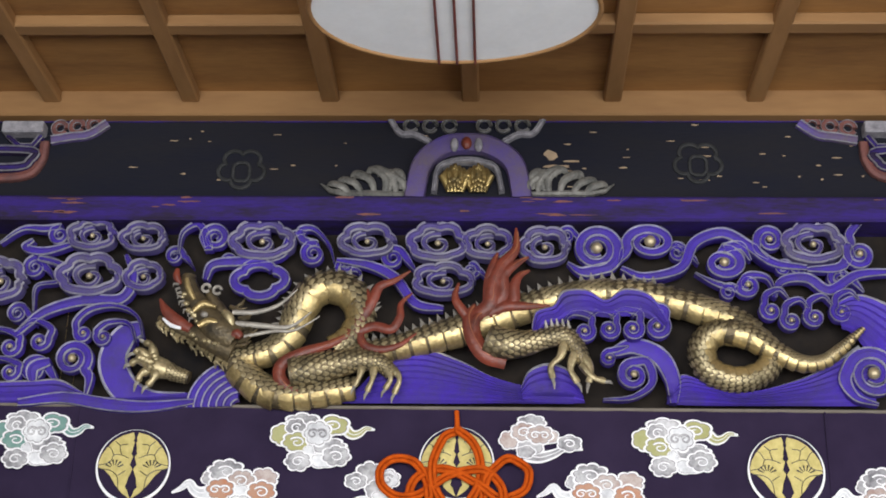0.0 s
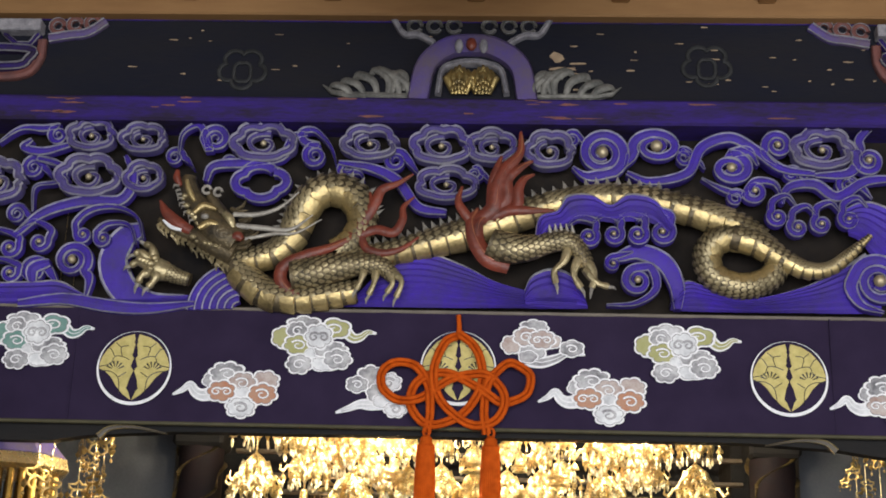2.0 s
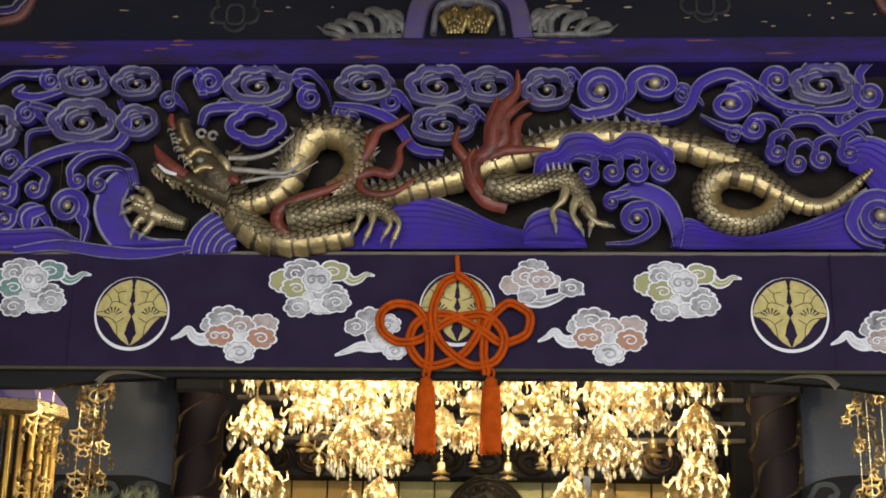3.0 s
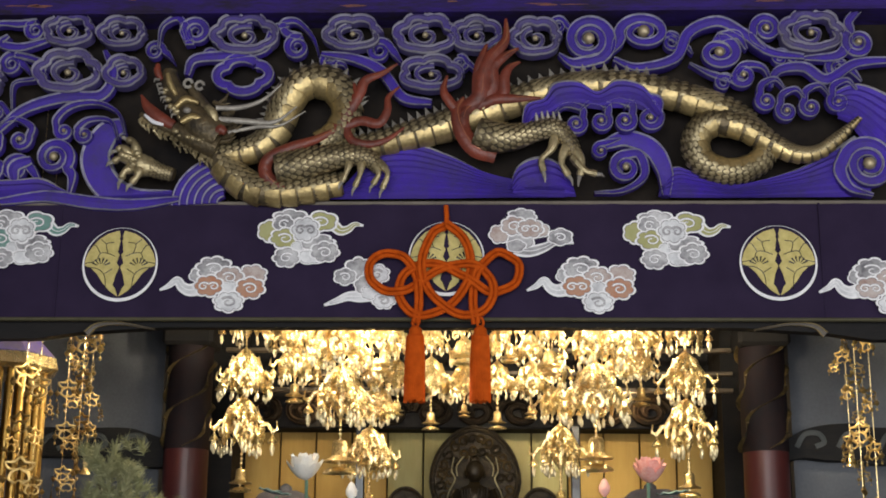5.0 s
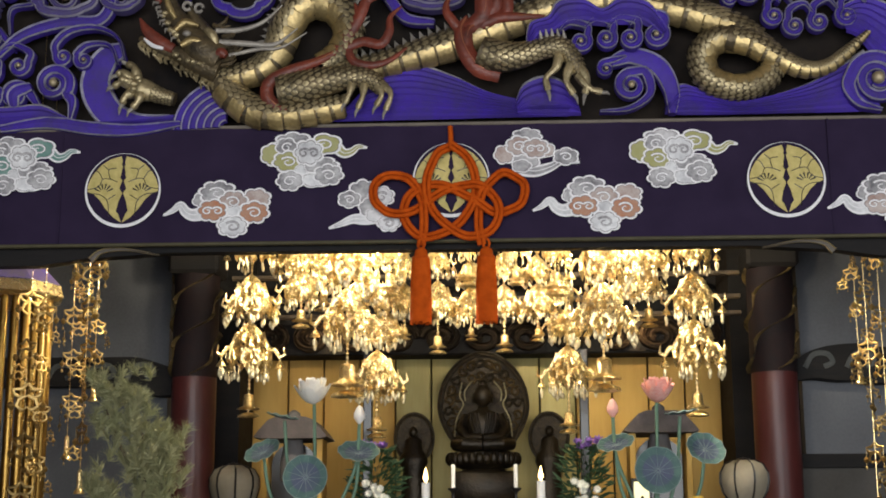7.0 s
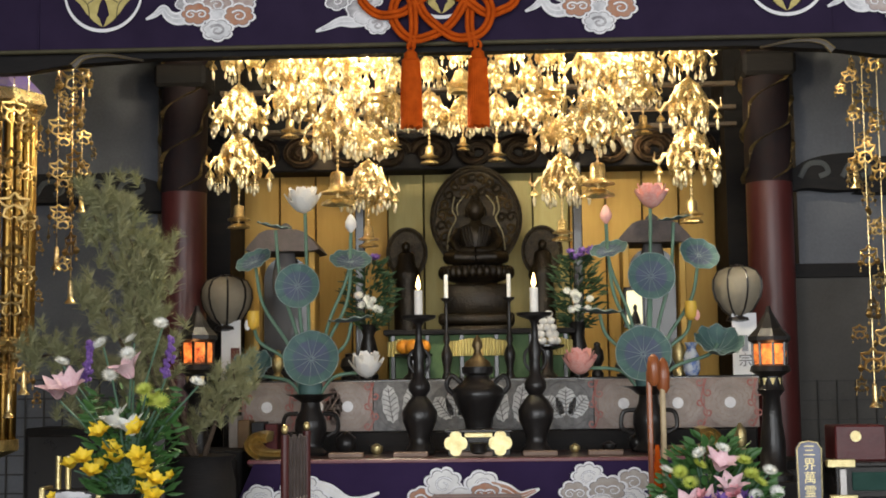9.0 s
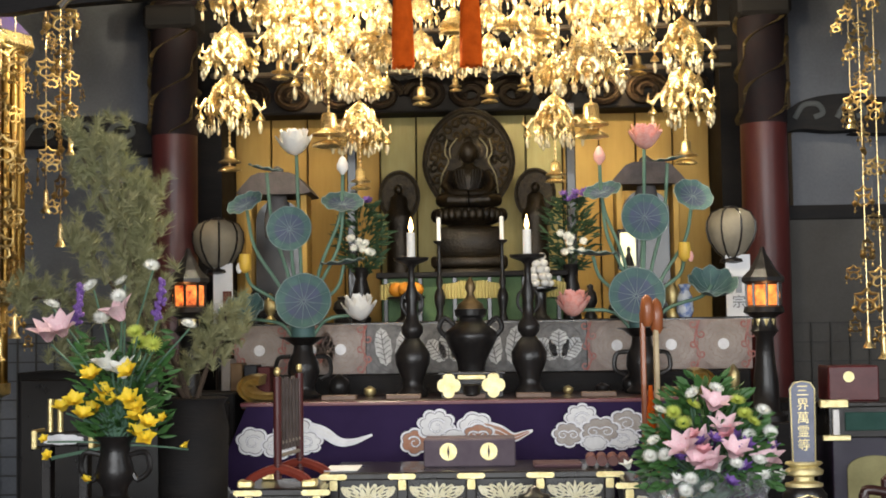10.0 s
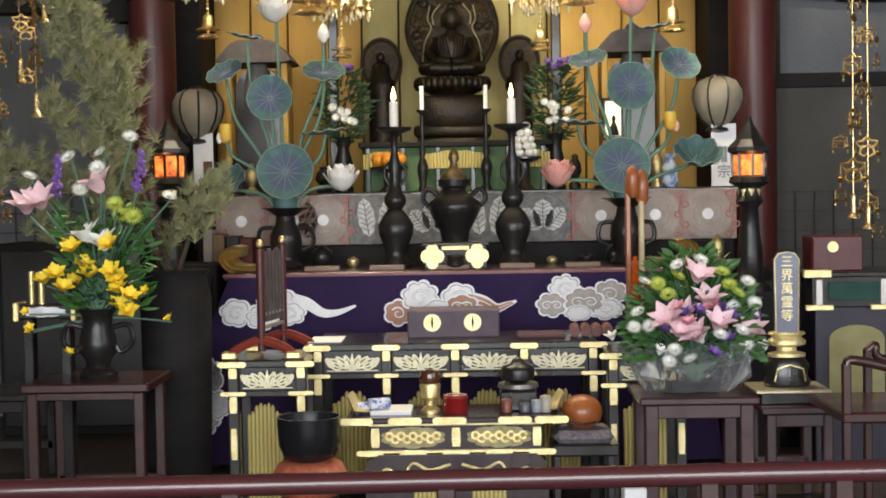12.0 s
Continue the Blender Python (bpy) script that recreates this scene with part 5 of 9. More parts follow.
# long strings of open leaves beside the altar
LEAFY = Kit()
for s in (-1, 1):
    LEAFY.tube([(0, 0, 0.6), (s * 0.2, 0, 0.36), (s * 0.6, 0, 0.34), (s * 0.46, 0, 0.1), (s * 0.24, 0, 0.02), (s * 0.2, 0, 0.16)], [0.05, 0.09, 0.05, 0.08, 0.06, 0.03], 6, 0.4)
    LEAFY.tube([(0, 0, 0.1), (s * 0.34, 0, -0.06), (s * 0.42, 0, -0.34), (s * 0.16, 0, -0.5), (0, 0, -0.36)], [0.05, 0.08, 0.07, 0.06, 0.03], 6, 0.4)
    LEAFY.tube([(s * 0.6, 0, 0.28), (s * 0.62, 0, -0.7)], 0.011, 4)
    LEAFY.ball(s * 0.62, 0, -0.75, 0.07, 0.07, 0.1, 7, 5)
    LEAFY.lathe([(0.04, 0.2), (0.17, 0.05), (0.1, -0.1), (0.02, -0.16)], s * 0.62, 0, -0.35, 6)
LEAF = mesh_of("open_leaf", LEAFY, DULL_GILT)


def leaf_string(x, y, z0, z1, step, w, tail=True, top=4.3):
    t = thing("leaf_string", "long string of open gilt leaves with beads", "pendant", "gilt leaf strings")
    part("chain", Kit().tube([(x, y, z0 - 0.05), (x, y, top)], 0.0018, 5), GILT, t)
    z = z1
    while z > z0:
        a = random.uniform(-1.3, 1.3)
        shared("open_leaf", LEAF, t, (x + random.uniform(-0.01, 0.01), y, z), w * random.uniform(1.0, 1.3), a)
        shared("open_leaf", LEAF, t, (x + random.choice((-1, 1)) * 0.05, y + 0.03, z - step * 0.45), w * 0.75, a + 1.4)
        z -= step
    if tail:
        shared("bell", BELL, t, (x, y, z0 - 0.06), (0.028, 0.028, 0.09))
    return t


for px, y, a, b, st, w in ((1.751, 7.0, 1.2, 2.769, 0.24, 0.08), (1.846, 7.1, 1.147, 2.739, 0.26, 0.07), (1.77, 7.25, 2.244, 2.762, 0.24, 0.06),
                           (-1.968, 7.0, 1.727, 2.723, 0.20, 0.085), (-2.07, 7.1, 1.897, 2.718, 0.21, 0.07), (-1.983, 7.2, 2.183, 2.769, 0.15, 0.06),
                           (-2.153, 6.72, 1.205, 2.508, 0.22, 0.09), (-2.093, 6.74, 1.305, 2.46, 0.23, 0.07)):
    leaf_string(px, y, a, b, st, w)

# gilt banner of upright rods with a little roof
ban = thing("gilt_rod_banner", "hanging gilt banner of upright rods under a small roof", "banner")
bx, by = -2.365, 6.95
zr, zm, zl = 2.555, 1.465, 0.995
part("roof", Kit().lathe([(0.02, zr + 0.32), (0.12, zr + 0.24), (0.25, zr + 0.1), (0.27, zr + 0.08), (0.22, zr + 0.06)], bx, by, 0, 8), LILAC, ban, "small lilac roof")
part("roof_edge", Kit().lathe([(0.2, zr + 0.05), (0.275, zr + 0.075), (0.29, zr + 0.02), (0.26, zr), (0.1, zr)], bx, by, 0, 8), GILT, ban)
part("suspender", Kit().tube([(bx, by, zr + 0.3), (bx, by, 4.3)], 0.01, 6), GILT, ban)
rod = mesh_of("gilt_rod", Kit().lathe([(0.016, 0), (0.019, 0.01), (0.019, 0.99), (0.016, 1.0)], seg=8), GOLD)
for i in range(26):
    a = 2 * math.pi * i / 26
    shared("gilt_rod", rod, ban, (bx + 0.215 * math.cos(a), by + 0.215 * math.sin(a), zm), (1, 1, zr - zm))
part("middle_band", Kit().lathe([(0.18, zm - 0.05), (0.24, zm - 0.04), (0.25, zm), (0.23, zm + 0.02), (0.1, zm + 0.02)], bx, by, 0, 20), GOLD_OLD, ban, smooth=True)
for i in range(14):
    a = 2 * math.pi * i / 14
    shared("gilt_rod", rod, ban, (bx + 0.14 * math.cos(a), by + 0.14 * math.sin(a), zl), (1, 1, zm - zl - 0.03))
part("lower_band", Kit().lathe([(0.1, zl - 0.06), (0.17, zl - 0.03), (0.17, zl + 0.02), (0.1, zl + 0.02)], bx, by, 0, 20), GOLD_OLD, ban, smooth=True)

# ---- side bays: curved tie beams, rails and painted pillar tops ----
for s, spine, heights in (
    (1, [(1.717, 2.376), (1.832, 2.426), (1.995, 2.436), (2.189, 2.439), (2.311, 2.417)], (0.055, 0.08, 0.105, 0.105, 0.105)),
    (-1, [(-1.914, 2.356), (-2.032, 2.375), (-2.15, 2.404), (-2.369, 2.415), (-2.673, 2.421)], (0.08, 0.10, 0.10, 0.09, 0.085)),
):
    spine = [*spine, (4.6 * s, spine[-1][1])]
    top = smooth_line([(x, z + h) for (x, z), h in zip(spine, (*heights, heights[-1]))], 5)
    low = smooth_line([(x, z - h) for (x, z), h in zip(spine, (*heights, heights[-1]))], 5)
    fixed("beam_curved", Kit().slab(top + low[::-1], 8.56, 8.69), SOOT, "curved black lacquered tie beam with painted scrolls")
    k = Kit()
    for j in range(5):
        x, z = spine[1][0] + s * (0.06 + 0.24 * j), spine[2][1]
        k.ribbon(smooth_line([(x - 0.1, z - 0.03), (x - 0.05, z + 0.045), (x + 0.03, z + 0.05), (x + 0.06, z), (x + 0.01, z - 0.025)], 5), 0.03, 8.56, 0.006)
    tagged(part("beam_painting", k, [mat("dim_grey_paint", (0.07, 0.075, 0.075), 0.7)] * 2), "dim grey scrolls painted on the tie beam", "painting", kind="stuff")
fixed("trim_bay_rail", Kit().box(1.73, 4.6, 8.66, 8.7, 1.834, 1.915, 0.003), SOOT, "black wooden rail across the bay wall")
fixed("trim_bay_panel", Kit().box(1.73, 4.6, 8.68, 8.7, 0, 1.834, 0.003), PLASTER_DARK, "darker lower panel of the bay wall")
LATTICE = mat("grey_lattice_wood", (0.045, 0.042, 0.04), 0.7)
for x0, x1, ztop in ((1.76, 4.2, 1.24), (-4.4, -2.0, 1.3)):
    k = Kit()
    for i in range(int((x1 - x0) / 0.11)):
        k.box(x0 + 0.11 * i, x0 + 0.11 * i + 0.007, 8.655, 8.667, 0.1, ztop, 0)
    for i in range(11):
        k.box(x0, x1, 8.667, 8.675, ztop - 0.11 * i - 0.007, ztop - 0.11 * i, 0)
    tagged(part("lattice_screen", k, LATTICE), "fine dark lattice over the lower bay wall", "lattice", kind="structure")
for p in [o for o in scene.objects if o.name.startswith("pillar")]:
    x = p.children[0].data.vertices[0].co.x - 0.13
    zc = 2.366
    part("painted_collar", Kit().lathe([(0.133, zc), (0.134, 4.3)], x, 8.5, 0, 28), mat("dark_painted_collar", (0.010, 0.008, 0.010), 0.7, 0, (0.022, 0.012, 0.012), 14, 0.1, spec=0.15), p, "dark painted pillar top", smooth=True)
    worn_gilt = mat("dim_gilding", (0.19, 0.13, 0.045), 0.55, 0.4, (0.015, 0.011, 0.008), 9, 0.3, spread=0.35)
    on = lambda ang, z: (x + 0.137 * math.sin(ang), 8.5 - 0.137 * math.cos(ang), z)
    for phase in (0.0, 2.3, 4.3):
        m = 44
        part("gilt_scroll", Kit().tube([on(phase + 0.16 * i + 0.3 * math.sin(0.5 * i), zc + 0.01 + 0.021 * i) for i in range(m)], [0.005 + 0.017 * abs(math.sin(0.42 * i + phase)) for i in range(m)], 6, 0.35, (0, 0, 1)), worn_gilt, p, "worn gilt scroll winding round the pillar", smooth=True)
    part("capital", Kit().box(x - 0.15, x + 0.15, 8.35, 8.65, 2.972, 3.108, 0.02), SOOT, p, "dark carved bracket arm")

# ---- altar recess: gilded boards, lintel, figures ----
board_x0, board_x1 = -1.591, 1.434
zb0, zb1 = 1.0, 2.583
wall = thing("gilded_board_wall", "wall of upright gilded boards with dark joints", "wall", kind="structure")
nb = 13
bw = (board_x1 - board_x0) / nb
plank = mesh_of("gilt_board", Kit().box(0.004, bw - 0.004, 0, 0.025, 0, 1, 0.004), GOLD_BOARD, False)
# the middle boards take a paler, more olive gilt
pale_plank = mesh_of("gilt_board", Kit().box(0.004, bw - 0.004, 0, 0.025, 0, 1, 0.004), mat("olive_gilt_board", (0.36, 0.31, 0.12), 0.5, 0.3, (0.26, 0.20, 0.06), 5, 0.1, 40, stretch=(1, 1, 0.3)), False)
for px in (607, 1036):
    x = -0.085 + (px - 836) * 0.003
    fixed("trim_recess_post", Kit().box(x - 0.028, x + 0.028, 8.7, 8.76, 1.0, 2.55, 0.006), BLACK, "slim black post before the gilded boards")
for i in range(nb):
    shared("gilt_board", pale_plank if 3 < i < 9 else plank, wall, (board_x0 + bw * i, 9.4 + random.uniform(0, 0.004), zb0), (1, 1, zb1 - zb0 + 0.2))
for x0, x1 in ((-1.98, board_x0), (board_x1, 1.8)):
    fixed("wall_recess", Kit().box(x0, x1, 8.95, 9.43, 0, 4.3, 0), SOOT, "black side of the altar recess")
k = Kit().box(board_x0 - 0.02, board_x1 + 0.02, 9.15, 9.38, zb1, 2.854, 0.01)
lintel = tagged(part("carved_lintel", k, SOOT), "dark carved wooden lintel over the altar recess", "lintel", kind="structure")
WORN = mat("smoked_carving", (0.035, 0.022, 0.012), 0.7, 0.1, (0.008, 0.006, 0.005), 9, 0.5, spec=0.2)
for i in range(11):
    x = board_x0 + 0.15 + i * (board_x1 - board_x0 - 0.3) / 10
    zz = (zb1 + 2.854) / 2 - 0.03
    part("carved_scroll", Kit().ribbon([(x + (0.13 - 0.004 * j) * math.cos(j * 0.42) * (1 if i % 2 else -1), zz + (0.10 - 0.0032 * j) * math.sin(j * 0.42)) for j in range(26)], 0.05, 9.15, 0.05), [WORN, WORN], lintel, smooth=True)
for zz in (3.043, 2.897, 2.793):
    fixed("trim_slat", Kit().box(-1.65, 1.5, 8.9, 8.95, zz - 0.012, zz + 0.012, 0.003), mat("grey_brown_slat", (0.16, 0.12, 0.08), 0.6), "thin brown slat above the altar")

# seated figure before a boat-shaped halo, one plain form
ICON = mat("smoked_gilt_wood", (0.034, 0.023, 0.011), 0.36, 0.5, (0.008, 0.006, 0.005), 9, 0.4, 70)
HALO = mat("dark_gilt_halo", (0.06, 0.04, 0.016), 0.5, 0.4, (0.016, 0.012, 0.008), 34, 0.7, 60)
(ix, iz), u = [(-0.088, 1.992)][0], 0.0034
k = Kit()
k.slot = 1
rim = lambda q, a: (ix + u * q * 84 * math.cos(a) * (1 - 0.3 * max(0, -math.sin(a)) ** 1.5) * (1 - 0.1 * max(0, math.sin(a)) ** 3), iz + u * (72 + q * 104 * math.sin(a)))
k.slab([rim(1, 2 * math.pi * i / 56) for i in range(56)], 9.04, 9.08)
k.ribbon([rim(0.93, 2 * math.pi * i / 56) for i in range(57)], u * 9, 9.04, 0.022, rim_slot=1)
# carved fire and cloud scrolls that cover the halo
for ring, count, q in ((0.76, 24, 10), (0.56, 16, 9)):
    for i in range(count):
        cx, cz = rim(ring, 2 * math.pi * (i + 0.5 * ring) / count)
        k.slot = 3 if i % 3 else 1
        k.ribbon([(cx + u * q * (1 - 0.05 * n) * math.cos(0.5 * n + i), cz + u * q * (1 - 0.05 * n) * math.sin(0.5 * n + i)) for n in range(15)], u * 4.5, 9.04, 0.018, rim_slot=k.slot)
k.slot = 2
for s in (-1, 1):
    k.ribbon(smooth_line([(ix + s * u * 20, iz + u * 118), (ix + s * u * 33, iz + u * 100), (ix + s * u * 32, iz + u * 82)], 6), u * 2.6, 9.0, 0.014, rim_slot=2)
    k.ribbon(smooth_line([(ix + s * u * 38, iz + u * 116), (ix + s * u * 42, iz + u * 92), (ix + s * u * 36, iz + u * 76), (ix + s * u * 48, iz + u * 50), (ix + s * u * 52, iz + u * 18)], 6), u * 2.6, 9.0, 0.014, rim_slot=2)
k.slot = 0
k.ball(ix, 8.88, iz + u * 88, u * 16, u * 16, u * 20, 16, 10)
k.ball(ix, 8.89, iz + u * 107, u * 9, u * 9, u * 9, 12, 7)
for s in (-1, 1):
    k.ball(ix + s * u * 16, 8.89, iz + u * 84, u * 3, u * 4, u * 10, 8, 6)
k.lathe([(u * 8, u * 72), (u * 11, u * 64), (u * 27, u * 57), (u * 33, u * 44), (u * 29, u * 22), (u * 30, u * 4)], ix, 8.9, iz, 22, 0.6)
for s in (-1, 1):
    k.tube([(ix + s * u * 29, 8.9, iz + u * 52), (ix + s * u * 39, 8.87, iz + u * 28), (ix + s * u * 26, 8.79, iz + u * 12), (ix, 8.76, iz + u * 12)], [u * 9, u * 11, u * 9, u * 6], 10)
    k.tube([(ix, 8.78, iz), (ix + s * u * 30, 8.79, iz + u * 1), (ix + s * u * 50, 8.88, iz + u * 2)], [u * 11, u * 14, u * 11], 12)
    for n in range(4):
        k.tube(smooth_line([(ix + s * u * (8 + 5 * n), 8.9 - 0.6 * u * 33, iz + u * 56), (ix + s * u * (6 + 5 * n), 8.9 - 0.62 * u * 32, iz + u * 38), (ix + s * u * (2 + 4 * n), 8.9 - 0.62 * u * 31, iz + u * 18)], 4), u * 1.6, 5)
k.lathe([(u * 44, u * -10), (u * 62, u * -14), (u * 64, u * -26), (u * 50, u * -38), (u * 36, u * -42), (u * 44, u * -48)], ix, 8.9, iz, 26, 0.65)
for i in range(16):
    a = math.pi + math.pi * i / 15
    k.ball(ix + u * 60 * math.cos(a), 8.9 + u * 40 * math.sin(a), iz - u * 24, u * 8, u * 6, u * 12, 8, 5)
k.box(ix - u * 56, ix + u * 56, 8.74, 9.05, iz - u * 100, iz - u * 47, u * 4)
k.box(ix - u * 66, ix + u * 66, 8.7, 9.1, iz - u * 118, iz - u * 98, u * 4)
k.box(ix - u * 60, ix + u * 60, 8.72, 9.08, 1.27, iz - u * 117, u * 4)
tagged(part("seated_figure", k, [ICON, HALO, mat("gilt_edge", (0.62, 0.56, 0.38), 0.35, 0.5), mat("worn_halo_gilding", (0.17, 0.11, 0.04), 0.45, 0.5, (0.05, 0.034, 0.016), 20, 0.4)], smooth=True), "dark gilded seated statue with a boat-shaped halo on a lotus base", "statue")
u = 0.003
for px in (694, 974):
    cx, cz = -0.101 + (px - 834.5) * 0.003, 2.059
    k = Kit()
    k.slot = 1
    k.slab(arc(cx, cz, u * 43, 0, 352, 44, 1.25), 9.14, 9.17)
    k.ribbon(arc(cx, cz, u * 38, 0, 360, 40, 1.25), u * 6, 9.14, 0.014, rim_slot=1)
    k.slot = 0
    k.ball(cx, 9.06, cz + u * 10, u * 9, u * 9, u * 11)
    k.lathe([(u * 8, u * 2), (u * 17, u * -6), (u * 19, u * -28), (u * 28, u * -40), (u * 30, u * -52), (u * 22, u * -70), (u * 26, u * -110), (u * 26, u * -200), (u * 26, -cz)], cx, 9.08, cz, 16, 0.7)
    tagged(part("attendant_figure", k, [ICON, HALO], smooth=True), "small dark attendant statue with an oval halo", "statue", "attendant statues")

# ---- stepped altar ----
zt1 = 0.913
ax0, ax1 = -1.116, 1.029
altar = thing("altar_table", "wide dark lacquered altar table with upturned brass ends", "table")
part("tabletop", Kit().box(ax0, ax1, 6.93, 7.6, zt1 - 0.035, zt1, 0.008), DARKWOOD, altar)
part("front_edge", Kit().box(ax0, ax1, 6.922, 6.932, zt1 - 0.02, zt1 - 0.004, 0.002), mat("red_edge", (0.16, 0.03, 0.04), 0.35), altar, "thin red lacquered edge")
part("body", Kit().box(ax0 + 0.05, ax1 - 0.05, 7.0, 7.58, 0, zt1 - 0.035, 0.01), SOOT, altar)
for x, s in ((ax0, -1), (ax1, 1)):
    part("scroll_end", Kit().ribbon(smooth_line([(x - s * 0.2, zt1 + 0.012), (x - s * 0.06, zt1 + 0.014), (x - s * 0.0, zt1 + 0.06), (x - s * 0.03, zt1 + 0.1), (x - s * 0.075, zt1 + 0.095)], 5), 0.045, 7.2, 0.25, 0.1, 0), [BRASS], altar, "upturned brass scroll end", smooth=True)
cloth = thing("altar_cloth", "dark purple altar cloth with white and rose clouds", "cloth")
cols = 60
k = Kit()
rows = []
for j in range(6):
    t = j / 5
    xa, xb = ax0 - 0.36 * t + 0.03, ax1 + 0.1 * t
    rows.append([(xa + (xb - xa) * i / cols, 6.915 - 0.05 * t + 0.012 * t * math.sin(i * 1.1), (zt1 - 0.02) * (1 - t) + 0.05 * t) for i in range(cols + 1)])
k.add([p for r in rows for p in r], [(j * (cols + 1) + i, j * (cols + 1) + i + 1, (j + 1) * (cols + 1) + i + 1, (j + 1) * (cols + 1) + i) for j in range(5) for i in range(cols)])
part("drape", k, mat("violet_cloth", (0.032, 0.018, 0.062), 0.85, 0, (0.024, 0.014, 0.045), 5, 0.12, 400, spec=0.1), cloth, smooth=True)
FRONT_CLOUDS = (
    (((25, -16, 32, 26, "W", 6, 1), (-85, 10, 26, 24, "O", 6, 1), (-45, -18, 34, 30, "W", 8, 1), (-10, 6, 34, 20, "W", 6, 0), (30, -2, 30, 20, "O", 6, 2)), ("O", (40, -14), (68, -8), (92, 4), (112, -2), (128, -8))),
    (((-84, 6, 30, 26, "S", 6, 1), (-8, -16, 36, 26, "S", 7, 1), (-34, 14, 34, 24, "W", 7, 2), (14, 8, 32, 22, "W", 7, 1)), ("S", (10, -18), (46, -10), (76, 8), (104, 8), (138, -4))),
    (((-30, -24, 34, 30, "W", 8, 1), (62, -14, 36, 28, "B", 7, 1), (-58, 8, 32, 26, "B", 7, 2), (52, 18, 38, 22, "W", 7, 1), (8, 2, 42, 30, "B", 8, 2), (-4, 26, 28, 16, "W", 6, 0)), ()),
)
for (x, z), (blobs, tail), size in zip([(-0.107, 0.753), (-0.847, 0.753), (0.497, 0.771)], FRONT_CLOUDS, (0.96, 0.94, 0.84)):
    applique_cloud(x, z, blobs, tail, {"W": "P", "S": "P"}, 6.885, size, cloth)
applique_cloud(-1.173, 0.348, ((6, -40, 20, 34, "S", 7, 0), (-14, 30, 34, 30, "S", 8, 1), (14, 6, 24, 26, "W", 7, 0)), (), None, 6.82, 1.0, cloth)

zt2 = 1.274
bx0, bx1 = -1.298, 1.364
upper = thing("upper_altar", "upper black altar shelf behind brocade hangings", "altar")
part("shelf", Kit().box(bx0, bx1, 7.62, 8.5, zt2 - 0.03, zt2, 0.006), BLACK, upper)
part("body", Kit().box(bx0 + 0.02, bx1 - 0.02, 7.7, 8.5, 0, zt2 - 0.03, 0.006), SOOT, upper)
part("step", Kit().box(bx0 + 0.05, bx1 - 0.05, 7.56, 7.7, 0, 1.01, 0.006), SOOT, upper)
BROC = mat("silver_brocade", (0.24, 0.235, 0.235), 0.6, 0.1, (0.09, 0.088, 0.088), 24, 0.3, 200)
BROC2 = mat("rose_brocade", (0.37, 0.30, 0.27), 0.65, 0.1, (0.24, 0.18, 0.16), 18, 0.3, 200)
BROC_RED = mat("red_brocade", (0.34, 0.055, 0.045), 0.65, 0, (0.40, 0.27, 0.24), 34, 0.2, 200)
BROC_DARK = mat("charcoal_silk", (0.09, 0.085, 0.085), 0.6, 0, (0.2, 0.19, 0.19), 30, 0.2, 200)
BROC_PALE = mat("pale_silver_thread", (0.70, 0.70, 0.69), 0.6, 0.1, (0.34, 0.34, 0.34), 26, 0.3, 200)
BROC_DISC = mat("dusty_beige_silk", (0.42, 0.36, 0.33), 0.65, 0.1, (0.3, 0.25, 0.22), 18, 0.3, 200)
BROC3 = mat("beige_thread", (0.30, 0.22, 0.19), 0.7, 0, (0.4, 0.32, 0.28), 40, 0.2, 200)
brocade = thing("altar_brocade", "silver and rose brocade hanging with round flower medallions", "cloth")
z0, z1 = 1.014, 1.263
xa, xb = -0.597, 0.511
part("middle_panel", Kit().box(xa, xb, 7.592, 7.6, z0, z1, 0.002), BROC, brocade)
part("rose_panel", Kit().box(bx0 + 0.03, xa - 0.003, 7.594, 7.602, z0, z1, 0.002), BROC2, brocade, "beige and rose brocade panel")
part("rose_panel", Kit().box(xb + 0.003, bx1 - 0.03, 7.594, 7.602, z0, z1, 0.002), BROC2, brocade, "beige and rose brocade panel")
mz = (z0 + z1) / 2
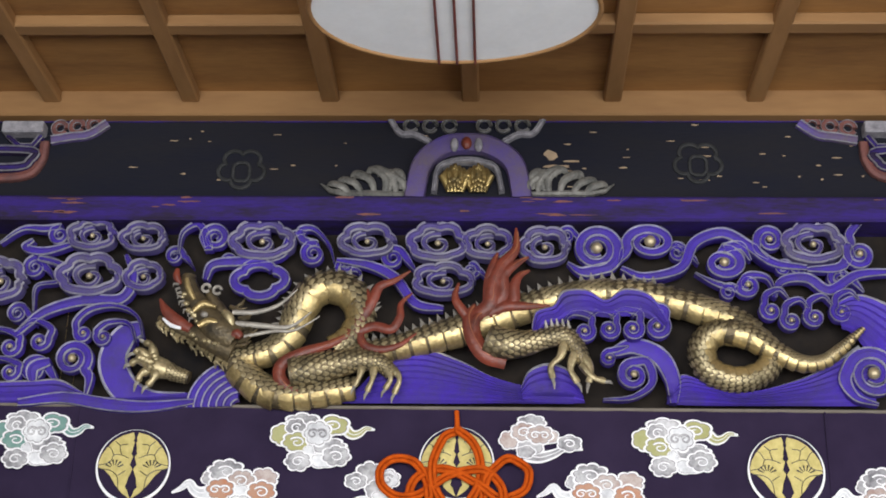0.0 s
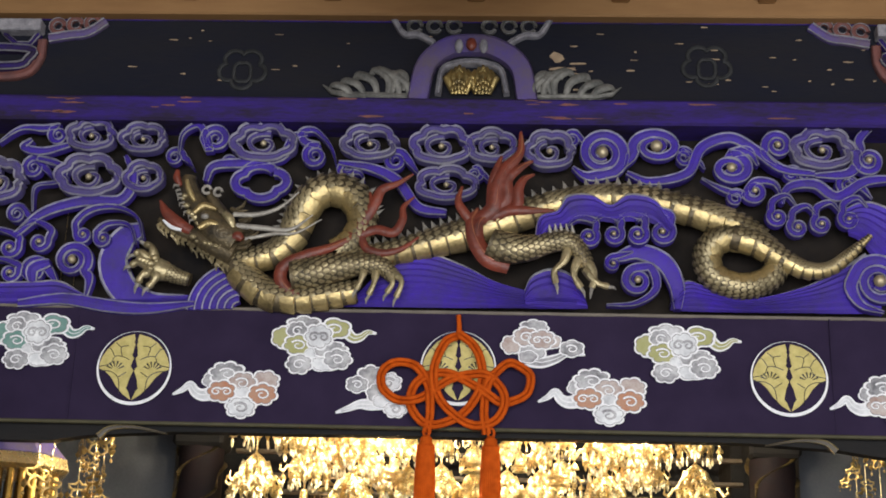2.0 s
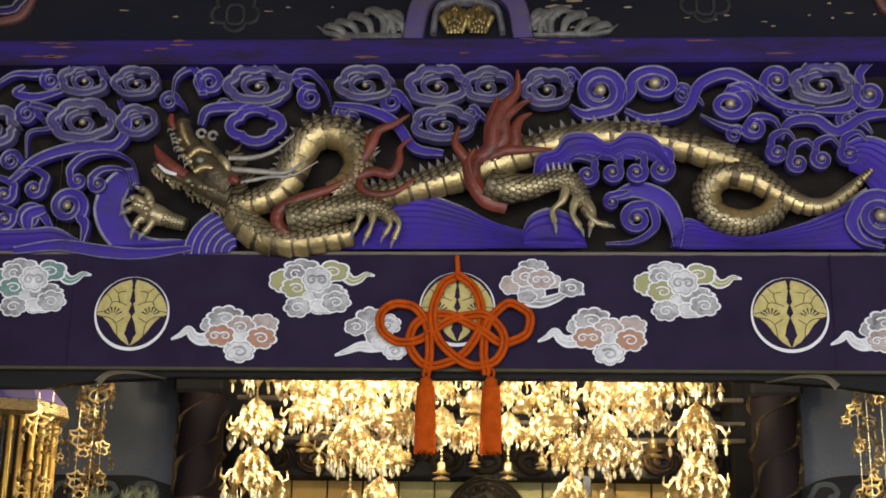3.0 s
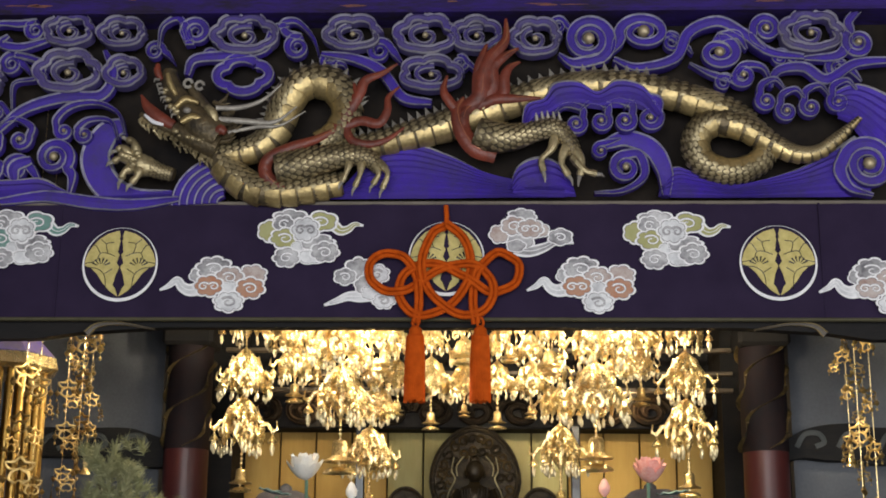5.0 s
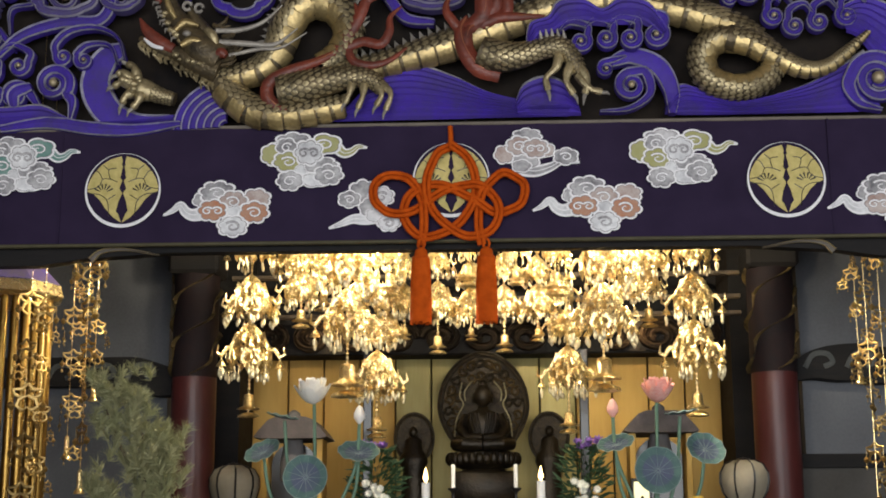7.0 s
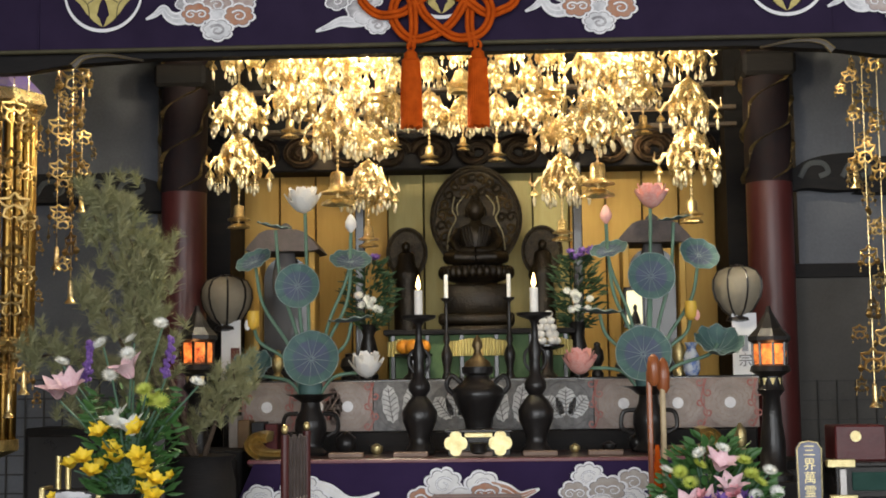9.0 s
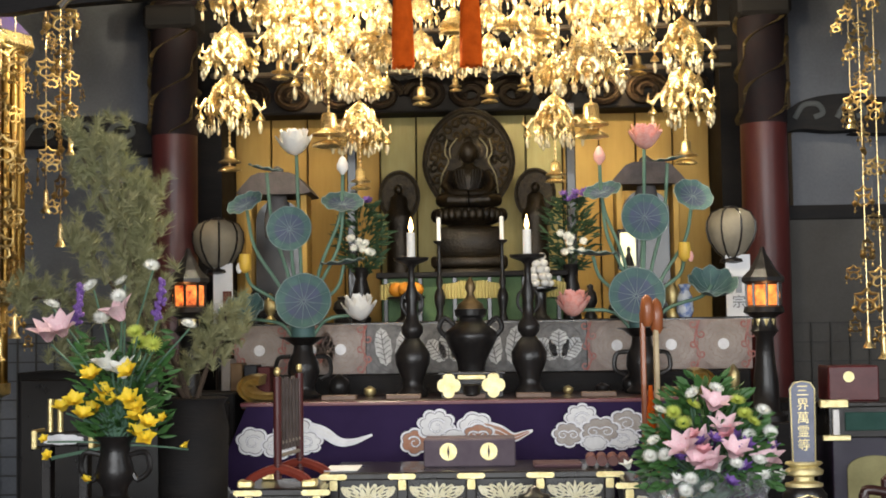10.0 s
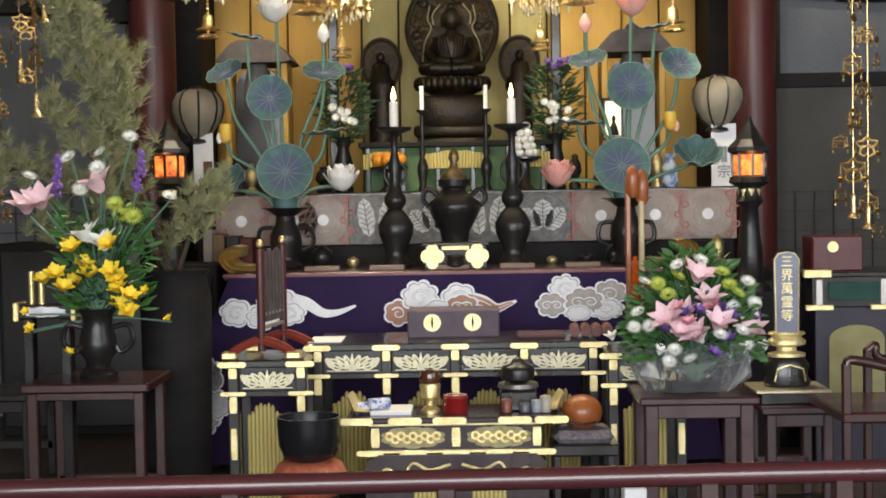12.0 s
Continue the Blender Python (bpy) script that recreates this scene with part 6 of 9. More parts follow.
for i in range(4):
    x = xa + (i + 0.5) * (xb - xa) / 4
    med = part("medallion", Kit().slab(arc(x, mz, 0.128, 0, 350, 35, 0.98), 7.588, 7.594), BROC, brocade, "pale leaf medallion on grey silk")
    part("white_ring", Kit().ribbon(arc(x, mz, 0.120, 0, 360, 36, 0.98), 0.006, 7.588, 0.002), [BROC_DARK, BROC_DARK], med)
    leaf, vein = Kit(), Kit()
    sides = ((0.0, 0.012, 0.075, 0.055, 90), (-0.062, -0.012, 0.068, 0.046, 128), (0.062, -0.012, 0.068, 0.046, 52)) if i % 2 else ((-0.052, 0.01, 0.098, 0.044, 98), (0.052, 0.01, 0.098, 0.044, 82))
    for dx, dz, ln, wd, tilt in sides:
        ca, sa = math.cos(radians(tilt)), math.sin(radians(tilt))
        at = lambda u, v: (x + dx + u * ca - v * sa, mz + dz + u * sa + v * ca)
        rim = []
        for j in range(40):
            e = 2 * math.pi * j / 40
            q = 1 - 0.09 * abs(math.sin(5 * e))
            rim.append(at(ln * q * math.cos(e), wd * q * math.sin(e)))
        leaf.slab(rim, 7.585, 7.589)
        vein.ribbon([at(-ln * 0.9, 0), at(0, 0.002), at(ln * 0.8, 0)], 0.005, 7.585, 0.0015)
        for j in range(6):
            for s in (-1, 1):
                u = ln * (-0.7 + 0.26 * j)
                vein.ribbon([at(u, 0), at(u + ln * 0.16, s * wd * 0.42), at(u + ln * 0.22, s * wd * 0.8)], 0.0038, 7.585, 0.0015)
    part("white_leaf", leaf, BROC_PALE, med)
    vein.slab([(x, mz - 0.035), (x - 0.014, mz - 0.07), (x, mz - 0.105), (x + 0.014, mz - 0.07)], 7.583, 7.586)
    part("dark_line", vein, [BROC_DARK, BROC_DARK], med)
for i, x in enumerate((bx0 + 0.16, bx0 + 0.42, xa - 0.13, xb + 0.15, xb + 0.42, xb + 0.68)):
    med = part("medallion", Kit().slab(arc(x, mz, 0.125, 0, 350, 35, 0.98), 7.589, 7.596), BROC_DISC, brocade, "pale rose petal medallion")
    k = Kit()
    for r in (0.035, 0.06, 0.085, 0.108):
        for j in range(int(r * 190)):
            a = 2 * math.pi * j / int(r * 190)
            k.ribbon([(x + r * math.cos(a) + 0.014 * math.cos(b), mz + r * math.sin(a) + 0.014 * math.sin(b)) for b in (a - 1.4, a - 0.7, a, a + 0.7, a + 1.4)], 0.004, 7.589, 0.002)
    part("petal_line", k, [BROC3, BROC3], med)
    part("core", Kit().slab(arc(x, mz, 0.028, 0, 340, 17), 7.585, 7.59), IVORY, med)

# red vines woven between the medallions
for x in (bx0 + 0.05, bx0 + 0.29, xa - 0.26, xa - 0.01, xb + 0.01, xb + 0.285, xb + 0.55, bx1 - 0.05):
    k = Kit()
    for n in range(5):
        zc, s = z0 + 0.026 + 0.05 * n, 1 if n % 2 else -1
        k.ribbon([(x + s * (0.02 + 0.024 * (1 - 0.06 * q) * math.cos(0.55 * q + 2.4)), zc + 0.024 * (1 - 0.06 * q) * math.sin(0.55 * q + 2.4)) for q in range(13)], 0.0085, 7.588, 0.002)
    k.ribbon(smooth_line([(x - 0.012, z0 + 0.004), (x + 0.014, z0 + 0.07), (x - 0.014, z0 + 0.14), (x + 0.012, z1 - 0.004)], 6), 0.009, 7.588, 0.002)
    part("red_vine", k, [BROC_RED, BROC_RED], brocade, "red woven vine")

# green draped offering table before the statue
zt3 = 1.538
gx0, gx1 = -0.547, 0.417
offer = thing("green_offering_table", "low table with green cloth and pleated gold panels", "table")
GREEN_CLOTH = mat("green_cloth", (0.10, 0.17, 0.07), 0.7, 0.1, (0.06, 0.11, 0.05), 10, 0.1)
part("tabletop", Kit().box(gx0 - 0.03, gx1 + 0.03, 7.98, 8.45, zt3 - 0.03, zt3, 0.005), SOOT, offer)
part("green_front", Kit().box(gx0, gx1, 8.02, 8.1, zt2, zt3 - 0.03, 0.004), GREEN_CLOTH, offer, "muted green cloth front")
for i in range(6):
    x = gx0 + 0.02 + i * (gx1 - gx0 - 0.04) / 5
    part("black_post", Kit().box(x - 0.012, x + 0.012, 8.0, 8.03, zt2, zt3 - 0.03, 0.003), BLACK, offer)


PLEAT = mesh_of("pleat", Kit().lathe([(1.0, 0), (1.0, 0.97), (0.4, 1.0)], seg=8), GOLD_CLOTH)


def pleated_panel(x0, x1, z0, z1, y, owner, name="pleated_panel"):
    """A gold panel of upright pleats with a scalloped top."""
    n = max(5, int((x1 - x0) / 0.016))
    w = (x1 - x0) / n / 2
    low = min(z1 - z0, 0.3)
    panel = part(name, Kit().box(x0, x1, y + w * 0.3, y + w * 0.9, z0, z1 - 0.2 * low, 0.001), GOLD_CLOTH, owner, "pleated gold panel")
    for i in range(n):
        t = (i + 0.5) / n
        top = z1 - 0.2 * low * (2 * abs(t - 0.5)) ** 2 - 0.06 * low * abs(math.sin(3 * math.pi * t))
        shared("pleat", PLEAT, panel, (x0 + (x1 - x0) * t, y, z0), (w * 1.02, w * 1.02, top - z0))


for x0, x1 in ((643, 712), (752, 862), (905, 972)):
    c0, c1 = -0.083 + (x0 - 800) * 0.003, -0.083 + (x1 - 800) * 0.003
    pleated_panel(c0, c1, 1.394, 1.492, 7.97, offer)

# ---- bronze altar set ----
def turned(name, label, category, x, y, z, profile, seg=24, material=BRONZE, group=""):
    t = thing(name, label, category, group)
    part("body", Kit().lathe(profile, x, y, z, seg), material, t, smooth=True)
    return t


# the wax has a faint glow of its own, added to keep candles bright
WAX = mat("glowing_white_wax", (0.85, 0.82, 0.76), 0.5, emit=0.12)
FLAME = mat("candle_flame", (1.0, 0.62, 0.24), 0.5, emit=14.0)


def candlestick(x, y, z, h, candle, lit=True, slim=1.0, grp="altar candlesticks"):
    t = thing("candlestick", "dark bronze candlestick with a lit white candle" if lit else "slim black candlestick with a white candle", "candlestick", grp)
    prof = [(0.075, 0), (0.078, 0.02), (0.055, 0.05), (0.052, 0.09), (0.085, 0.17), (0.09, 0.22), (0.06, 0.27), (0.035, 0.30), (0.055, 0.33), (0.055, 0.36), (0.028, 0.40), (0.026, 0.47), (0.034, 0.52), (0.018, 0.58), (0.016, 0.66), (0.03, 0.68), (0.085, 0.70), (0.09, 0.715), (0.02, 0.715)]
    f = h / 0.715
    part("stem", Kit().lathe([(max(r * f * slim * 1.02, 0.008), q * f) for r, q in prof], x, y, z, 22), BRONZE, t, smooth=True)
    if slim > 0.8:
        for s in (-1, 1):
            part("handle", Kit().tube(smooth_line([(x + s * 0.026 * f, y, z + 0.42 * f), (x + s * 0.052 * f, y, z + 0.46 * f), (x + s * 0.05 * f, y, z + 0.51 * f), (x + s * 0.024 * f, y, z + 0.54 * f)], 5), 0.008 * f, 7), BRONZE, t, smooth=True)
    r = 0.020 if slim > 0.8 else 0.011
    part("candle", Kit().lathe([(r, 0), (r, candle * 0.97), (r * 0.5, candle)], x, y, z + h, 14), WAX, t, "white wax candle with a faint added glow", smooth=True)
    if lit:
        part("flame", Kit().lathe([(0.003, 0), (0.012, 0.016), (0.010, 0.034), (0.001, 0.07)], x, y, z + h + candle, 10), FLAME, t, "small bright flame", smooth=True).visible_shadow = False
    return t


for x, zc in ((-0.342, 1.575), (0.211, 1.581)):
    candlestick(x, 7.2, zt1, zc - zt1, 0.123)
for x, zc in ((-0.235, 1.698), (0.097, 1.698)):
    candlestick(x, 7.9, zt2, zc - zt2, 0.125, False, 0.55, "inner candlesticks")

bux, buy = -0.064, 7.3
s = 0.003
burner = thing("incense_burner", "large dark bronze incense burner with a brass finial", "burner")
part("bowl", Kit().lathe([(r * s, h * s) for r, h in ((27, 0), (28, 7), (22, 14), (20, 34), (24, 56), (36, 78), (42, 92), (41, 102), (28, 112), (20, 118), (19, 124), (25, 128), (26, 138), (11, 140))], bux, buy, zt1, 30), BRONZE, burner, smooth=True)
part("lid", Kit().lathe([(22 * s, 138 * s), (20 * s, 146 * s), (9 * s, 154 * s), (5 * s, 164 * s), (9 * s, 172 * s), (7 * s, 180 * s), (1 * s, 190 * s)], bux, buy, zt1, 20), mat("tarnished_brass", (0.28, 0.2, 0.1), 0.4, 0.8, (0.1, 0.07, 0.04), 20, 0.2), burner, "tarnished brass lid with a finial", smooth=True)
for sgn in (-1, 1):
    part("handle", Kit().tube(smooth_line([(bux + sgn * 26 * s, buy, zt1 + 112 * s), (bux + sgn * 42 * s, buy, zt1 + 124 * s), (bux + sgn * 50 * s, buy, zt1 + 108 * s), (bux + sgn * 38 * s, buy, zt1 + 92 * s)], 5), 4 * s, 7), BRONZE, burner, smooth=True)

stand = thing("incense_stand", "small gilt incense stand with a tiny black burner", "stand")
kx0, kx1, kz0, kz1 = -0.215, 0.095, zt1, 1.035
BRIGHT = mat("bright_gold_paint", (0.86, 0.75, 0.42), 0.34, 0.6, (0.58, 0.46, 0.2), 24, 0.3)
part("top", Kit().box(kx0, kx1, 7.0, 7.16, kz1 - 0.012, kz1, 0.003), BRONZE, stand)
part("back_panel", Kit().box(kx0 + 0.01, kx1 - 0.01, 7.1, 7.15, kz0, kz1 - 0.012, 0.003), BRONZE, stand)
for a, b in ((0.01, 0.09), (0.215, 0.295)):
    part("gilt_panel", Kit().slab(lobed(kx0 + (a + b) / 2, (kz0 + kz1) / 2, 0.048, 0.052, 4, 0.2, 0.78, 40)[:-1], 7.0, 7.02), BRIGHT, stand)
part("gilt_bar", Kit().box(kx0 + 0.09, kx1 - 0.09, 7.0, 7.02, kz1 - 0.035, kz1 - 0.013, 0.003), BRIGHT, stand)
part("tiny_burner", Kit().lathe([(0.02, 0.012), (0.038, 0.02), (0.04, 0.05), (0.046, 0.062), (0.03, 0.066)], (kx0 + kx1) / 2, 6.99, kz0, 18), BRONZE, stand, smooth=True)

# ---- lotus bouquets of painted metal ----
LEAF_G = mat("verdigris_leaf", (0.085, 0.17, 0.145), 0.6, 0.1, (0.055, 0.10, 0.11), 3, 0.25)
LEAF_P = mat("violet_leaf_heart", (0.075, 0.075, 0.16), 0.6, 0.1, (0.065, 0.11, 0.125), 2.2, 0.25)
VEIN = mat("pale_vein", (0.30, 0.38, 0.36), 0.6)
STEM = mat("green_stem", (0.12, 0.22, 0.15), 0.55, 0.1)
PINK = mat("pink_petal", (0.75, 0.30, 0.26), 0.6, 0, (0.80, 0.48, 0.42), 10, 0.1)
WHITE_P = mat("white_petal", (0.82, 0.80, 0.76), 0.6, 0, (0.72, 0.70, 0.66), 14, 0.1)
YELLOW = mat("yellow_bud", (0.72, 0.48, 0.06), 0.5, 0, (0.6, 0.35, 0.05), 10, 0.1)


def lotus_leaf_kit(cup=0.18, rim=0.05):
    k = Kit()
    n, rings = 40, 6
    verts = [(0, 0, -cup)]
    for j in range(1, rings + 1):
        r = j / rings
        for i in range(n):
            a = 2 * math.pi * i / n
            verts.append((r * (1 + rim * 0.6 * math.sin(9 * a) * r * r) * math.cos(a), r * (1 + rim * 0.6 * math.sin(9 * a) * r * r) * math.sin(a), cup * (r * r - 1) + rim * math.sin(9 * a) * r ** 3))
    for j in range(rings):
        k.slot = 1 if j < 4 else 0
        if j == 0:
            k.add(verts[:1] + verts[1:n + 1], [(0, 1 + i, 1 + (i + 1) % n) for i in range(n)])
        else:
            k.add(verts[1 + (j - 1) * n:1 + (j + 1) * n], [(i, (i + 1) % n, n + (i + 1) % n, n + i) for i in range(n)])
    k.slot = 2
    for i in range(13):
        a = 2 * math.pi * i / 13
        k.tube([(0.05 * math.cos(a), 0.05 * math.sin(a), -cup + 0.02), (0.5 * math.cos(a), 0.5 * math.sin(a), -0.75 * cup + 0.025), (0.95 * math.cos(a), 0.95 * math.sin(a), -0.08 * cup + 0.02)], [0.012, 0.007, 0.003], 4)
    k.tube([(math.cos(a) * 1.0, math.sin(a) * 1.0, rim * math.sin(9 * a)) for a in [2 * math.pi * i / 40 for i in range(41)]], 0.016, 4, up=(0, 0, 1))
    return k


LOTUS_LEAF = mesh_of("lotus_leaf", lotus_leaf_kit(), [LEAF_G, LEAF_P, VEIN])
CUP_LEAF = mesh_of("cupped_leaf", lotus_leaf_kit(0.6, 0.1), [LEAF_G, LEAF_G, VEIN])


def petal_kit(rings, tip=0.25, blunt=False):
    """A flower of cupped petals: rings of (count, length, width, lift in degrees, phase)."""
    k = Kit()
    for n, ln, wd, lift, ph in rings:
        for i in range(n):
            a = 2 * math.pi * (i + ph) / n
            c, s = math.cos(a), math.sin(a)
            rows = []
            for j in range(6):
                t = j / 5
                w = (wd * math.sin(math.pi * (0.10 + 0.80 * t ** 1.3)) ** 0.7 if blunt else wd * math.sin(math.pi * (0.12 + 0.86 * t) ** 0.9)) * 0.5 + 0.004
                ang = radians(lift) * (0.35 + 0.65 * (1 - t)) + radians(tip * 100) * t * 0.3
                r, z = ln * t * math.cos(radians(lift) * (1 - 0.3 * t)) + 0.04 * ln, ln * t * math.sin(radians(lift) * (1 - 0.15 * t)) + ln * tip * t * t
                if blunt:
                    r, z = ln * math.cos(radians(lift)) * t ** 0.7 + 0.02, ln * math.sin(radians(lift)) * t ** 1.35
                for e in (-1, -0.5, 0, 0.5, 1):
                    x, y = r - 0.2 * abs(e) * w, w * e
                    rows.append((x * c - y * s, x * s + y * c, z + abs(e) ** 2 * w * 0.3))
            k.add(rows, [(j * 5 + e, j * 5 + e + 1, (j + 1) * 5 + e + 1, (j + 1) * 5 + e) for j in range(5) for e in range(4)])
    return k


LOTUS_RINGS = ((6, 1.0, 0.54, 46, 0), (6, 1.08, 0.54, 60, 0.5), (5, 0.98, 0.48, 75, 0.2))
LOTUS = {"white": mesh_of("lotus_petals", petal_kit(LOTUS_RINGS, 0.2, True), WHITE_P), "pink": mesh_of("lotus_petals", petal_kit(LOTUS_RINGS, 0.2, True), PINK)}


def place_on(name, mesh, owner, x, y, z, size, tilt=0.0, spin=0.0, roll=0.0, squash=1.0):
    ob = new(name, mesh)
    ob.parent = owner
    ob.matrix_basis = Matrix.Translation((x, y, z)) @ Euler((radians(tilt), radians(roll), 0)).to_matrix().to_4x4() @ Matrix.Rotation(spin, 4, "Z") @ Matrix.Diagonal((size, size, size * squash, 1))
    return ob


def vase_profile(q, h):
    return [(r * q, z * h) for r, z in ((0.55, 0), (0.62, 0.05), (0.45, 0.12), (0.42, 0.2), (0.62, 0.42), (0.6, 0.58), (0.4, 0.74), (0.36, 0.86), (0.7, 0.96), (1.0, 1.0), (0.95, 1.0), (0.3, 0.93))]


def lotus_bouquet(cx, y, leaves, blooms, label, vtop):
    """leaves: (x, z, radius, tilt, roll, cupped); blooms: (x, z, radius, colour)."""
    t = thing("lotus_bouquet", label, "flowers", "metal lotus bouquets")
    s = 0.003
    vase = part("vase", Kit().lathe(vase_profile(0.125, vtop - zt1), cx, y, zt1, 26), BRONZE, t, "dark bronze flared vase", smooth=True)
    for q in (-1, 1):
        part("handle", Kit().tube(smooth_line([(cx + q * 0.06, y, zt1 + 0.2), (cx + q * 0.12, y, zt1 + 0.19), (cx + q * 0.13, y, zt1 + 0.12), (cx + q * 0.08, y, zt1 + 0.09)], 5), 0.011, 7), BRONZE, vase, smooth=True)
    part("stem_collar", Kit().lathe([(0.055, -0.02), (0.06, 0.03), (0.045, 0.1)], cx, y, vtop, 16), LEAF_G, t, smooth=True)
    for x, z, r, tilt, roll, cupped in leaves:
        place_on("lotus_leaf", CUP_LEAF if cupped else LOTUS_LEAF, t, x, y - 0.05, z, r, tilt, random.uniform(0, 6), roll)
        part("stem", Kit().tube(smooth_line([(cx + (x - cx) * 0.12, y, vtop - 0.03), (cx + (x - cx) * 0.35, y - 0.01, vtop + (z - vtop) * 0.3 + 0.02), (cx + (x - cx) * 0.85, y + 0.005, vtop + (z - vtop) * 0.66), (x, y + 0.0, z - 0.02)], 5), 0.0085, 6), STEM, t, smooth=True)
    for x, z, r, colour in blooms:
        if colour == "bud":
            part("lotus_bud", Kit().lathe([(0.008, -r), (r * 0.6, -r * 0.6), (r * 0.62, r * 0.3), (r * 0.55, r * 0.9), (r * 0.3, r * 0.85)], x, y - 0.04, z, 12), YELLOW, t, "yellow seed pod with fallen petal", smooth=True)
            part("fallen_petal", Kit().ball(x - (1 if x > cx else -1) * -r * 0.55, y - 0.05, z - r * 0.5, r * 0.3, r * 0.15, r * 0.55), PINK if cx > 0 else WHITE_P, t, smooth=True)
        elif colour.startswith("closed"):
            part("lotus_bud", Kit().lathe([(0.006, -r), (r * 0.6, -r * 0.4), (r * 0.62, 0.1 * r), (r * 0.3, r * 0.8), (0.003, r)], x, y - 0.04, z, 12), PINK if "pink" in colour else WHITE_P, t, smooth=True)
        else:
            ob = place_on("lotus_flower", LOTUS[colour], t, x, y - 0.07, z - r * 0.75, r * 1.35, 14, 0.3)
            part("seed_head", Kit().lathe([(0.1, 0.1), (0.3, 0.45), (0.3, 0.5), (0.05, 0.5)], 0, 0, 0, 12), YELLOW, ob)
        part("stem", Kit().tube(smooth_line([(cx + (x - cx) * 0.1, y, vtop - 0.03), (cx + (x - cx) * 0.4, y, vtop + (z - vtop) * 0.35 + 0.03), (cx + (x - cx) * 0.9, y, vtop + (z - vtop) * 0.7), (x, y - 0.03, z - r * 0.5)], 5), 0.0085, 6), STEM, t, smooth=True)
    return t


random.seed(21)
V1, V2 = 1.206, 1.226
lotus_bouquet(-0.869, 7.25,
    ((-0.926, 1.727, 0.107, 84, 4, False), (-0.861, 1.38, 0.133, 78, -3, False), (-1.139, 1.856, 0.091, 35, -22, False), (-0.667, 1.852, 0.101, 32, 6, False), (-0.67, 1.568, 0.107, 4, -6, False), (-1.159, 1.345, 0.112, 40, -14, True), (-1.039, 2.023, 0.08, 6, 12, False)),
    ((-0.89, 2.147, 0.096, "white"), (-1.141, 1.564, 0.048, "bud"), (-0.666, 2.026, 0.045, "closed white"), (-0.589, 1.349, 0.091, "white")),
    "verdigris metal lotus bouquet with white blossoms in a bronze vase", V1)
lotus_bouquet(0.749, 7.25,
    ((0.774, 1.75, 0.112, 84, 0, False), (0.727, 1.381, 0.133, 78, 4, False), (1.005, 1.853, 0.096, 52, 20, False), (0.573, 1.883, 0.091, 28, -14, False), (0.526, 1.591, 0.112, 4, 4, False), (1.087, 1.443, 0.117, 36, 4, True), (0.891, 2.029, 0.08, 6, -8, False)),
    ((0.779, 2.139, 0.091, "pink"), (0.957, 1.583, 0.048, "bud"), (0.564, 2.049, 0.045, "closed pink"), (0.422, 1.352, 0.091, "pink")),
    "verdigris metal lotus bouquet with pink blossoms in a bronze vase", V2)

# ---- shrines, lanterns and small altar things ----
ROOFED = mat("grey_brown_roof", (0.10, 0.08, 0.075), 0.6, 0, (0.05, 0.04, 0.04), 12, 0.2)
for cx, cz in ((-1.145, 2.001), (0.901, 2.02)):
    t = thing("small_shrine", "small lacquered shrine with a curved dark roof", "shrine", "side shrines")
    r = 0.206
    part("roof", Kit().slab([(cx + r * a, cz + r * b) for a, b in ((-1, -0.04), (-0.86, 0.14), (-0.6, 0.42), (-0.4, 0.5), (0.4, 0.5), (0.6, 0.42), (0.86, 0.14), (1, -0.04), (0.8, -0.08), (-0.8, -0.08))], 8.12, 8.5), ROOFED, t, "curved dark roof")
    part("arch", Kit().slab([(cx + r * 0.62 * math.cos(a), cz - r * 0.75 + r * 0.6 * math.sin(a)) for a in [math.pi * i / 16 for i in range(17)]] + [(cx - r * 0.62, zt2), (cx + r * 0.62, zt2)], 8.3, 8.36), BLACK, t, "black arched recess")
    for q in (-1, 1):
        part("post", Kit().box(cx + q * r * 0.75 - 0.018, cx + q * r * 0.75 + 0.018, 8.2, 8.4, zt2, cz - r * 0.06, 0.004), GOLD_BOARD, t, "gilt post")
    part("figure", Kit().lathe([(0.07, 0), (0.075, 0.1), (0.05, 0.24), (0.02, 0.28), (0.04, 0.32), (0.035, 0.38), (0.01, 0.4)], cx, 8.26, cz - r * 1.2, 14, 0.7), mat("grey_stone_form", (0.14, 0.13, 0.13), 0.6), t, "plain grey carved form", smooth=True)

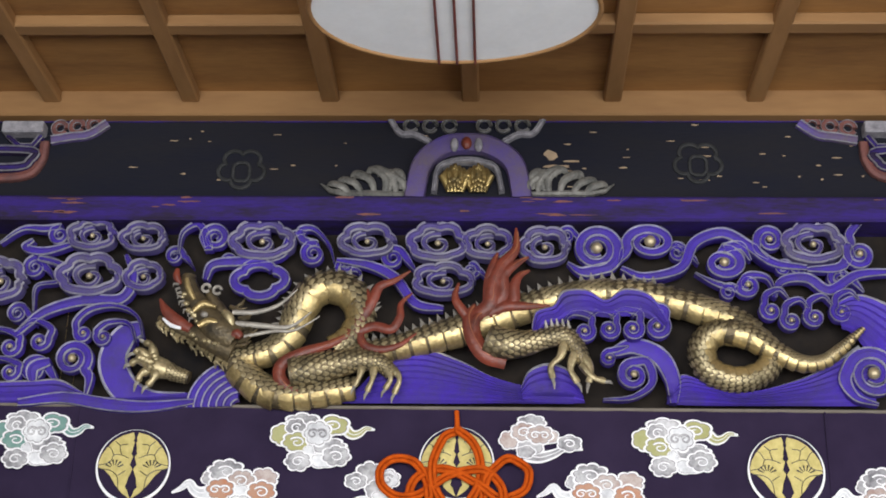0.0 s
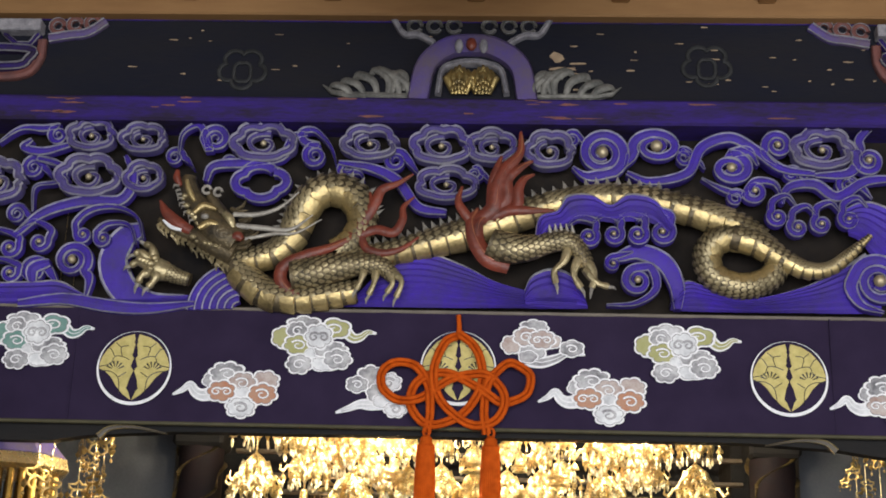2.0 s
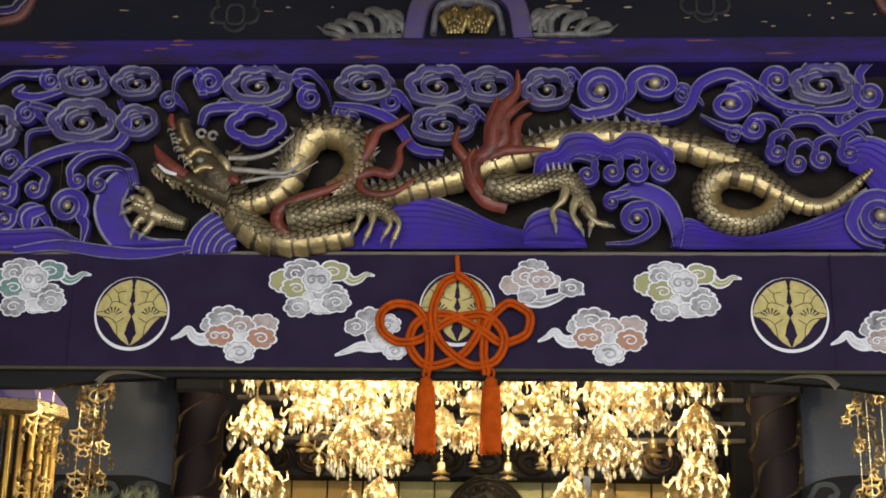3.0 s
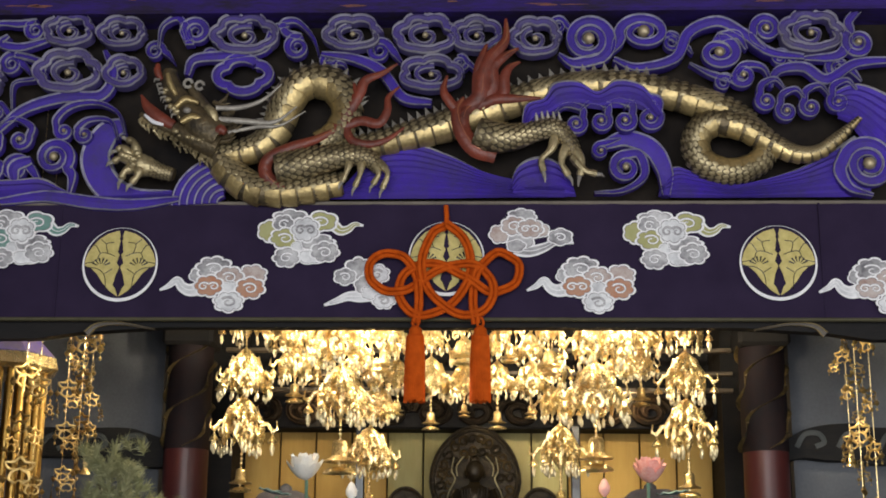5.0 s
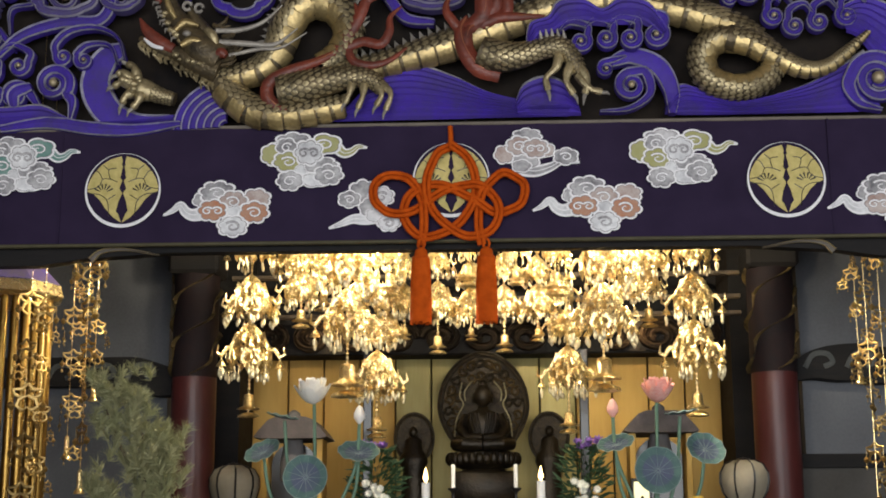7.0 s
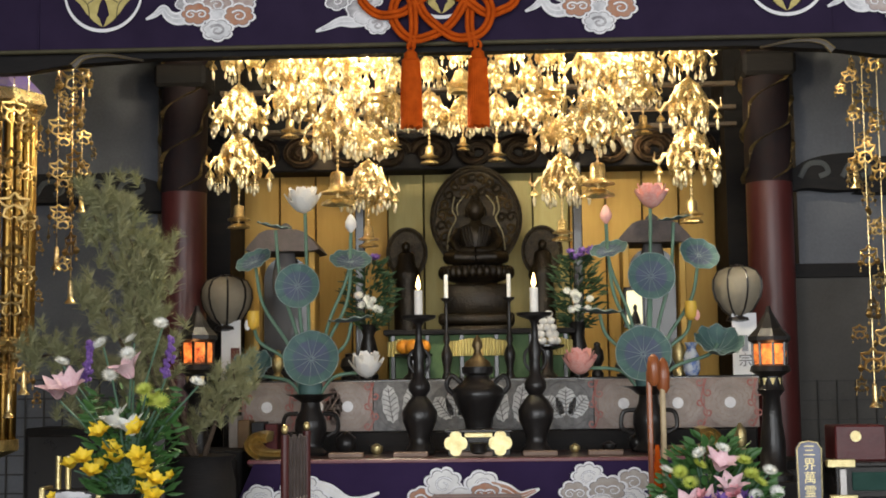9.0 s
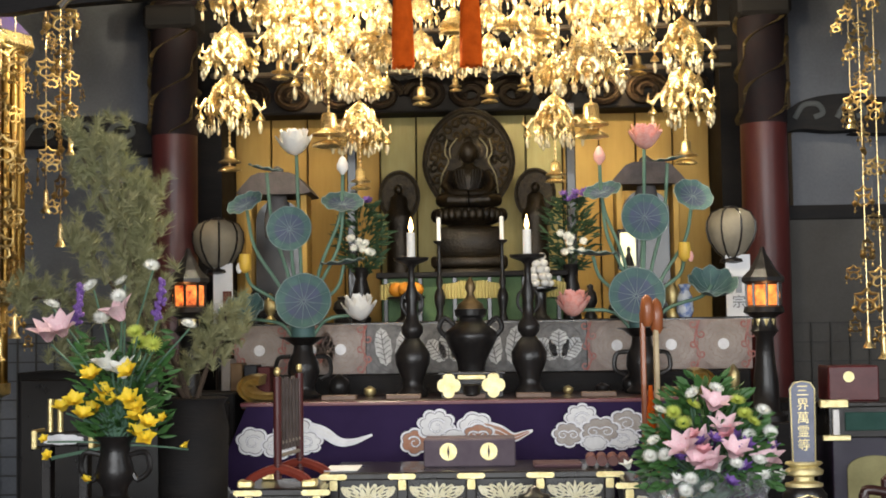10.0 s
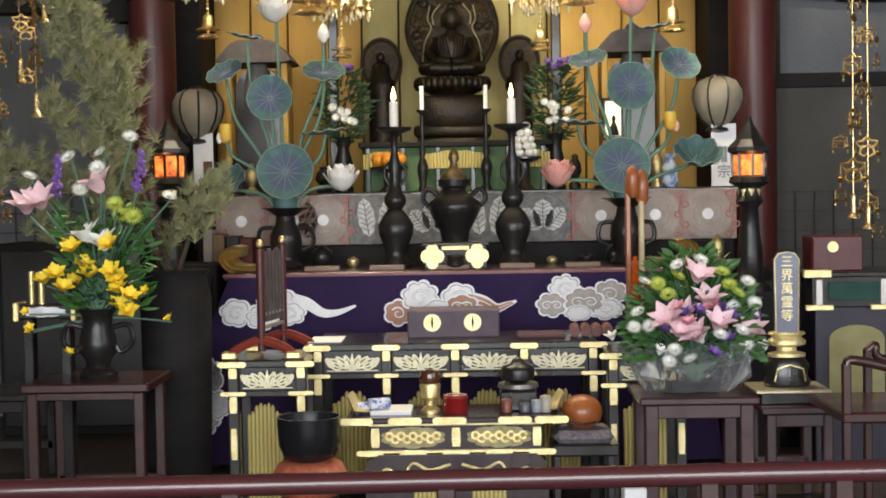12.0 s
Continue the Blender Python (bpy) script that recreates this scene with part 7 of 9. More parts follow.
PAPER_BEIGE = mat("beige_lantern_paper", (0.27, 0.235, 0.175), 0.75, 0, (0.21, 0.18, 0.13), 8, 0.05)
for cx, cz in ((-1.367, 1.684), (1.264, 1.695)):
    t = thing("round_lantern", "round beige paper lantern with black ribs on a pole", "lantern", "round paper lanterns")
    r = 0.129
    part("paper_globe", Kit().lathe([(0.3 * r, -0.95 * r), (0.62 * r, -0.7 * r), (0.9 * r, -0.25 * r), (1.0 * r, 0.15 * r), (0.98 * r, 0.5 * r), (0.8 * r, 0.82 * r), (0.45 * r, 0.98 * r), (0.2 * r, 1.0 * r)], cx, 7.7, cz, 28), PAPER_BEIGE, t, smooth=True)
    for i in range(8):
        a = 2 * math.pi * (i + 0.3) / 8
        part("rib", Kit().tube([(cx + q * 1.01 * r * math.cos(a), 7.7 + q * 1.01 * r * math.sin(a), cz + w * r) for q, w in ((0.3, -0.95), (0.62, -0.7), (0.9, -0.25), (1.0, 0.15), (0.98, 0.5), (0.8, 0.82), (0.45, 0.98))], 0.0055, 5), BLACK, t)
    part("cap", Kit().lathe([(0.3 * r, 0.97 * r), (0.26 * r, 1.08 * r), (0.1 * r, 1.1 * r)], cx, 7.7, cz, 16), BLACK, t)
    part("base", Kit().lathe([(0.15 * r, -1.25 * r), (0.5 * r, -1.12 * r), (0.45 * r, -1.0 * r), (0.3 * r, -0.93 * r)], cx, 7.7, cz, 16), BLACK, t)
    part("pole", Kit().tube([(cx, 7.7, 0.0), (cx, 7.7, cz - 1.1 * r)], 0.016, 8), BLACK, t)

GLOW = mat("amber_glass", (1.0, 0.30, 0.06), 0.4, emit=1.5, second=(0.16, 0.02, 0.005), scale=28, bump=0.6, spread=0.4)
for cx, cz in ((1.262, 1.365), (-1.346, 1.404)):
    t = thing("iron_lantern", "black iron lantern with glowing amber glass", "lantern", "amber lanterns")
    s = 0.003
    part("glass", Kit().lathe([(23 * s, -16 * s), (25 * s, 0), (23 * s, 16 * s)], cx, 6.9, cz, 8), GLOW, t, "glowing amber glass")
    for i in range(8):
        a = 2 * math.pi * i / 8
        part("bar", Kit().tube([(cx + 25 * s * math.cos(a), 6.9 + 25 * s * math.sin(a), cz - 20 * s), (cx + 26 * s * math.cos(a), 6.9 + 26 * s * math.sin(a), cz + 20 * s)], 2.2 * s, 5), BLACK, t)
    part("hood", Kit().lathe([(25 * s, 15 * s), (32 * s, 20 * s), (32 * s, 26 * s), (20 * s, 38 * s), (11 * s, 54 * s), (6 * s, 62 * s), (3 * s, 72 * s)], cx, 6.9, cz, 8), BRONZE, t)
    part("pedestal", Kit().lathe([(30 * s, -190 * s), (30 * s, -180 * s), (20 * s, -172 * s), (19 * s, -130 * s), (15 * s, -100 * s), (13 * s, -64 * s), (21 * s, -54 * s), (17 * s, -46 * s), (17 * s, -34 * s), (31 * s, -26 * s), (29 * s, -18 * s), (22 * s, -15 * s)], cx, 6.9, cz, 16), BRONZE, t, smooth=True)
    part("plinth", Kit().box(cx - 36 * s, cx + 36 * s, 6.8, 7.0, 0, cz - 188 * s, 0.008), SOOT, t, "tall black plinth")
    part("collar", Kit().lathe([(17 * s, -47 * s), (18 * s, -36 * s)], cx, 6.9, cz, 8), BRASS, t)
    bulb_lamp("amber_lantern_light", (cx, 6.83, cz), 1.2, (1.0, 0.4, 0.12), 0.03)

# ---- lacquered tables before the altar ----
PALE_GOLD = mat("pale_gold_carving", (0.93, 0.89, 0.70), 0.4, 0.1, (0.78, 0.70, 0.44), 30, 0.2)
def openwork(x0, x1, z0, z1, y, owner, name="openwork_panel"):
    """A gilt carved panel of a blossom between curling leaves."""
    k = Kit()
    cx, cz, w, h = (x0 + x1) / 2, (z0 + z1) / 2, (x1 - x0) / 2, (z1 - z0) / 2
    for s in (-1, 1):
        # looped leaves that lean outwards from the middle blossom
        for at, ln, wd, tilt in ((0.17, 0.85, 0.30, 66), (0.40, 0.88, 0.34, 44), (0.66, 0.80, 0.34, 26), (0.88, 0.62, 0.30, 48)):
            ca, sa = math.cos(radians(tilt)), math.sin(radians(tilt))
            ring = []
            for i in range(15):
                e = 2 * math.pi * i / 14
                p, q = h * ln * math.cos(e), h * wd * math.sin(e) * (1 - 0.3 * math.cos(e))
                ring.append((cx + s * (w * at + p * ca - q * sa), y - 0.004, cz - h * 0.06 + p * sa + q * ca))
            k.tube(ring, h * 0.11, 6, 0.6)
            k.tube([(cx + s * (w * at - h * ln * 0.8 * ca), y - 0.004, cz - h * 0.06 - h * ln * 0.8 * sa), (cx + s * (w * at + h * ln * 0.8 * ca), y - 0.006, cz - h * 0.06 + h * ln * 0.8 * sa)], [h * 0.12, h * 0.05], 6, 0.6)
        k.tube(smooth_line([(cx, y, cz - h * 0.9), (cx + s * w * 0.3, y - 0.004, cz - h * 0.62), (cx + s * w * 0.6, y - 0.004, cz - h * 0.86), (cx + s * w * 0.85, y - 0.004, cz - h * 0.5), (cx + s * w * 0.98, y, cz + h * 0.1)], 4), h * 0.1, 6, 0.6)
    k.tube([(cx, y - 0.004, cz - h * 0.8), (cx, y - 0.012, cz), (cx, y - 0.004, cz + h)], [h * 0.14, h * 0.3, h * 0.03], 7, 0.5)
    k.tube([(x0, y, z0), (x1, y, z0)], h * 0.07, 5)
    part(name, k, PALE_GOLD, owner, "gilt openwork panel of lotus and leaves", smooth=True)


def clip_plate(x, z, w, h, y, owner, notch=True):
    """A gold mount with ogee ends, fixed on lacquer."""
    pts = [(x - w, z - h * 0.4), (x - w * 0.86, z - h), (x + w * 0.86, z - h), (x + w, z - h * 0.4), (x + w, z + h * 0.4), (x + w * 0.86, z + h), (x - w * 0.86, z + h), (x - w, z + h * 0.4)]
    part("gilt_mount", Kit().slab(pts, y - 0.005, y), BRIGHT, owner)


def altar_desk(name, label, x0, x1, y0, y1, ztop, bays, panel_h, deep=0.0):
    """Black lacquer table: top board, friezes of gilt openwork between rails, legs with gold mounts."""
    t = thing(name, label, "table")
    part("tabletop", Kit().box(x0 - 0.02, x1 + 0.02, y0 - 0.02, y1, ztop - 0.03, ztop, 0.006), BLACK, t)
    zr = ztop - 0.035 - panel_h
    part("lower_rail", Kit().box(x0, x1, y0, y0 + 0.04, zr - 0.025, zr, 0.004), BLACK, t)
    part("backing", Kit().box(x0, x1, y0 + 0.03, y0 + 0.035, zr, ztop - 0.03, 0.001), BLACK, t)
    step = (x1 - x0) / bays
    for i in range(bays + 1):
        x = x0 + step * i
        full = True
        part("leg", Kit().box(x - 0.022, x + 0.022, y0, y0 + 0.045, 0 if full else zr, ztop - 0.03, 0.005), BLACK, t)
        if i in (0, bays):
            part("leg", Kit().box(x - 0.022, x + 0.022, y1 - 0.05, y1 - 0.005, 0, ztop - 0.03, 0.005), BLACK, t)
        clip_plate(x, ztop - 0.016, 0.056, 0.011, y0 - 0.02, t)
        clip_plate(x, zr - 0.012, 0.05, 0.008, y0 - 0.001, t)
        clip_plate(x, zr + panel_h * 0.8, 0.016, 0.02, y0 - 0.001, t)
        clip_plate(x, zr - 0.055, 0.015, 0.032, y0 - 0.001, t)
        clip_plate(x, 0.3, 0.012, 0.06, y0 - 0.001, t)
    for i in range(bays):
        openwork(x0 + step * i + 0.035, x0 + step * (i + 1) - 0.035, zr + 0.008, ztop - 0.04, y0 + 0.012, t)
    return t


dz = 0.659
desk = altar_desk("altar_desk", "black lacquered altar desk with gilt openwork panels and mounts", -0.614, 0.501, 6.25, 6.7, dz, 4, 0.085)
for (xa, za), (xb, zb_) in zip([(-0.573, 0.452), (-0.257, 0.461), (-0.004, 0.458), (0.268, 0.454)], [(-0.397, 0.449), (-0.102, 0.459), (0.144, 0.456), (0.456, 0.451)]):
    pleated_panel(xa, xb, 0.08, za, 6.4, desk)
sz = 0.628
west = altar_desk("side_desk", "small black lacquered side desk with gilt mounts", -0.916, -0.652, 6.0, 6.35, sz, 1, 0.085)
pleated_panel(-0.885, -0.741, 0.03, 0.454, 6.12, west)
east = altar_desk("side_desk", "small black lacquered side desk with gilt mounts", 0.556, 0.816, 6.0, 6.35, 0.641, 1, 0.085)
pleated_panel(0.606, 0.775, 0.03, 0.456, 6.12, east)

# cloth-covered box with two gold crests
box = thing("covered_box", "grey-violet cloth covered box with two gold crests", "box")
x0, x1, zz0, zz1 = -0.256, 0.127, dz, 0.775
part("body", Kit().box(x0, x1, 6.42, 6.62, zz0, zz1, 0.006), mat("grey_violet_cloth", (0.13, 0.10, 0.12), 0.8, 0, (0.10, 0.075, 0.095), 20, 0.15, 300), box)
for f in (0.27, 0.71):
    cx, cz = x0 + (x1 - x0) * f, (zz0 + zz1) / 2 + 0.006
    part("crest", Kit().slab(arc(cx, cz, 0.036, 0, 345, 23), 6.415, 6.42), BRIGHT, box, "round gold crest")
    part("crest_slit", Kit().slab([(cx, cz + 0.03), (cx - 0.005, cz), (cx, cz - 0.03), (cx + 0.005, cz)], 6.413, 6.416), PURPLE, box)
tagged(part("folded_cloth", Kit().box(0.199, 0.398, 6.33, 6.5, dz, dz + 0.018, 0.006), mat("plum_cloth", (0.10, 0.05, 0.06), 0.8)), "folded plum cloth lying on the altar desk", "cloth")
for i in range(4):
    tagged(part("scroll_roll", Kit().tube([(0.433 + 0.045 * i, 6.32, dz + 0.028), (0.433 + 0.045 * i + 0.01, 6.5, dz + 0.028)], 0.022, 10), mat("wine_wood", (0.17, 0.06, 0.05), 0.5)), "small rolled wooden scroll on the desk", "scroll", "rolled scrolls")
tagged(part("paper_sheet", Kit().box(-0.657, -0.521, 6.28, 6.5, dz + 0.002, dz + 0.006, 0.001), PAPER), "white paper sheet lying on the altar desk", "paper")

# red-lacquered sutra rack
rack = thing("sutra_rack", "red lacquered rack with brass finials and slatted panel", "rack")
for px, yy in ((463, 6.03), (500, 6.3)):
    x = -0.806 if px == 463 else -0.757
    za, zb_ = sz + 0.03, (1.077 if px == 463 else 1.082)
    part("post", Kit().lathe([(0.016, za), (0.016, zb_ - 0.02)], x, yy, 0, 12), REDLACQ, rack, smooth=True)
    part("finial", Kit().ball(x, yy, zb_, 0.014, 0.014, 0.018, 10, 7), BRASS, rack, smooth=True)
    arch = smooth_line([(x - 0.125, sz + 0.012), (x - 0.085, sz + 0.045), (x, sz + 0.072), (x + 0.085, sz + 0.045), (x + 0.125, sz + 0.012)], 5)
    part("arched_foot", Kit().ribbon(arch, 0.034, yy + 0.02, 0.04, 0.1, 0), [mat("vermilion_lacquer", (0.22, 0.04, 0.025), 0.35)], rack, "arched vermilion foot", smooth=True)
    for q in (-1, 1):
        part("foot_cap", Kit().box(x + q * 0.125 - 0.03, x + q * 0.125 + 0.03, yy - 0.03, yy + 0.03, sz, sz + 0.03, 0.006), BRASS, rack)
xa, xb = -0.806, -0.757
for i in range(6):
    t = (i + 0.7) / 6.6
    x, y = xa + (xb - xa) * t, 6.03 + 0.27 * t
    part("slat", Kit().box(x - 0.008, x + 0.008, y - 0.012, y + 0.012, sz + 0.14, 1.054 - 0.01 * (i % 2), 0.002), mat("grey_bark_slat", (0.10, 0.075, 0.07), 0.6, 0, (0.05, 0.035, 0.03), 14, 0.2), rack)
for q in (0.12, 0.17):
    part("crossbar", Kit().tube([(xa, 6.03, sz + q), (xb, 6.3, sz + q)], 0.008, 6), mat("pale_bar", (0.3, 0.26, 0.22), 0.5), rack)

# clapper stand on the other side
ORANGE_WOOD = mat("orange_wood", (0.36, 0.11, 0.03), 0.4, 0, (0.22, 0.06, 0.02), 8, 0.1, 40, coat=0.3, stretch=(1, 1, 0.2))
cl = thing("wooden_clapper_stand", "glossy red-brown wooden stand with orange tassels", "stand")
tx, tz0, tz1 = 0.654, 0.641, 1.341
for dx in (-0.022, 0.03):
    part("upright", Kit().box(tx + dx - 0.01, tx + dx + 0.01, 6.1, 6.13, tz0, tz1 - 0.05, 0.004), mat("pale_ivory_wood", (0.55, 0.42, 0.25), 0.5) if dx > 0 else ORANGE_WOOD, cl)
part("head", Kit().lathe([(0.012, -0.08), (0.024, -0.06), (0.026, 0.0), (0.02, 0.03), (0.006, 0.045)], tx - 0.005, 6.1, tz1 - 0.03, 14), ORANGE_WOOD, cl, smooth=True)
part("head", Kit().lathe([(0.012, -0.1), (0.024, -0.08), (0.026, -0.02), (0.02, 0.02), (0.006, 0.04)], tx + 0.035, 6.12, tz1 - 0.04, 14), ORANGE_WOOD, cl, smooth=True)
for dx, za in ((0.0, 0.16), (0.05, 0.06)):
    part("tassel", Kit().tube([(tx + dx, 6.08, tz0 + za + 0.2), (tx + dx, 6.08, tz0 + za + 0.1), (tx + dx, 6.08, tz0 + za - 0.05)], [0.008, 0.016, 0.018], 8), ORANGE, cl, "orange silk tassel", smooth=True)

# low sutra table with its utensils
lz = 0.436
low = thing("low_sutra_table", "low dark lacquered sutra table with gilt mounts and carved ovals", "table")
lx0, lx1 = -0.457, 0.352
LAQ = mat("plum_lacquer", (0.03, 0.018, 0.022), 0.25, 0, (0.045, 0.028, 0.03), 6, 0.03, coat=0.2)
part("tabletop", Kit().box(lx0, lx1, 5.73, 6.05, lz - 0.022, lz, 0.006), LAQ, low)
for x in (lx0 + 0.04, lx0 + 0.22, (lx0 + lx1) / 2 - 0.02, (lx0 + lx1) / 2 + 0.22, lx1 - 0.05):
    clip_plate(x, lz - 0.011, 0.062, 0.013, 5.728, low)
for x, q in ((lx0, -1), (lx1, 1)):
    part("upturned_end", Kit().tube([(x - q * 0.1, 5.89, lz + 0.006), (x - q * 0.03, 5.89, lz + 0.02), (x - q * 0.005, 5.89, lz + 0.07)], [0.008, 0.018, 0.012], 8, 6.0), BRIGHT, low, "gilt upturned end", smooth=True)
bx0_, bx1_ = -0.372, 0.27
bz0, bz1 = 0.292, lz - 0.022
part("case", Kit().box(bx0_, bx1_, 5.8, 6.0, bz0, bz1, 0.004), LAQ, low)
for zz in (bz1 - 0.012, bz0 + 0.008):
    part("gilt_line", Kit().box(bx0_ - 0.005, bx1_ + 0.005, 5.792, 5.8, zz - 0.006, zz + 0.006, 0.002), BRIGHT, low)
for i in range(5):
    clip_plate(bx0_ + (bx1_ - bx0_) * i / 4, bz0 + 0.004, 0.05, 0.011, 5.79, low)
for i in range(3):
    clip_plate(bx0_ + 0.02 + (bx1_ - bx0_ - 0.04) * i / 2, (bz0 + bz1) / 2, 0.016, 0.035, 5.796, low)
for f in (0.25, 0.75):
    cx = bx0_ + (bx1_ - bx0_) * f
    oval_ = part("carved_oval", Kit().slab(lobed(cx, (bz0 + bz1) / 2, 0.118, 0.04, 10, 0.08, 0, 60)[:-1], 5.792, 5.8), mat("olive_gilding", (0.36, 0.32, 0.17), 0.45, 0.4, (0.2, 0.17, 0.08), 30, 0.3), low, "olive gilt carved oval panel")
    k = Kit()
    for j in range(9):
        k.ribbon(arc(cx - 0.088 + 0.022 * j, (bz0 + bz1) / 2 + 0.006 * (-1) ** j, 0.013, 0, 330, 12), 0.009, 5.792, 0.006)
    part("carving", k, [BRASS, BRASS], oval_, smooth=True)
part("base_moulding", Kit().slab([(-0.393, 0.0), (-0.385, 0.262), (-0.339, bz0), (0.247, bz0), (0.284, 0.262), (0.298, 0.0)], 5.77, 6.02), LAQ, low)
for s in (-1, 1):
    cx = (bx0_ + bx1_) / 2
    part("gilt_scroll", Kit().ribbon(smooth_line([(cx + s * 0.02, bz0 - 0.035), (cx + s * 0.1, bz0 - 0.055), (cx + s * 0.16, bz0 - 0.03), (cx + s * 0.2, bz0 - 0.075), (cx + s * 0.26, bz0 - 0.05), (cx + s * 0.3, bz0 - 0.09), (cx + s * 0.35, bz0 - 0.07)], 5), 0.010, 5.768, 0.006), [BRIGHT, BRIGHT], low)
for px0, px1 in ((728, 776), (836, 900)):
    pleated_panel(-0.067 + (px0 - 800) * 0.002, -0.067 + (px1 - 800) * 0.002, 0.05, 0.244, 5.768, low)

TIE = mat("striped_blue_cloth", (0.62, 0.64, 0.72), 0.7, 0, (0.10, 0.14, 0.34), 3, 0.1, 60, stretch=(14, 14, 14), spread=0.1)
for px, py in ((636, 728), (660, 694)):
    x, z = -0.066 + (px - 800) * 0.002, lz + (0.022 if py > 700 else 0.036)
    tagged(part("rolled_cloth", Kit().tube([(x - 0.03, 5.84, z), (x + 0.04, 5.88, z)], 0.022, 12), TIE), "blue and white striped rolled cloth", "cloth", "rolled cloths")
tagged(part("sutra_book", Kit().box(-0.37, -0.216, 5.8, 5.98, lz, lz + 0.014, 0.002), PAPER), "white folded sutra book on the low table", "book")
g = thing("brass_burner", "small brass burner with an amber glass top", "burner")
gx = -0.147
part("cup", Kit().lathe([(0.035, 0), (0.036, 0.012), (0.014, 0.03), (0.014, 0.045), (0.036, 0.06), (0.04, 0.105), (0.036, 0.112)], gx, 5.86, lz, 18), BRASS, g, smooth=True)
part("glass_top", Kit().lathe([(0.036, 0.112), (0.042, 0.13), (0.034, 0.155), (0.012, 0.162)], gx, 5.86, lz, 18), mat("brown_glass", (0.09, 0.03, 0.012), 0.12, coat=0.6), g, smooth=True)
tagged(part("red_box", Kit().lathe([(0.045, 0), (0.048, 0.006), (0.046, 0.05), (0.05, 0.055), (0.046, 0.066), (0.01, 0.068)], -0.053, 5.86, lz, 22), mat("bright_red_lacquer", (0.24, 0.012, 0.014), 0.25, coat=0.5), smooth=True), "small round red lacquered box", "box")
c = thing("black_censer", "black bronze censer on a tiered wooden stand", "censer")
cx = 0.186
part("stand", Kit().box(cx - 0.07, cx + 0.07, 5.86, 5.98, lz, lz + 0.075, 0.006), BLACK, c)
part("stand_top", Kit().lathe([(0.06, 0.075), (0.078, 0.085), (0.074, 0.1), (0.03, 0.1)], cx, 5.92, lz, 20), mat("grey_metal_rim", (0.25, 0.22, 0.2), 0.35, 0.7), c, smooth=True)
part("bowl", Kit().lathe([(0.03, 0.1), (0.062, 0.115), (0.066, 0.15), (0.058, 0.165), (0.03, 0.172), (0.02, 0.19), (0.004, 0.2)], cx, 5.92, lz, 22), BRONZE, c, smooth=True)
for i, (px, h, col) in enumerate(((902, 0.05, (0.2, 0.06, 0.04)), (936, 0.035, (0.1, 0.1, 0.12)), (958, 0.045, (0.28, 0.3, 0.34)), (975, 0.06, (0.4, 0.36, 0.3)))):
    x = -0.065 + (px - 800) * 0.002
    tagged(part("small_cup", Kit().lathe([(0.014, 0), (0.02, 0.004), (0.022, h), (0.018, h + 0.004), (0.006, h + 0.004)], x, 5.82, lz, 14), mat("cup_glaze_%d" % i, col, 0.35), smooth=True), "small glazed cup on the sutra table", "cup", "small cups")

# singing bowl on its red cushion, and the wooden fish drum
bowl = thing("singing_bowl", "black bronze singing bowl on a red brocade cushion", "bowl")
r = 0.115
cx, z1 = -0.577, 0.467
z0 = 0.304
h = z1 - z0
part("shell", Kit().lathe([(r * 0.5, 0), (r * 0.8, h * 0.1), (r * 0.97, h * 0.4), (r * 0.99, h * 0.75), (r, h), (r * 0.94, h), (r * 0.9, h * 0.5), (r * 0.5, h * 0.12)], cx, 5.62, z0, 36), mat("blackened_bronze", (0.010, 0.010, 0.012), 0.24, 0.2, (0.02, 0.02, 0.022), 5, 0.05), bowl, smooth=True)
part("cushion", Kit().lathe([(r * 0.9, -0.12), (r * 1.15, -0.09), (r * 1.18, -0.045), (r * 1.0, -0.008), (r * 0.6, 0.004), (r * 0.2, 0.0)], cx, 5.62, z0, 30), mat("red_brocade_cushion", (0.40, 0.045, 0.03), 0.6, 0, (0.5, 0.2, 0.1), 60, 0.3), bowl, "red brocade cushion", smooth=True)
part("stand", Kit().lathe([(r * 0.95, -z0), (r * 0.9, -0.12)], cx, 5.62, z0, 24), BLACK, bowl, "round black stand")
fish = thing("wooden_fish_drum", "round orange-brown wooden drum on a dark cushion and stand", "drum")
cx, cz = 0.426, 0.424
part("drum", Kit().ball(cx, 5.9, cz, 0.078, 0.07, 0.066, 20, 14), ORANGE_WOOD, fish, smooth=True)
part("slot", Kit().tube([(cx - 0.05, 5.84, cz - 0.03), (cx, 5.828, cz - 0.036), (cx + 0.05, 5.84, cz - 0.03)], 0.004, 6), BLACK, fish)
part("cushion", Kit().box(cx - 0.11, cx + 0.11, 5.8, 6.0, cz - 0.105, cz - 0.058, 0.02), mat("dark_patterned_cushion", (0.06, 0.05, 0.06), 0.7, 0, (0.25, 0.22, 0.24), 70, 0.2), fish)
part("stand_top", Kit().box(cx - 0.12, cx + 0.13, 5.79, 6.01, cz - 0.15, cz - 0.106, 0.006), BLACK, fish)
for q in (-1, 1):
    for yy in (5.81, 5.97):
        part("leg", Kit().box(cx + q * 0.1 - 0.014, cx + q * 0.1 + 0.014, yy, yy + 0.028, 0, cz - 0.15, 0.004), BLACK, fish)

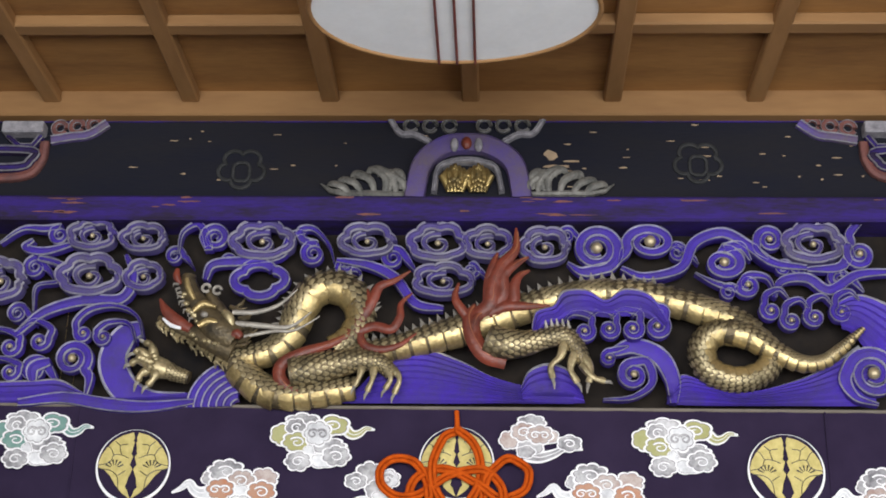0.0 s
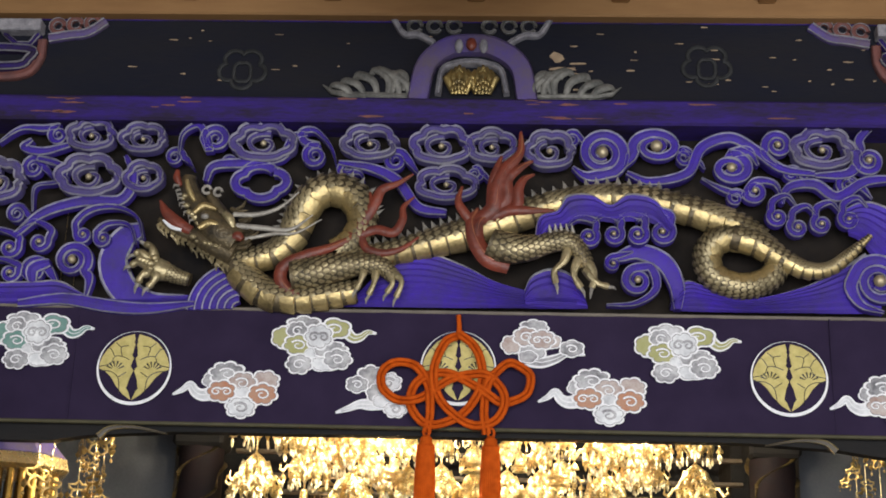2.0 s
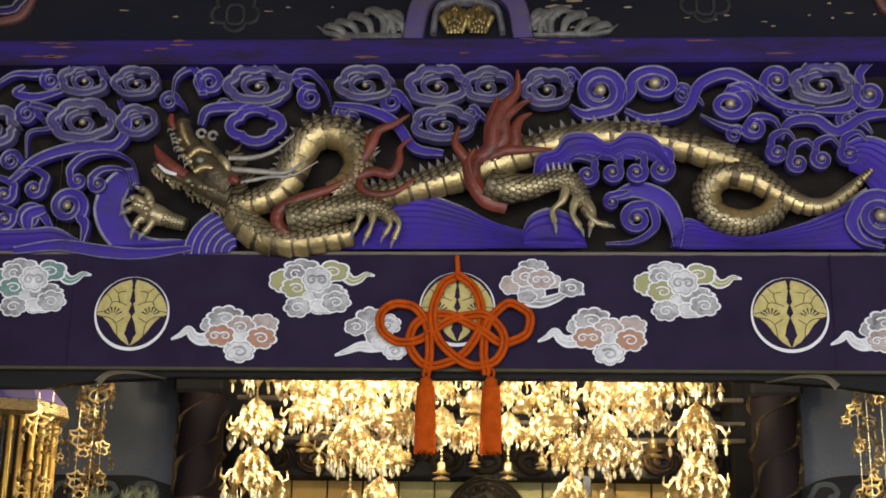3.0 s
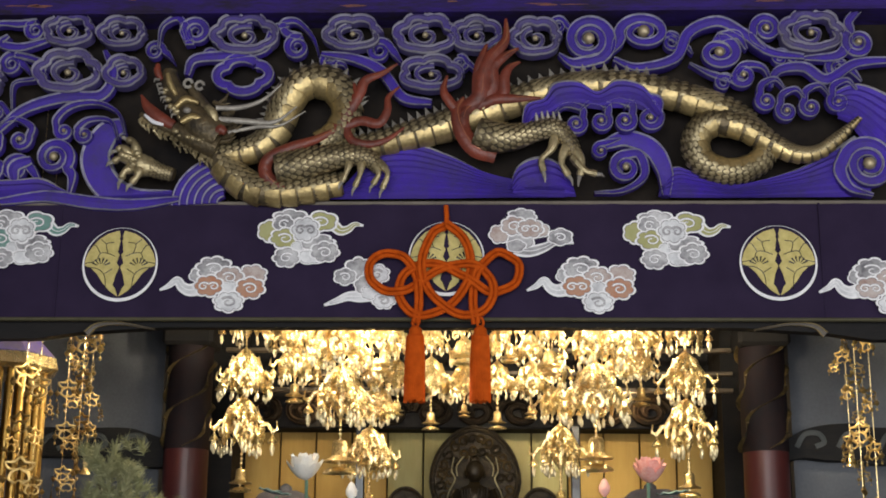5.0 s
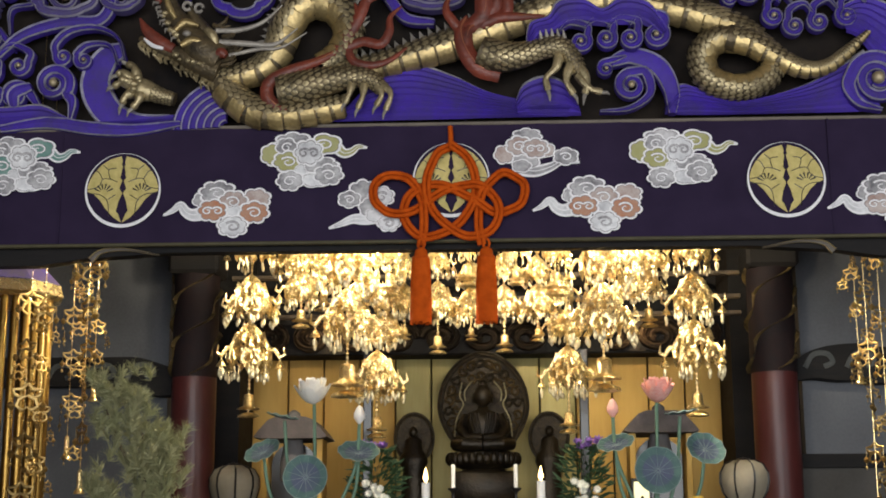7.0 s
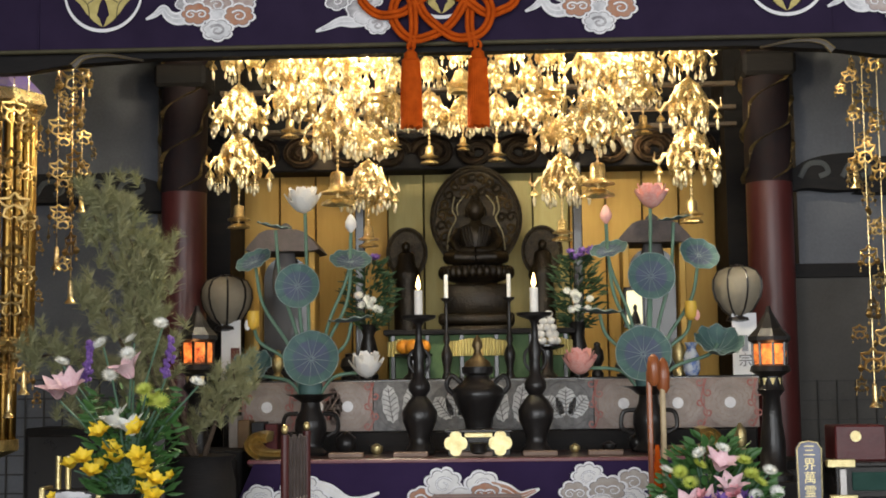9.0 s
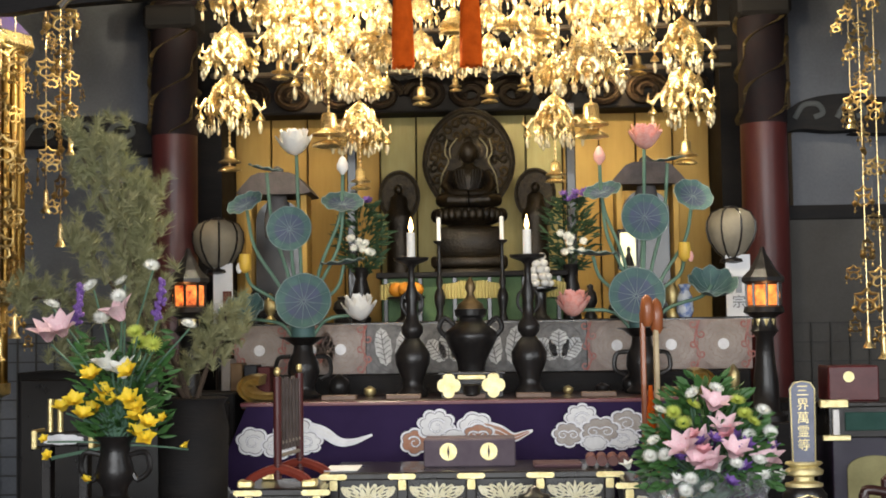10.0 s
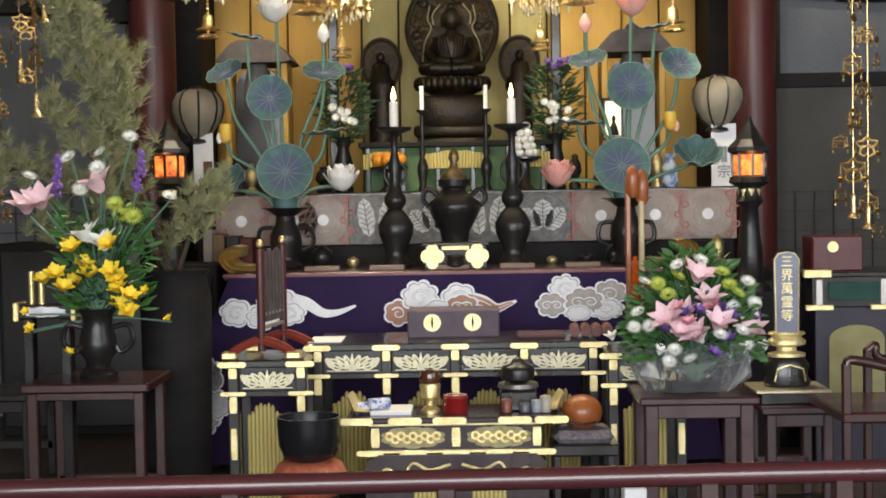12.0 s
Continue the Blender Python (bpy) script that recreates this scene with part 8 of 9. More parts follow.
# ---- barrier rail ----
rail = thing("barrier_rail", "round dark red lacquered rail on short posts", "rail")
A, B = Vector((-1.65, 4.2, 0.505)), Vector((1.496, 4.2, 0.538))
part("handrail", Kit().tube([A + (B - A) * i / 8 for i in range(9)], 0.029, 16), mat("worn_red_rail", (0.078, 0.02, 0.024), 0.28, 0, (0.045, 0.014, 0.016), 5, 0.05, 30, coat=0.5, stretch=(0.3, 3, 3)), rail, smooth=True)
for px in (-150, 235, 790, 1460, 1800):
    x = -0.052 + (px - 790) * 0.001
    zz = A.z + (B.z - A.z) * (x - A.x) / (B.x - A.x)
    part("post", Kit().box(x - 0.025, x + 0.025, 4.175, 4.225, 0, zz - 0.015, 0.005), DARKWOOD, rail)
part("lower_bar", Kit().box(A.x, B.x, 4.185, 4.215, 0.12, 0.16, 0.004), DARKWOOD, rail)
tagged(part("white_carton", Kit().box(0.488, 0.558, 5.0, 5.1, 0, 0.321, 0.003), PAPER), "plain white paper carton on the floor", "carton")

# ---- plain wooden tables ----
def wood_table(name, label, x0, x1, y0, y1, ztop, th=0.03, leg=0.045, apron=0.06, mt=DARKWOOD):
    t = thing(name, label, "table")
    part("tabletop", Kit().box(x0, x1, y0, y1, ztop - th, ztop, 0.006), mt, t)
    part("apron", Kit().box(x0 + 0.03, x1 - 0.03, y0 + 0.015, y0 + 0.035, ztop - th - apron, ztop - th, 0.004), mt, t)
    for x in (x0 + 0.02, x1 - 0.02 - leg):
        for y in (y0 + 0.01, y1 - 0.01 - leg):
            part("leg", Kit().box(x, x + leg, y, y + leg, 0, ztop - th, 0.005), mt, t)
    part("stretcher", Kit().box(x0 + 0.03, x1 - 0.03, y1 - 0.05, y1 - 0.02, 0.12, 0.16, 0.004), mt, t)
    return t


PLUM = mat("plum_stained_wood", (0.055, 0.022, 0.026), 0.32, 0, (0.035, 0.016, 0.018), 5, 0.06, 40, coat=0.3, stretch=(0.3, 3, 1))
ft = 0.517
wood_table("flower_table", "plum-stained wooden table under the bouquet", 0.609, 1.038, 5.6, 6.0, ft, 0.028, 0.05, 0.05, PLUM)
st = 0.415
wood_table("tablet_table", "dark plum wooden table under the memorial tablet", 1.124, 1.422, 6.0, 6.4, st, 0.03, 0.04, 0.05, PLUM)
lt = 0.57
wood_table("vase_table", "dark red wooden table under the flower vase", -1.683, -1.2, 5.8, 6.2, lt, 0.035, 0.04, 0.03, DARKWOOD)
wood_table("back_table", "dark wooden table in the west bay", -2.335, -1.89, 6.6, 7.0, 0.42, 0.03, 0.04, 0.05, BLACK)

# memorial tablet with gold characters
tab = thing("memorial_tablet", "upright grey-blue memorial tablet with gold characters on a gilt lotus base", "tablet")
x0, x1 = 1.214, 1.301
tz0, tz1 = 0.69, 1.006
SLATE = mat("slate_blue_tablet", (0.17, 0.18, 0.24), 0.4, 0.1, (0.12, 0.13, 0.18), 10, 0.05)
part("slab", Kit().slab([(x0, tz0), (x1, tz0), (x1 + 0.004, tz1 - 0.03), (x1 - 0.012, tz1 - 0.006), ((x0 + x1) / 2, tz1), (x0 + 0.012, tz1 - 0.006), (x0 - 0.004, tz1 - 0.03)], 6.15, 6.18), SLATE, tab)
part("edge_line", Kit().tube([(x0, 6.15, tz0), (x0 - 0.004, 6.15, tz1 - 0.03), (x0 + 0.012, 6.15, tz1 - 0.006), ((x0 + x1) / 2, 6.15, tz1), (x1 - 0.012, 6.15, tz1 - 0.006), (x1 + 0.004, 6.15, tz1 - 0.03), (x1, 6.15, tz0)], 0.003, 5), BRIGHT, tab)


def letter(body, x, y, z, size, material, owner):
    cu = bpy.data.curves.new("letter", "FONT")
    cu.body, cu.size, cu.align_x, cu.align_y, cu.extrude = body, size, "CENTER", "CENTER", 0.0008
    tmp = bpy.data.objects.new("letter", cu)
    me = bpy.data.meshes.new_from_object(tmp)
    bpy.data.objects.remove(tmp)
    me.materials.clear()
    me.materials.append(material)
    ob = new("character", me)
    ob.parent = owner
    ob.matrix_basis = Matrix.Translation((x, y, z)) @ Matrix.Rotation(radians(90), 4, "X")
    return ob


for i, ch in enumerate("三界萬霊等"):
    letter(ch, (x0 + x1) / 2, 6.148, tz1 - 0.04 - i * (tz1 - tz0 - 0.05) / 5, 0.05, BRIGHT, tab)
cx = (x0 + x1) / 2
part("lotus_base", Kit().lathe([(0.03, -0.10), (0.075, -0.098), (0.075, -0.085), (0.04, -0.075), (0.04, -0.06), (0.075, -0.05), (0.078, -0.035), (0.055, -0.02), (0.075, -0.008), (0.07, 0.0)], cx, 6.165, tz0, 20, 0.6), BRIGHT, tab, "gilt lotus base", smooth=True)
part("plinth", Kit().lathe([(0.085, -0.215), (0.095, -0.2), (0.08, -0.17), (0.09, -0.13), (0.07, -0.105)], cx, 6.165, tz0, 24, 0.6), BLACK, tab, smooth=True)
part("plinth_line", Kit().tube([(cx - 0.06, 6.105, tz0 - 0.19), (cx - 0.05, 6.1, tz0 - 0.14), (cx, 6.098, tz0 - 0.125), (cx + 0.05, 6.1, tz0 - 0.14), (cx + 0.06, 6.105, tz0 - 0.19)], 0.004, 5), BRASS, tab)
tray = thing("gilt_tray", "low black tray stand with a pale gilt edge", "tray")
part("edge", Kit().box(1.113, 1.405, 6.05, 6.3, tz0 - 0.232, tz0 - 0.216, 0.004), mat("pale_gilt", (0.62, 0.54, 0.38), 0.35, 0.7), tray)
part("skirt", Kit().box(1.135, 1.383, 6.07, 6.28, st, tz0 - 0.232, 0.004), BLACK, tray)

# black and gold lectern desk in the east bay
lec = thing("black_gold_desk", "black lacquered desk with gold rails and green panel", "desk")
x0, x1, y = 1.475, 1.475 + 0.75, 6.7
za, zb_ = 0.889, 0.735
part("tabletop", Kit().box(x0 - 0.02, x1, y, y + 0.4, za - 0.02, za, 0.004), BLACK, lec)
part("gold_edge", Kit().box(x0 - 0.022, x0 + 0.1, y - 0.004, y + 0.02, za - 0.022, za + 0.012, 0.003), BRIGHT, lec)
part("upper_case", Kit().box(x0 + 0.02, x1, y + 0.03, y + 0.38, zb_, za - 0.02, 0.004), BLACK, lec)
part("green_panel", Kit().box(x0 + 0.09, x1 - 0.25, y + 0.024, y + 0.031, zb_ + 0.03, za - 0.045, 0.002), mat("deep_green_cloth", (0.012, 0.06, 0.045), 0.7), lec, "deep green cloth panel")
for dx in (0.05, 0.33, 0.62):
    part("silver_post", Kit().box(x0 + dx - 0.016, x0 + dx + 0.016, y + 0.018, y + 0.03, zb_ + 0.01, za - 0.03, 0.003), mat("silver_mount", (0.5, 0.47, 0.45), 0.35, 0.7), lec)
    part("gold_foot", Kit().box(x0 + dx - 0.06, x0 + dx + 0.06, y + 0.01, y + 0.03, zb_ - 0.012, zb_ + 0.012, 0.003), BRIGHT, lec)
part("lower_case", Kit().box(x0 + 0.04, x1, y + 0.06, y + 0.36, 0, zb_, 0.004), mat("violet_black_lacquer", (0.022, 0.016, 0.035), 0.3, coat=0.4), lec)
part("arched_panel", Kit().slab([(x0 + 0.1, 0.25), (x0 + 0.34, 0.25), *[(x0 + 0.22 + 0.12 * math.cos(a), zb_ - 0.14 + 0.06 * math.sin(a)) for a in [math.pi * i / 10 for i in range(11)]]], y + 0.05, y + 0.061), mat("olive_gold_cloth", (0.30, 0.27, 0.12), 0.6, 0.2), lec, "olive gold arched panel")
tagged(part("red_box_large", Kit().box(1.516, 1.738, 6.8, 7.0, za, 1.043, 0.006), mat("dull_red_lacquer", (0.10, 0.02, 0.022), 0.35)), "dull red lacquered box on the black desk", "box")
tagged(part("gold_crest_disc", Kit().slab(arc(1.605, 0.996, 0.024, 0, 340, 17), 6.795, 6.801), BRIGHT), "small gold crest on the red box", "crest")

# low chair in the east corner
ch = thing("low_chair", "low dark wooden chair with bent arm rails", "chair")
X0, Y0 = 1.315, 5.5
z = 0.655
for y, x in ((Y0, X0), (Y0 + 0.45, X0 + 0.2)):
    part("arm_rail", Kit().tube(smooth_line([(x, y, z - 0.02), (x + 0.03, y, z), (X0 + 0.25, y, z - 0.05), (X0 + 0.45, y, z - 0.08)], 5), 0.017, 8), DARKWOOD, ch, smooth=True)
    part("leg", Kit().box(x - 0.015, x + 0.015, y - 0.015, y + 0.015, 0, z - 0.01, 0.004), DARKWOOD, ch)
    part("leg", Kit().box(X0 + 0.43, X0 + 0.46, y - 0.015, y + 0.015, 0, z + 0.3, 0.004), DARKWOOD, ch)
part("seat", Kit().box(X0 - 0.02, X0 + 0.47, Y0 - 0.02, Y0 + 0.47, z - 0.22, z - 0.18, 0.008), DARKWOOD, ch)
part("backrest", Kit().box(X0 + 0.43, X0 + 0.46, Y0, Y0 + 0.45, z + 0.1, z + 0.3, 0.006), DARKWOOD, ch)

# ---- fresh flowers and pine ----
random.seed(7)
PINE = mat("pine_needles", (0.25, 0.26, 0.13), 0.6, 0, (0.33, 0.31, 0.17), 9, 0.0)
BARK = mat("pine_bark", (0.09, 0.06, 0.04), 0.9, 0, (0.05, 0.035, 0.025), 20, 0.6)
FOLIAGE = mat("dark_green_leaf", (0.035, 0.10, 0.025), 0.5, 0, (0.06, 0.15, 0.04), 8, 0.1)
LIME = mat("lime_petal", (0.55, 0.58, 0.14), 0.6, 0, (0.42, 0.52, 0.06), 9, 0.1)
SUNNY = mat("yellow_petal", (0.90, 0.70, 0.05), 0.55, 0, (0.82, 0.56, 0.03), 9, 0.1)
LILYPINK = mat("lily_pink_petal", (0.72, 0.42, 0.48), 0.55, 0, (0.80, 0.62, 0.64), 12, 0.1)
ROSEPINK = mat("rose_pink_petal", (0.76, 0.30, 0.36), 0.6, 0, (0.8, 0.45, 0.48), 10, 0.1)
VIOLET = mat("violet_petal", (0.13, 0.06, 0.26), 0.6, 0, (0.2, 0.1, 0.36), 12, 0.1)
SNOW = mat("snow_white_petal", (0.86, 0.86, 0.82), 0.55, 0, (0.76, 0.76, 0.70), 12, 0.1)
MUM_RINGS = ((18, 0.95, 0.17, 18, 0), (16, 0.85, 0.17, 42, 0.5), (12, 0.62, 0.15, 66, 0.2), (8, 0.4, 0.14, 80, 0))
LILY_RINGS = ((3, 1.0, 0.56, 62, 0), (3, 0.98, 0.48, 70, 0.5))
OPEN_RINGS = ((5, 0.85, 0.66, 46, 0), (5, 0.7, 0.55, 64, 0.5), (3, 0.45, 0.4, 78, 0.2))
FLOWER = {
    "mum": mesh_of("chrysanthemum", petal_kit(MUM_RINGS, 0.1), SNOW), "lime": mesh_of("lime_chrysanthemum", petal_kit(MUM_RINGS, 0.1), LIME),
    "lily": mesh_of("pink_lily", petal_kit(LILY_RINGS, -0.1), LILYPINK), "wlily": mesh_of("white_lily", petal_kit(LILY_RINGS, -0.08), SNOW),
    "freesia": mesh_of("yellow_freesia", petal_kit(OPEN_RINGS, 0.05), SUNNY), "rose": mesh_of("pink_rose", petal_kit(((8, 0.8, 0.6, 40, 0), (7, 0.65, 0.5, 60, 0.4), (5, 0.5, 0.4, 75, 0)), 0.1), ROSEPINK),
    "violet": mesh_of("violet_blossom", petal_kit(((7, 0.8, 0.4, 35, 0), (6, 0.6, 0.35, 60, 0.5)), 0.1), VIOLET),
}


def leaf_blade(k, x, y, z, d, ln, wd):
    """One folded leaf from a base point along d."""
    d = Vector(d).normalized()
    side = d.cross(Vector((random.uniform(-1, 1), random.uniform(-1, 1), random.uniform(-1, 1)))).normalized()
    up = side.cross(d)
    p = Vector((x, y, z))
    a, b, c = p + d * ln * 0.35, p + d * ln * 0.75 - up * ln * 0.05, p + d * ln - up * ln * 0.15
    k.add([p, a + side * wd, a + up * wd * -0.3, a - side * wd, b + side * wd * 0.7, b - up * wd * 0.2, b - side * wd * 0.7, c], [(0, 1, 2), (0, 2, 3), (1, 4, 5, 2), (2, 5, 6, 3), (4, 7, 5), (5, 7, 6)])


def flower_at(kind, owner, x, y, z, r, foot):
    """A blossom turned to the hall, with its stem down to foot."""
    tilt, roll = (random.uniform(10, 38) if kind in ("lily", "wlily") else random.uniform(15, 60)), random.uniform(-35, 35)
    place_on({"mum": "chrysanthemum", "lime": "lime_chrysanthemum", "lily": "pink_lily", "wlily": "white_lily", "freesia": "yellow_freesia", "rose": "pink_rose", "violet": "violet_blossom"}[kind], FLOWER[kind], owner, x, y, z, r, tilt, random.uniform(0, 6), roll)
    fx, fy, fz = foot
    part("stem", Kit().tube(smooth_line([(fx, fy, fz), (fx + (x - fx) * 0.4, fy + 0.02, fz + (z - fz) * 0.55), (x, y + 0.03, z - 0.01)], 4), 0.004, 5), STEM, owner, smooth=True)


# tall pine in a black jar
def pine_tuft(k, c, d, ln, n):
    d = Vector(d).normalized()
    for i in range(n):
        v = (d + Vector((random.gauss(0, 0.6), random.gauss(0, 0.6), random.gauss(0, 0.5)))).normalized()
        s = v.cross(Vector((random.random(), random.random(), random.random()))).normalized() * 0.0026
        p = Vector(c) + d * random.uniform(-0.02, 0.03)
        e = p + v * ln * random.uniform(0.7, 1.1)
        k.add([p - s, p + s, e], [(0, 1, 2)])


pine = thing("pine_arrangement", "tall grey-green pine branches in a black jar", "plant")
jx, jy, jz = -1.24, 6.5, 0.957
part("jar", Kit().lathe([(0.11, 0.0), (0.13, 0.02), (0.14, 0.3), (0.15, jz - 0.12), (0.13, jz - 0.03), (0.15, jz), (0.12, jz)], jx, jy, 0, 26), SOOT, pine, "tall black glazed jar", smooth=True)
root = Vector((jx, jy, jz - 0.05))
needles = Kit()
limbs = (
    [(-1.367, 1.147), (-1.5, 1.528), (-1.527, 1.80), (-1.57, 1.98), (-1.60, 2.07)],
    [(-1.402, 1.148), (-1.658, 1.317), (-1.845, 1.391), (-1.988, 1.37)],
    [(-1.155, 1.121), (-1.112, 1.226), (-1.097, 1.32)],
    [(-1.344, 1.102), (-1.577, 1.153), (-1.812, 1.145)],
    [(-1.397, 1.385), (-1.426, 1.671), (-1.409, 1.837)],
    [(-1.482, 1.315), (-1.689, 1.578), (-1.782, 1.651)],
    [(-1.44, 1.45), *[(-1.532, 1.733), (-1.439, 1.835)], ],
    [(-1.5, 1.5), *[(-1.681, 1.932), (-1.731, 2.081)], ],
)
for limb in limbs:
    line = smooth_line([tuple(root)] + [(x, jy + random.uniform(-0.12, 0.08), z) for x, z in limb], 7)
    n = len(line)
    part("limb", Kit().tube(line, [0.012 * (1 - 0.75 * i / n) for i in range(n)], 6), BARK, pine, smooth=True)
    for i in range(int(n * 0.28), n):
        d = Vector(line[i]) - Vector(line[i - 1])
        for q in range(3):
            c = Vector(line[i]) + Vector((random.gauss(0, 0.045), random.gauss(0, 0.05), random.gauss(0, 0.04)))
            pine_tuft(needles, c, d * 0.2 + Vector((random.gauss(0, 0.03), -0.015, 0.04)), 0.06, 70)
part("needle_mass", needles, PINE, pine, "grey-green pine needles")["kind"] = "stuff"

# flower vase on the dark red table
vase = thing("flower_arrangement", "yellow, white and pink fresh flowers in a black handled vase", "flowers", "fresh flower arrangements")
vx, vy, vt = -1.438, 6.0, 0.84
vh = vt - lt
body = part("vase", Kit().lathe([(0.07, 0), (0.075, 0.015), (0.045, 0.04), (0.05, 0.07), (0.075, vh * 0.38), (0.07, vh * 0.55), (0.055, vh * 0.75), (0.06, vh * 0.9), (0.085, vh), (0.06, vh - 0.005)], vx, vy, lt, 26), BRONZE, vase, "black bronze vase", smooth=True)
for q in (-1, 1):
    part("handle", Kit().tube(smooth_line([(vx + q * 0.055, vy, lt + vh * 0.72), (vx + q * 0.12, vy, lt + vh * 0.75), (vx + q * 0.135, vy, lt + vh * 0.5), (vx + q * 0.09, vy, lt + vh * 0.36), (vx + q * 0.07, vy, lt + vh * 0.45)], 4), 0.011, 7), BRONZE, body, smooth=True)
foot = (vx, vy, vt - 0.04)
PXL = 0.002
for kind, r, spots in (
    ("mum", 18, ((231, 226), (174, 255), (130, 265), (45, 300), (140, 325), (307, 342), (180, 285))),
    ("lily", 54, ((190, 330), (75, 358), (33, 368))), ("wlily", 48, ((155, 425), (188, 440))),
    ("lime", 20, ((215, 355), (228, 370), (240, 378), (210, 375))),
    ("freesia", 31, ((108, 437), (128, 440), (205, 430), (68, 502), (95, 488), (132, 472), (122, 505), (196, 484), (150, 492), (214, 520), (236, 532), (205, 552), (222, 560), (108, 515), (208, 500))),
    ("freesia", 15, ((305, 575), (258, 520), (40, 590), (20, 560), (45, 585), (100, 640))),
):
    for px, py in spots:
        x, z = -1.408 + (px - 172) * PXL, 0.945 + (500 - py) * PXL
        flower_at(kind, vase, x, 5.9 + random.uniform(-0.05, 0.1), z, r * PXL, foot)
for px, py in ((93, 290), (256, 283)):
    x, z = -1.463 + (px - 172) * PXL, 0.933 + (500 - py) * PXL
    k = Kit()
    for i in range(46):
        t = i / 46
        k.ball(x + random.gauss(0, 0.012 * (1.2 - t)) + t * 0.02, 6.1 + random.gauss(0, 0.01), z - 0.075 + 0.16 * t, 0.009, 0.009, 0.010, 6, 4)
    part("violet_spike", k, VIOLET, vase, "violet delphinium spike")
    part("stem", Kit().tube([foot, (x, 6.1, z - 0.08)], 0.004, 5), STEM, vase)
k = Kit()
for i in range(620):
    a = random.uniform(0, 2 * math.pi)
    t = random.random() ** 0.7
    x, y, z = vx + 0.02 + 0.17 * t * math.cos(a), vy + 0.05 + 0.1 * t * math.sin(a), vt + random.uniform(-0.02, 0.42) * (0.4 + 0.6 * t)
    leaf_blade(k, x, y, z, (math.cos(a), math.sin(a) - 0.3, random.uniform(-0.3, 1)), random.uniform(0.04, 0.09), random.uniform(0.006, 0.014))
part("greenery", k, FOLIAGE, vase, "dark green foliage")["kind"] = "stuff"

# wrapped bouquet on the plum table
bou = thing("flower_arrangement", "pink, white and violet bouquet in clear wrapping", "flowers", "fresh flower arrangements")
bxx, byy = 0.826, 5.78
foot = (bxx, byy, ft + 0.05)
PXR = 0.002
for kind, r, spots in (
    ("mum", 16, ((1137, 497), (1236, 458), (1325, 500), (1128, 552), (1146, 575), (1312, 588), (1300, 545), (1268, 592), (1188, 618), (1218, 635), (1340, 540), (1158, 560), (1195, 465), (1180, 640), (1320, 615), (1120, 580))),
    ("wlily", 21, ((1087, 607), (1160, 625), (1370, 628), (1240, 605))),
    ("lime", 17, ((1160, 500), (1195, 487), (1272, 480), (1290, 505), (1304, 520), (1180, 520))),
    ("lily", 46, ((1228, 495), (1195, 592), (1232, 600), (1262, 580), (1335, 600), (1215, 565), (1250, 540), (1180, 570))),
    ("rose", 24, ((1257, 540), (1195, 545), (1210, 570))),
    ("violet", 23, ((1207, 555), (1275, 548), (1165, 578), (1255, 625), (1290, 560), (1228, 548), (1285, 600), (1345, 570))),
):
    for px, py in spots:
        x, z = 0.82 + (px - 1228) * PXR, 0.717 + (600 - py) * PXR
        d = (abs(px - 1228) / 130) ** 2
        flower_at(kind, bou, x, 5.62 + 0.14 * d + random.uniform(-0.02, 0.04), z, r * PXR, foot)
k = Kit()
for i in range(1100):
    a = random.uniform(0, 2 * math.pi)
    e = random.uniform(-0.25, 1.0)
    rr = 0.25 * math.sqrt(max(0.05, 1 - e * e)) * random.uniform(0.5, 1.0)
    x, y, z = bxx + rr * math.cos(a), byy + 0.5 * rr * math.sin(a), ft + 0.2 + 0.33 * e * random.uniform(0.6, 1)
    z = max(z, ft + 0.07)
    leaf_blade(k, x, y, z, (math.cos(a), 0.6 * math.sin(a), e * 0.9 - 0.1), random.uniform(0.03, 0.06), random.uniform(0.007, 0.014))
part("greenery", k, FOLIAGE, bou, "dark green foliage")["kind"] = "stuff"
wrap = bpy.data.materials.new("clear_wrapping")
wrap.use_nodes = True
wb = wrap.node_tree.nodes["Principled BSDF"]
wb.inputs["Roughness"].default_value, wb.inputs["Transmission Weight"].default_value, wb.inputs["IOR"].default_value = 0.1, 0.93, 1.3
wb.inputs["Base Color"].default_value = (0.9, 0.9, 0.92, 1)
k = Kit()
n = 36
rings = []
for j, (rr, zz) in enumerate(((0.15, 0.0), (0.20, 0.06), (0.22, 0.12), (0.24, 0.17))):
    rings.append([(bxx + rr * (1 + 0.2 * random.uniform(-1, 1)) * math.cos(2 * math.pi * i / n), byy + 0.55 * rr * (1 + 0.2 * random.uniform(-1, 1)) * math.sin(2 * math.pi * i / n), ft + zz + 0.02 * random.uniform(-1, 1) * (j > 0) + 0.002) for i in range(n)])
for j in range(3):
    k.add(rings[j] + rings[j + 1], [(i, (i + 1) % n, n + (i + 1) % n, n + i) for i in range(n)])
part("wrapping", k, wrap, bou, "crinkled clear plastic wrapping")
part("foam_block", Kit().box(bxx - 0.09, bxx + 0.09, byy - 0.05, byy + 0.05, ft, ft + 0.05, 0.01), SOOT, bou)

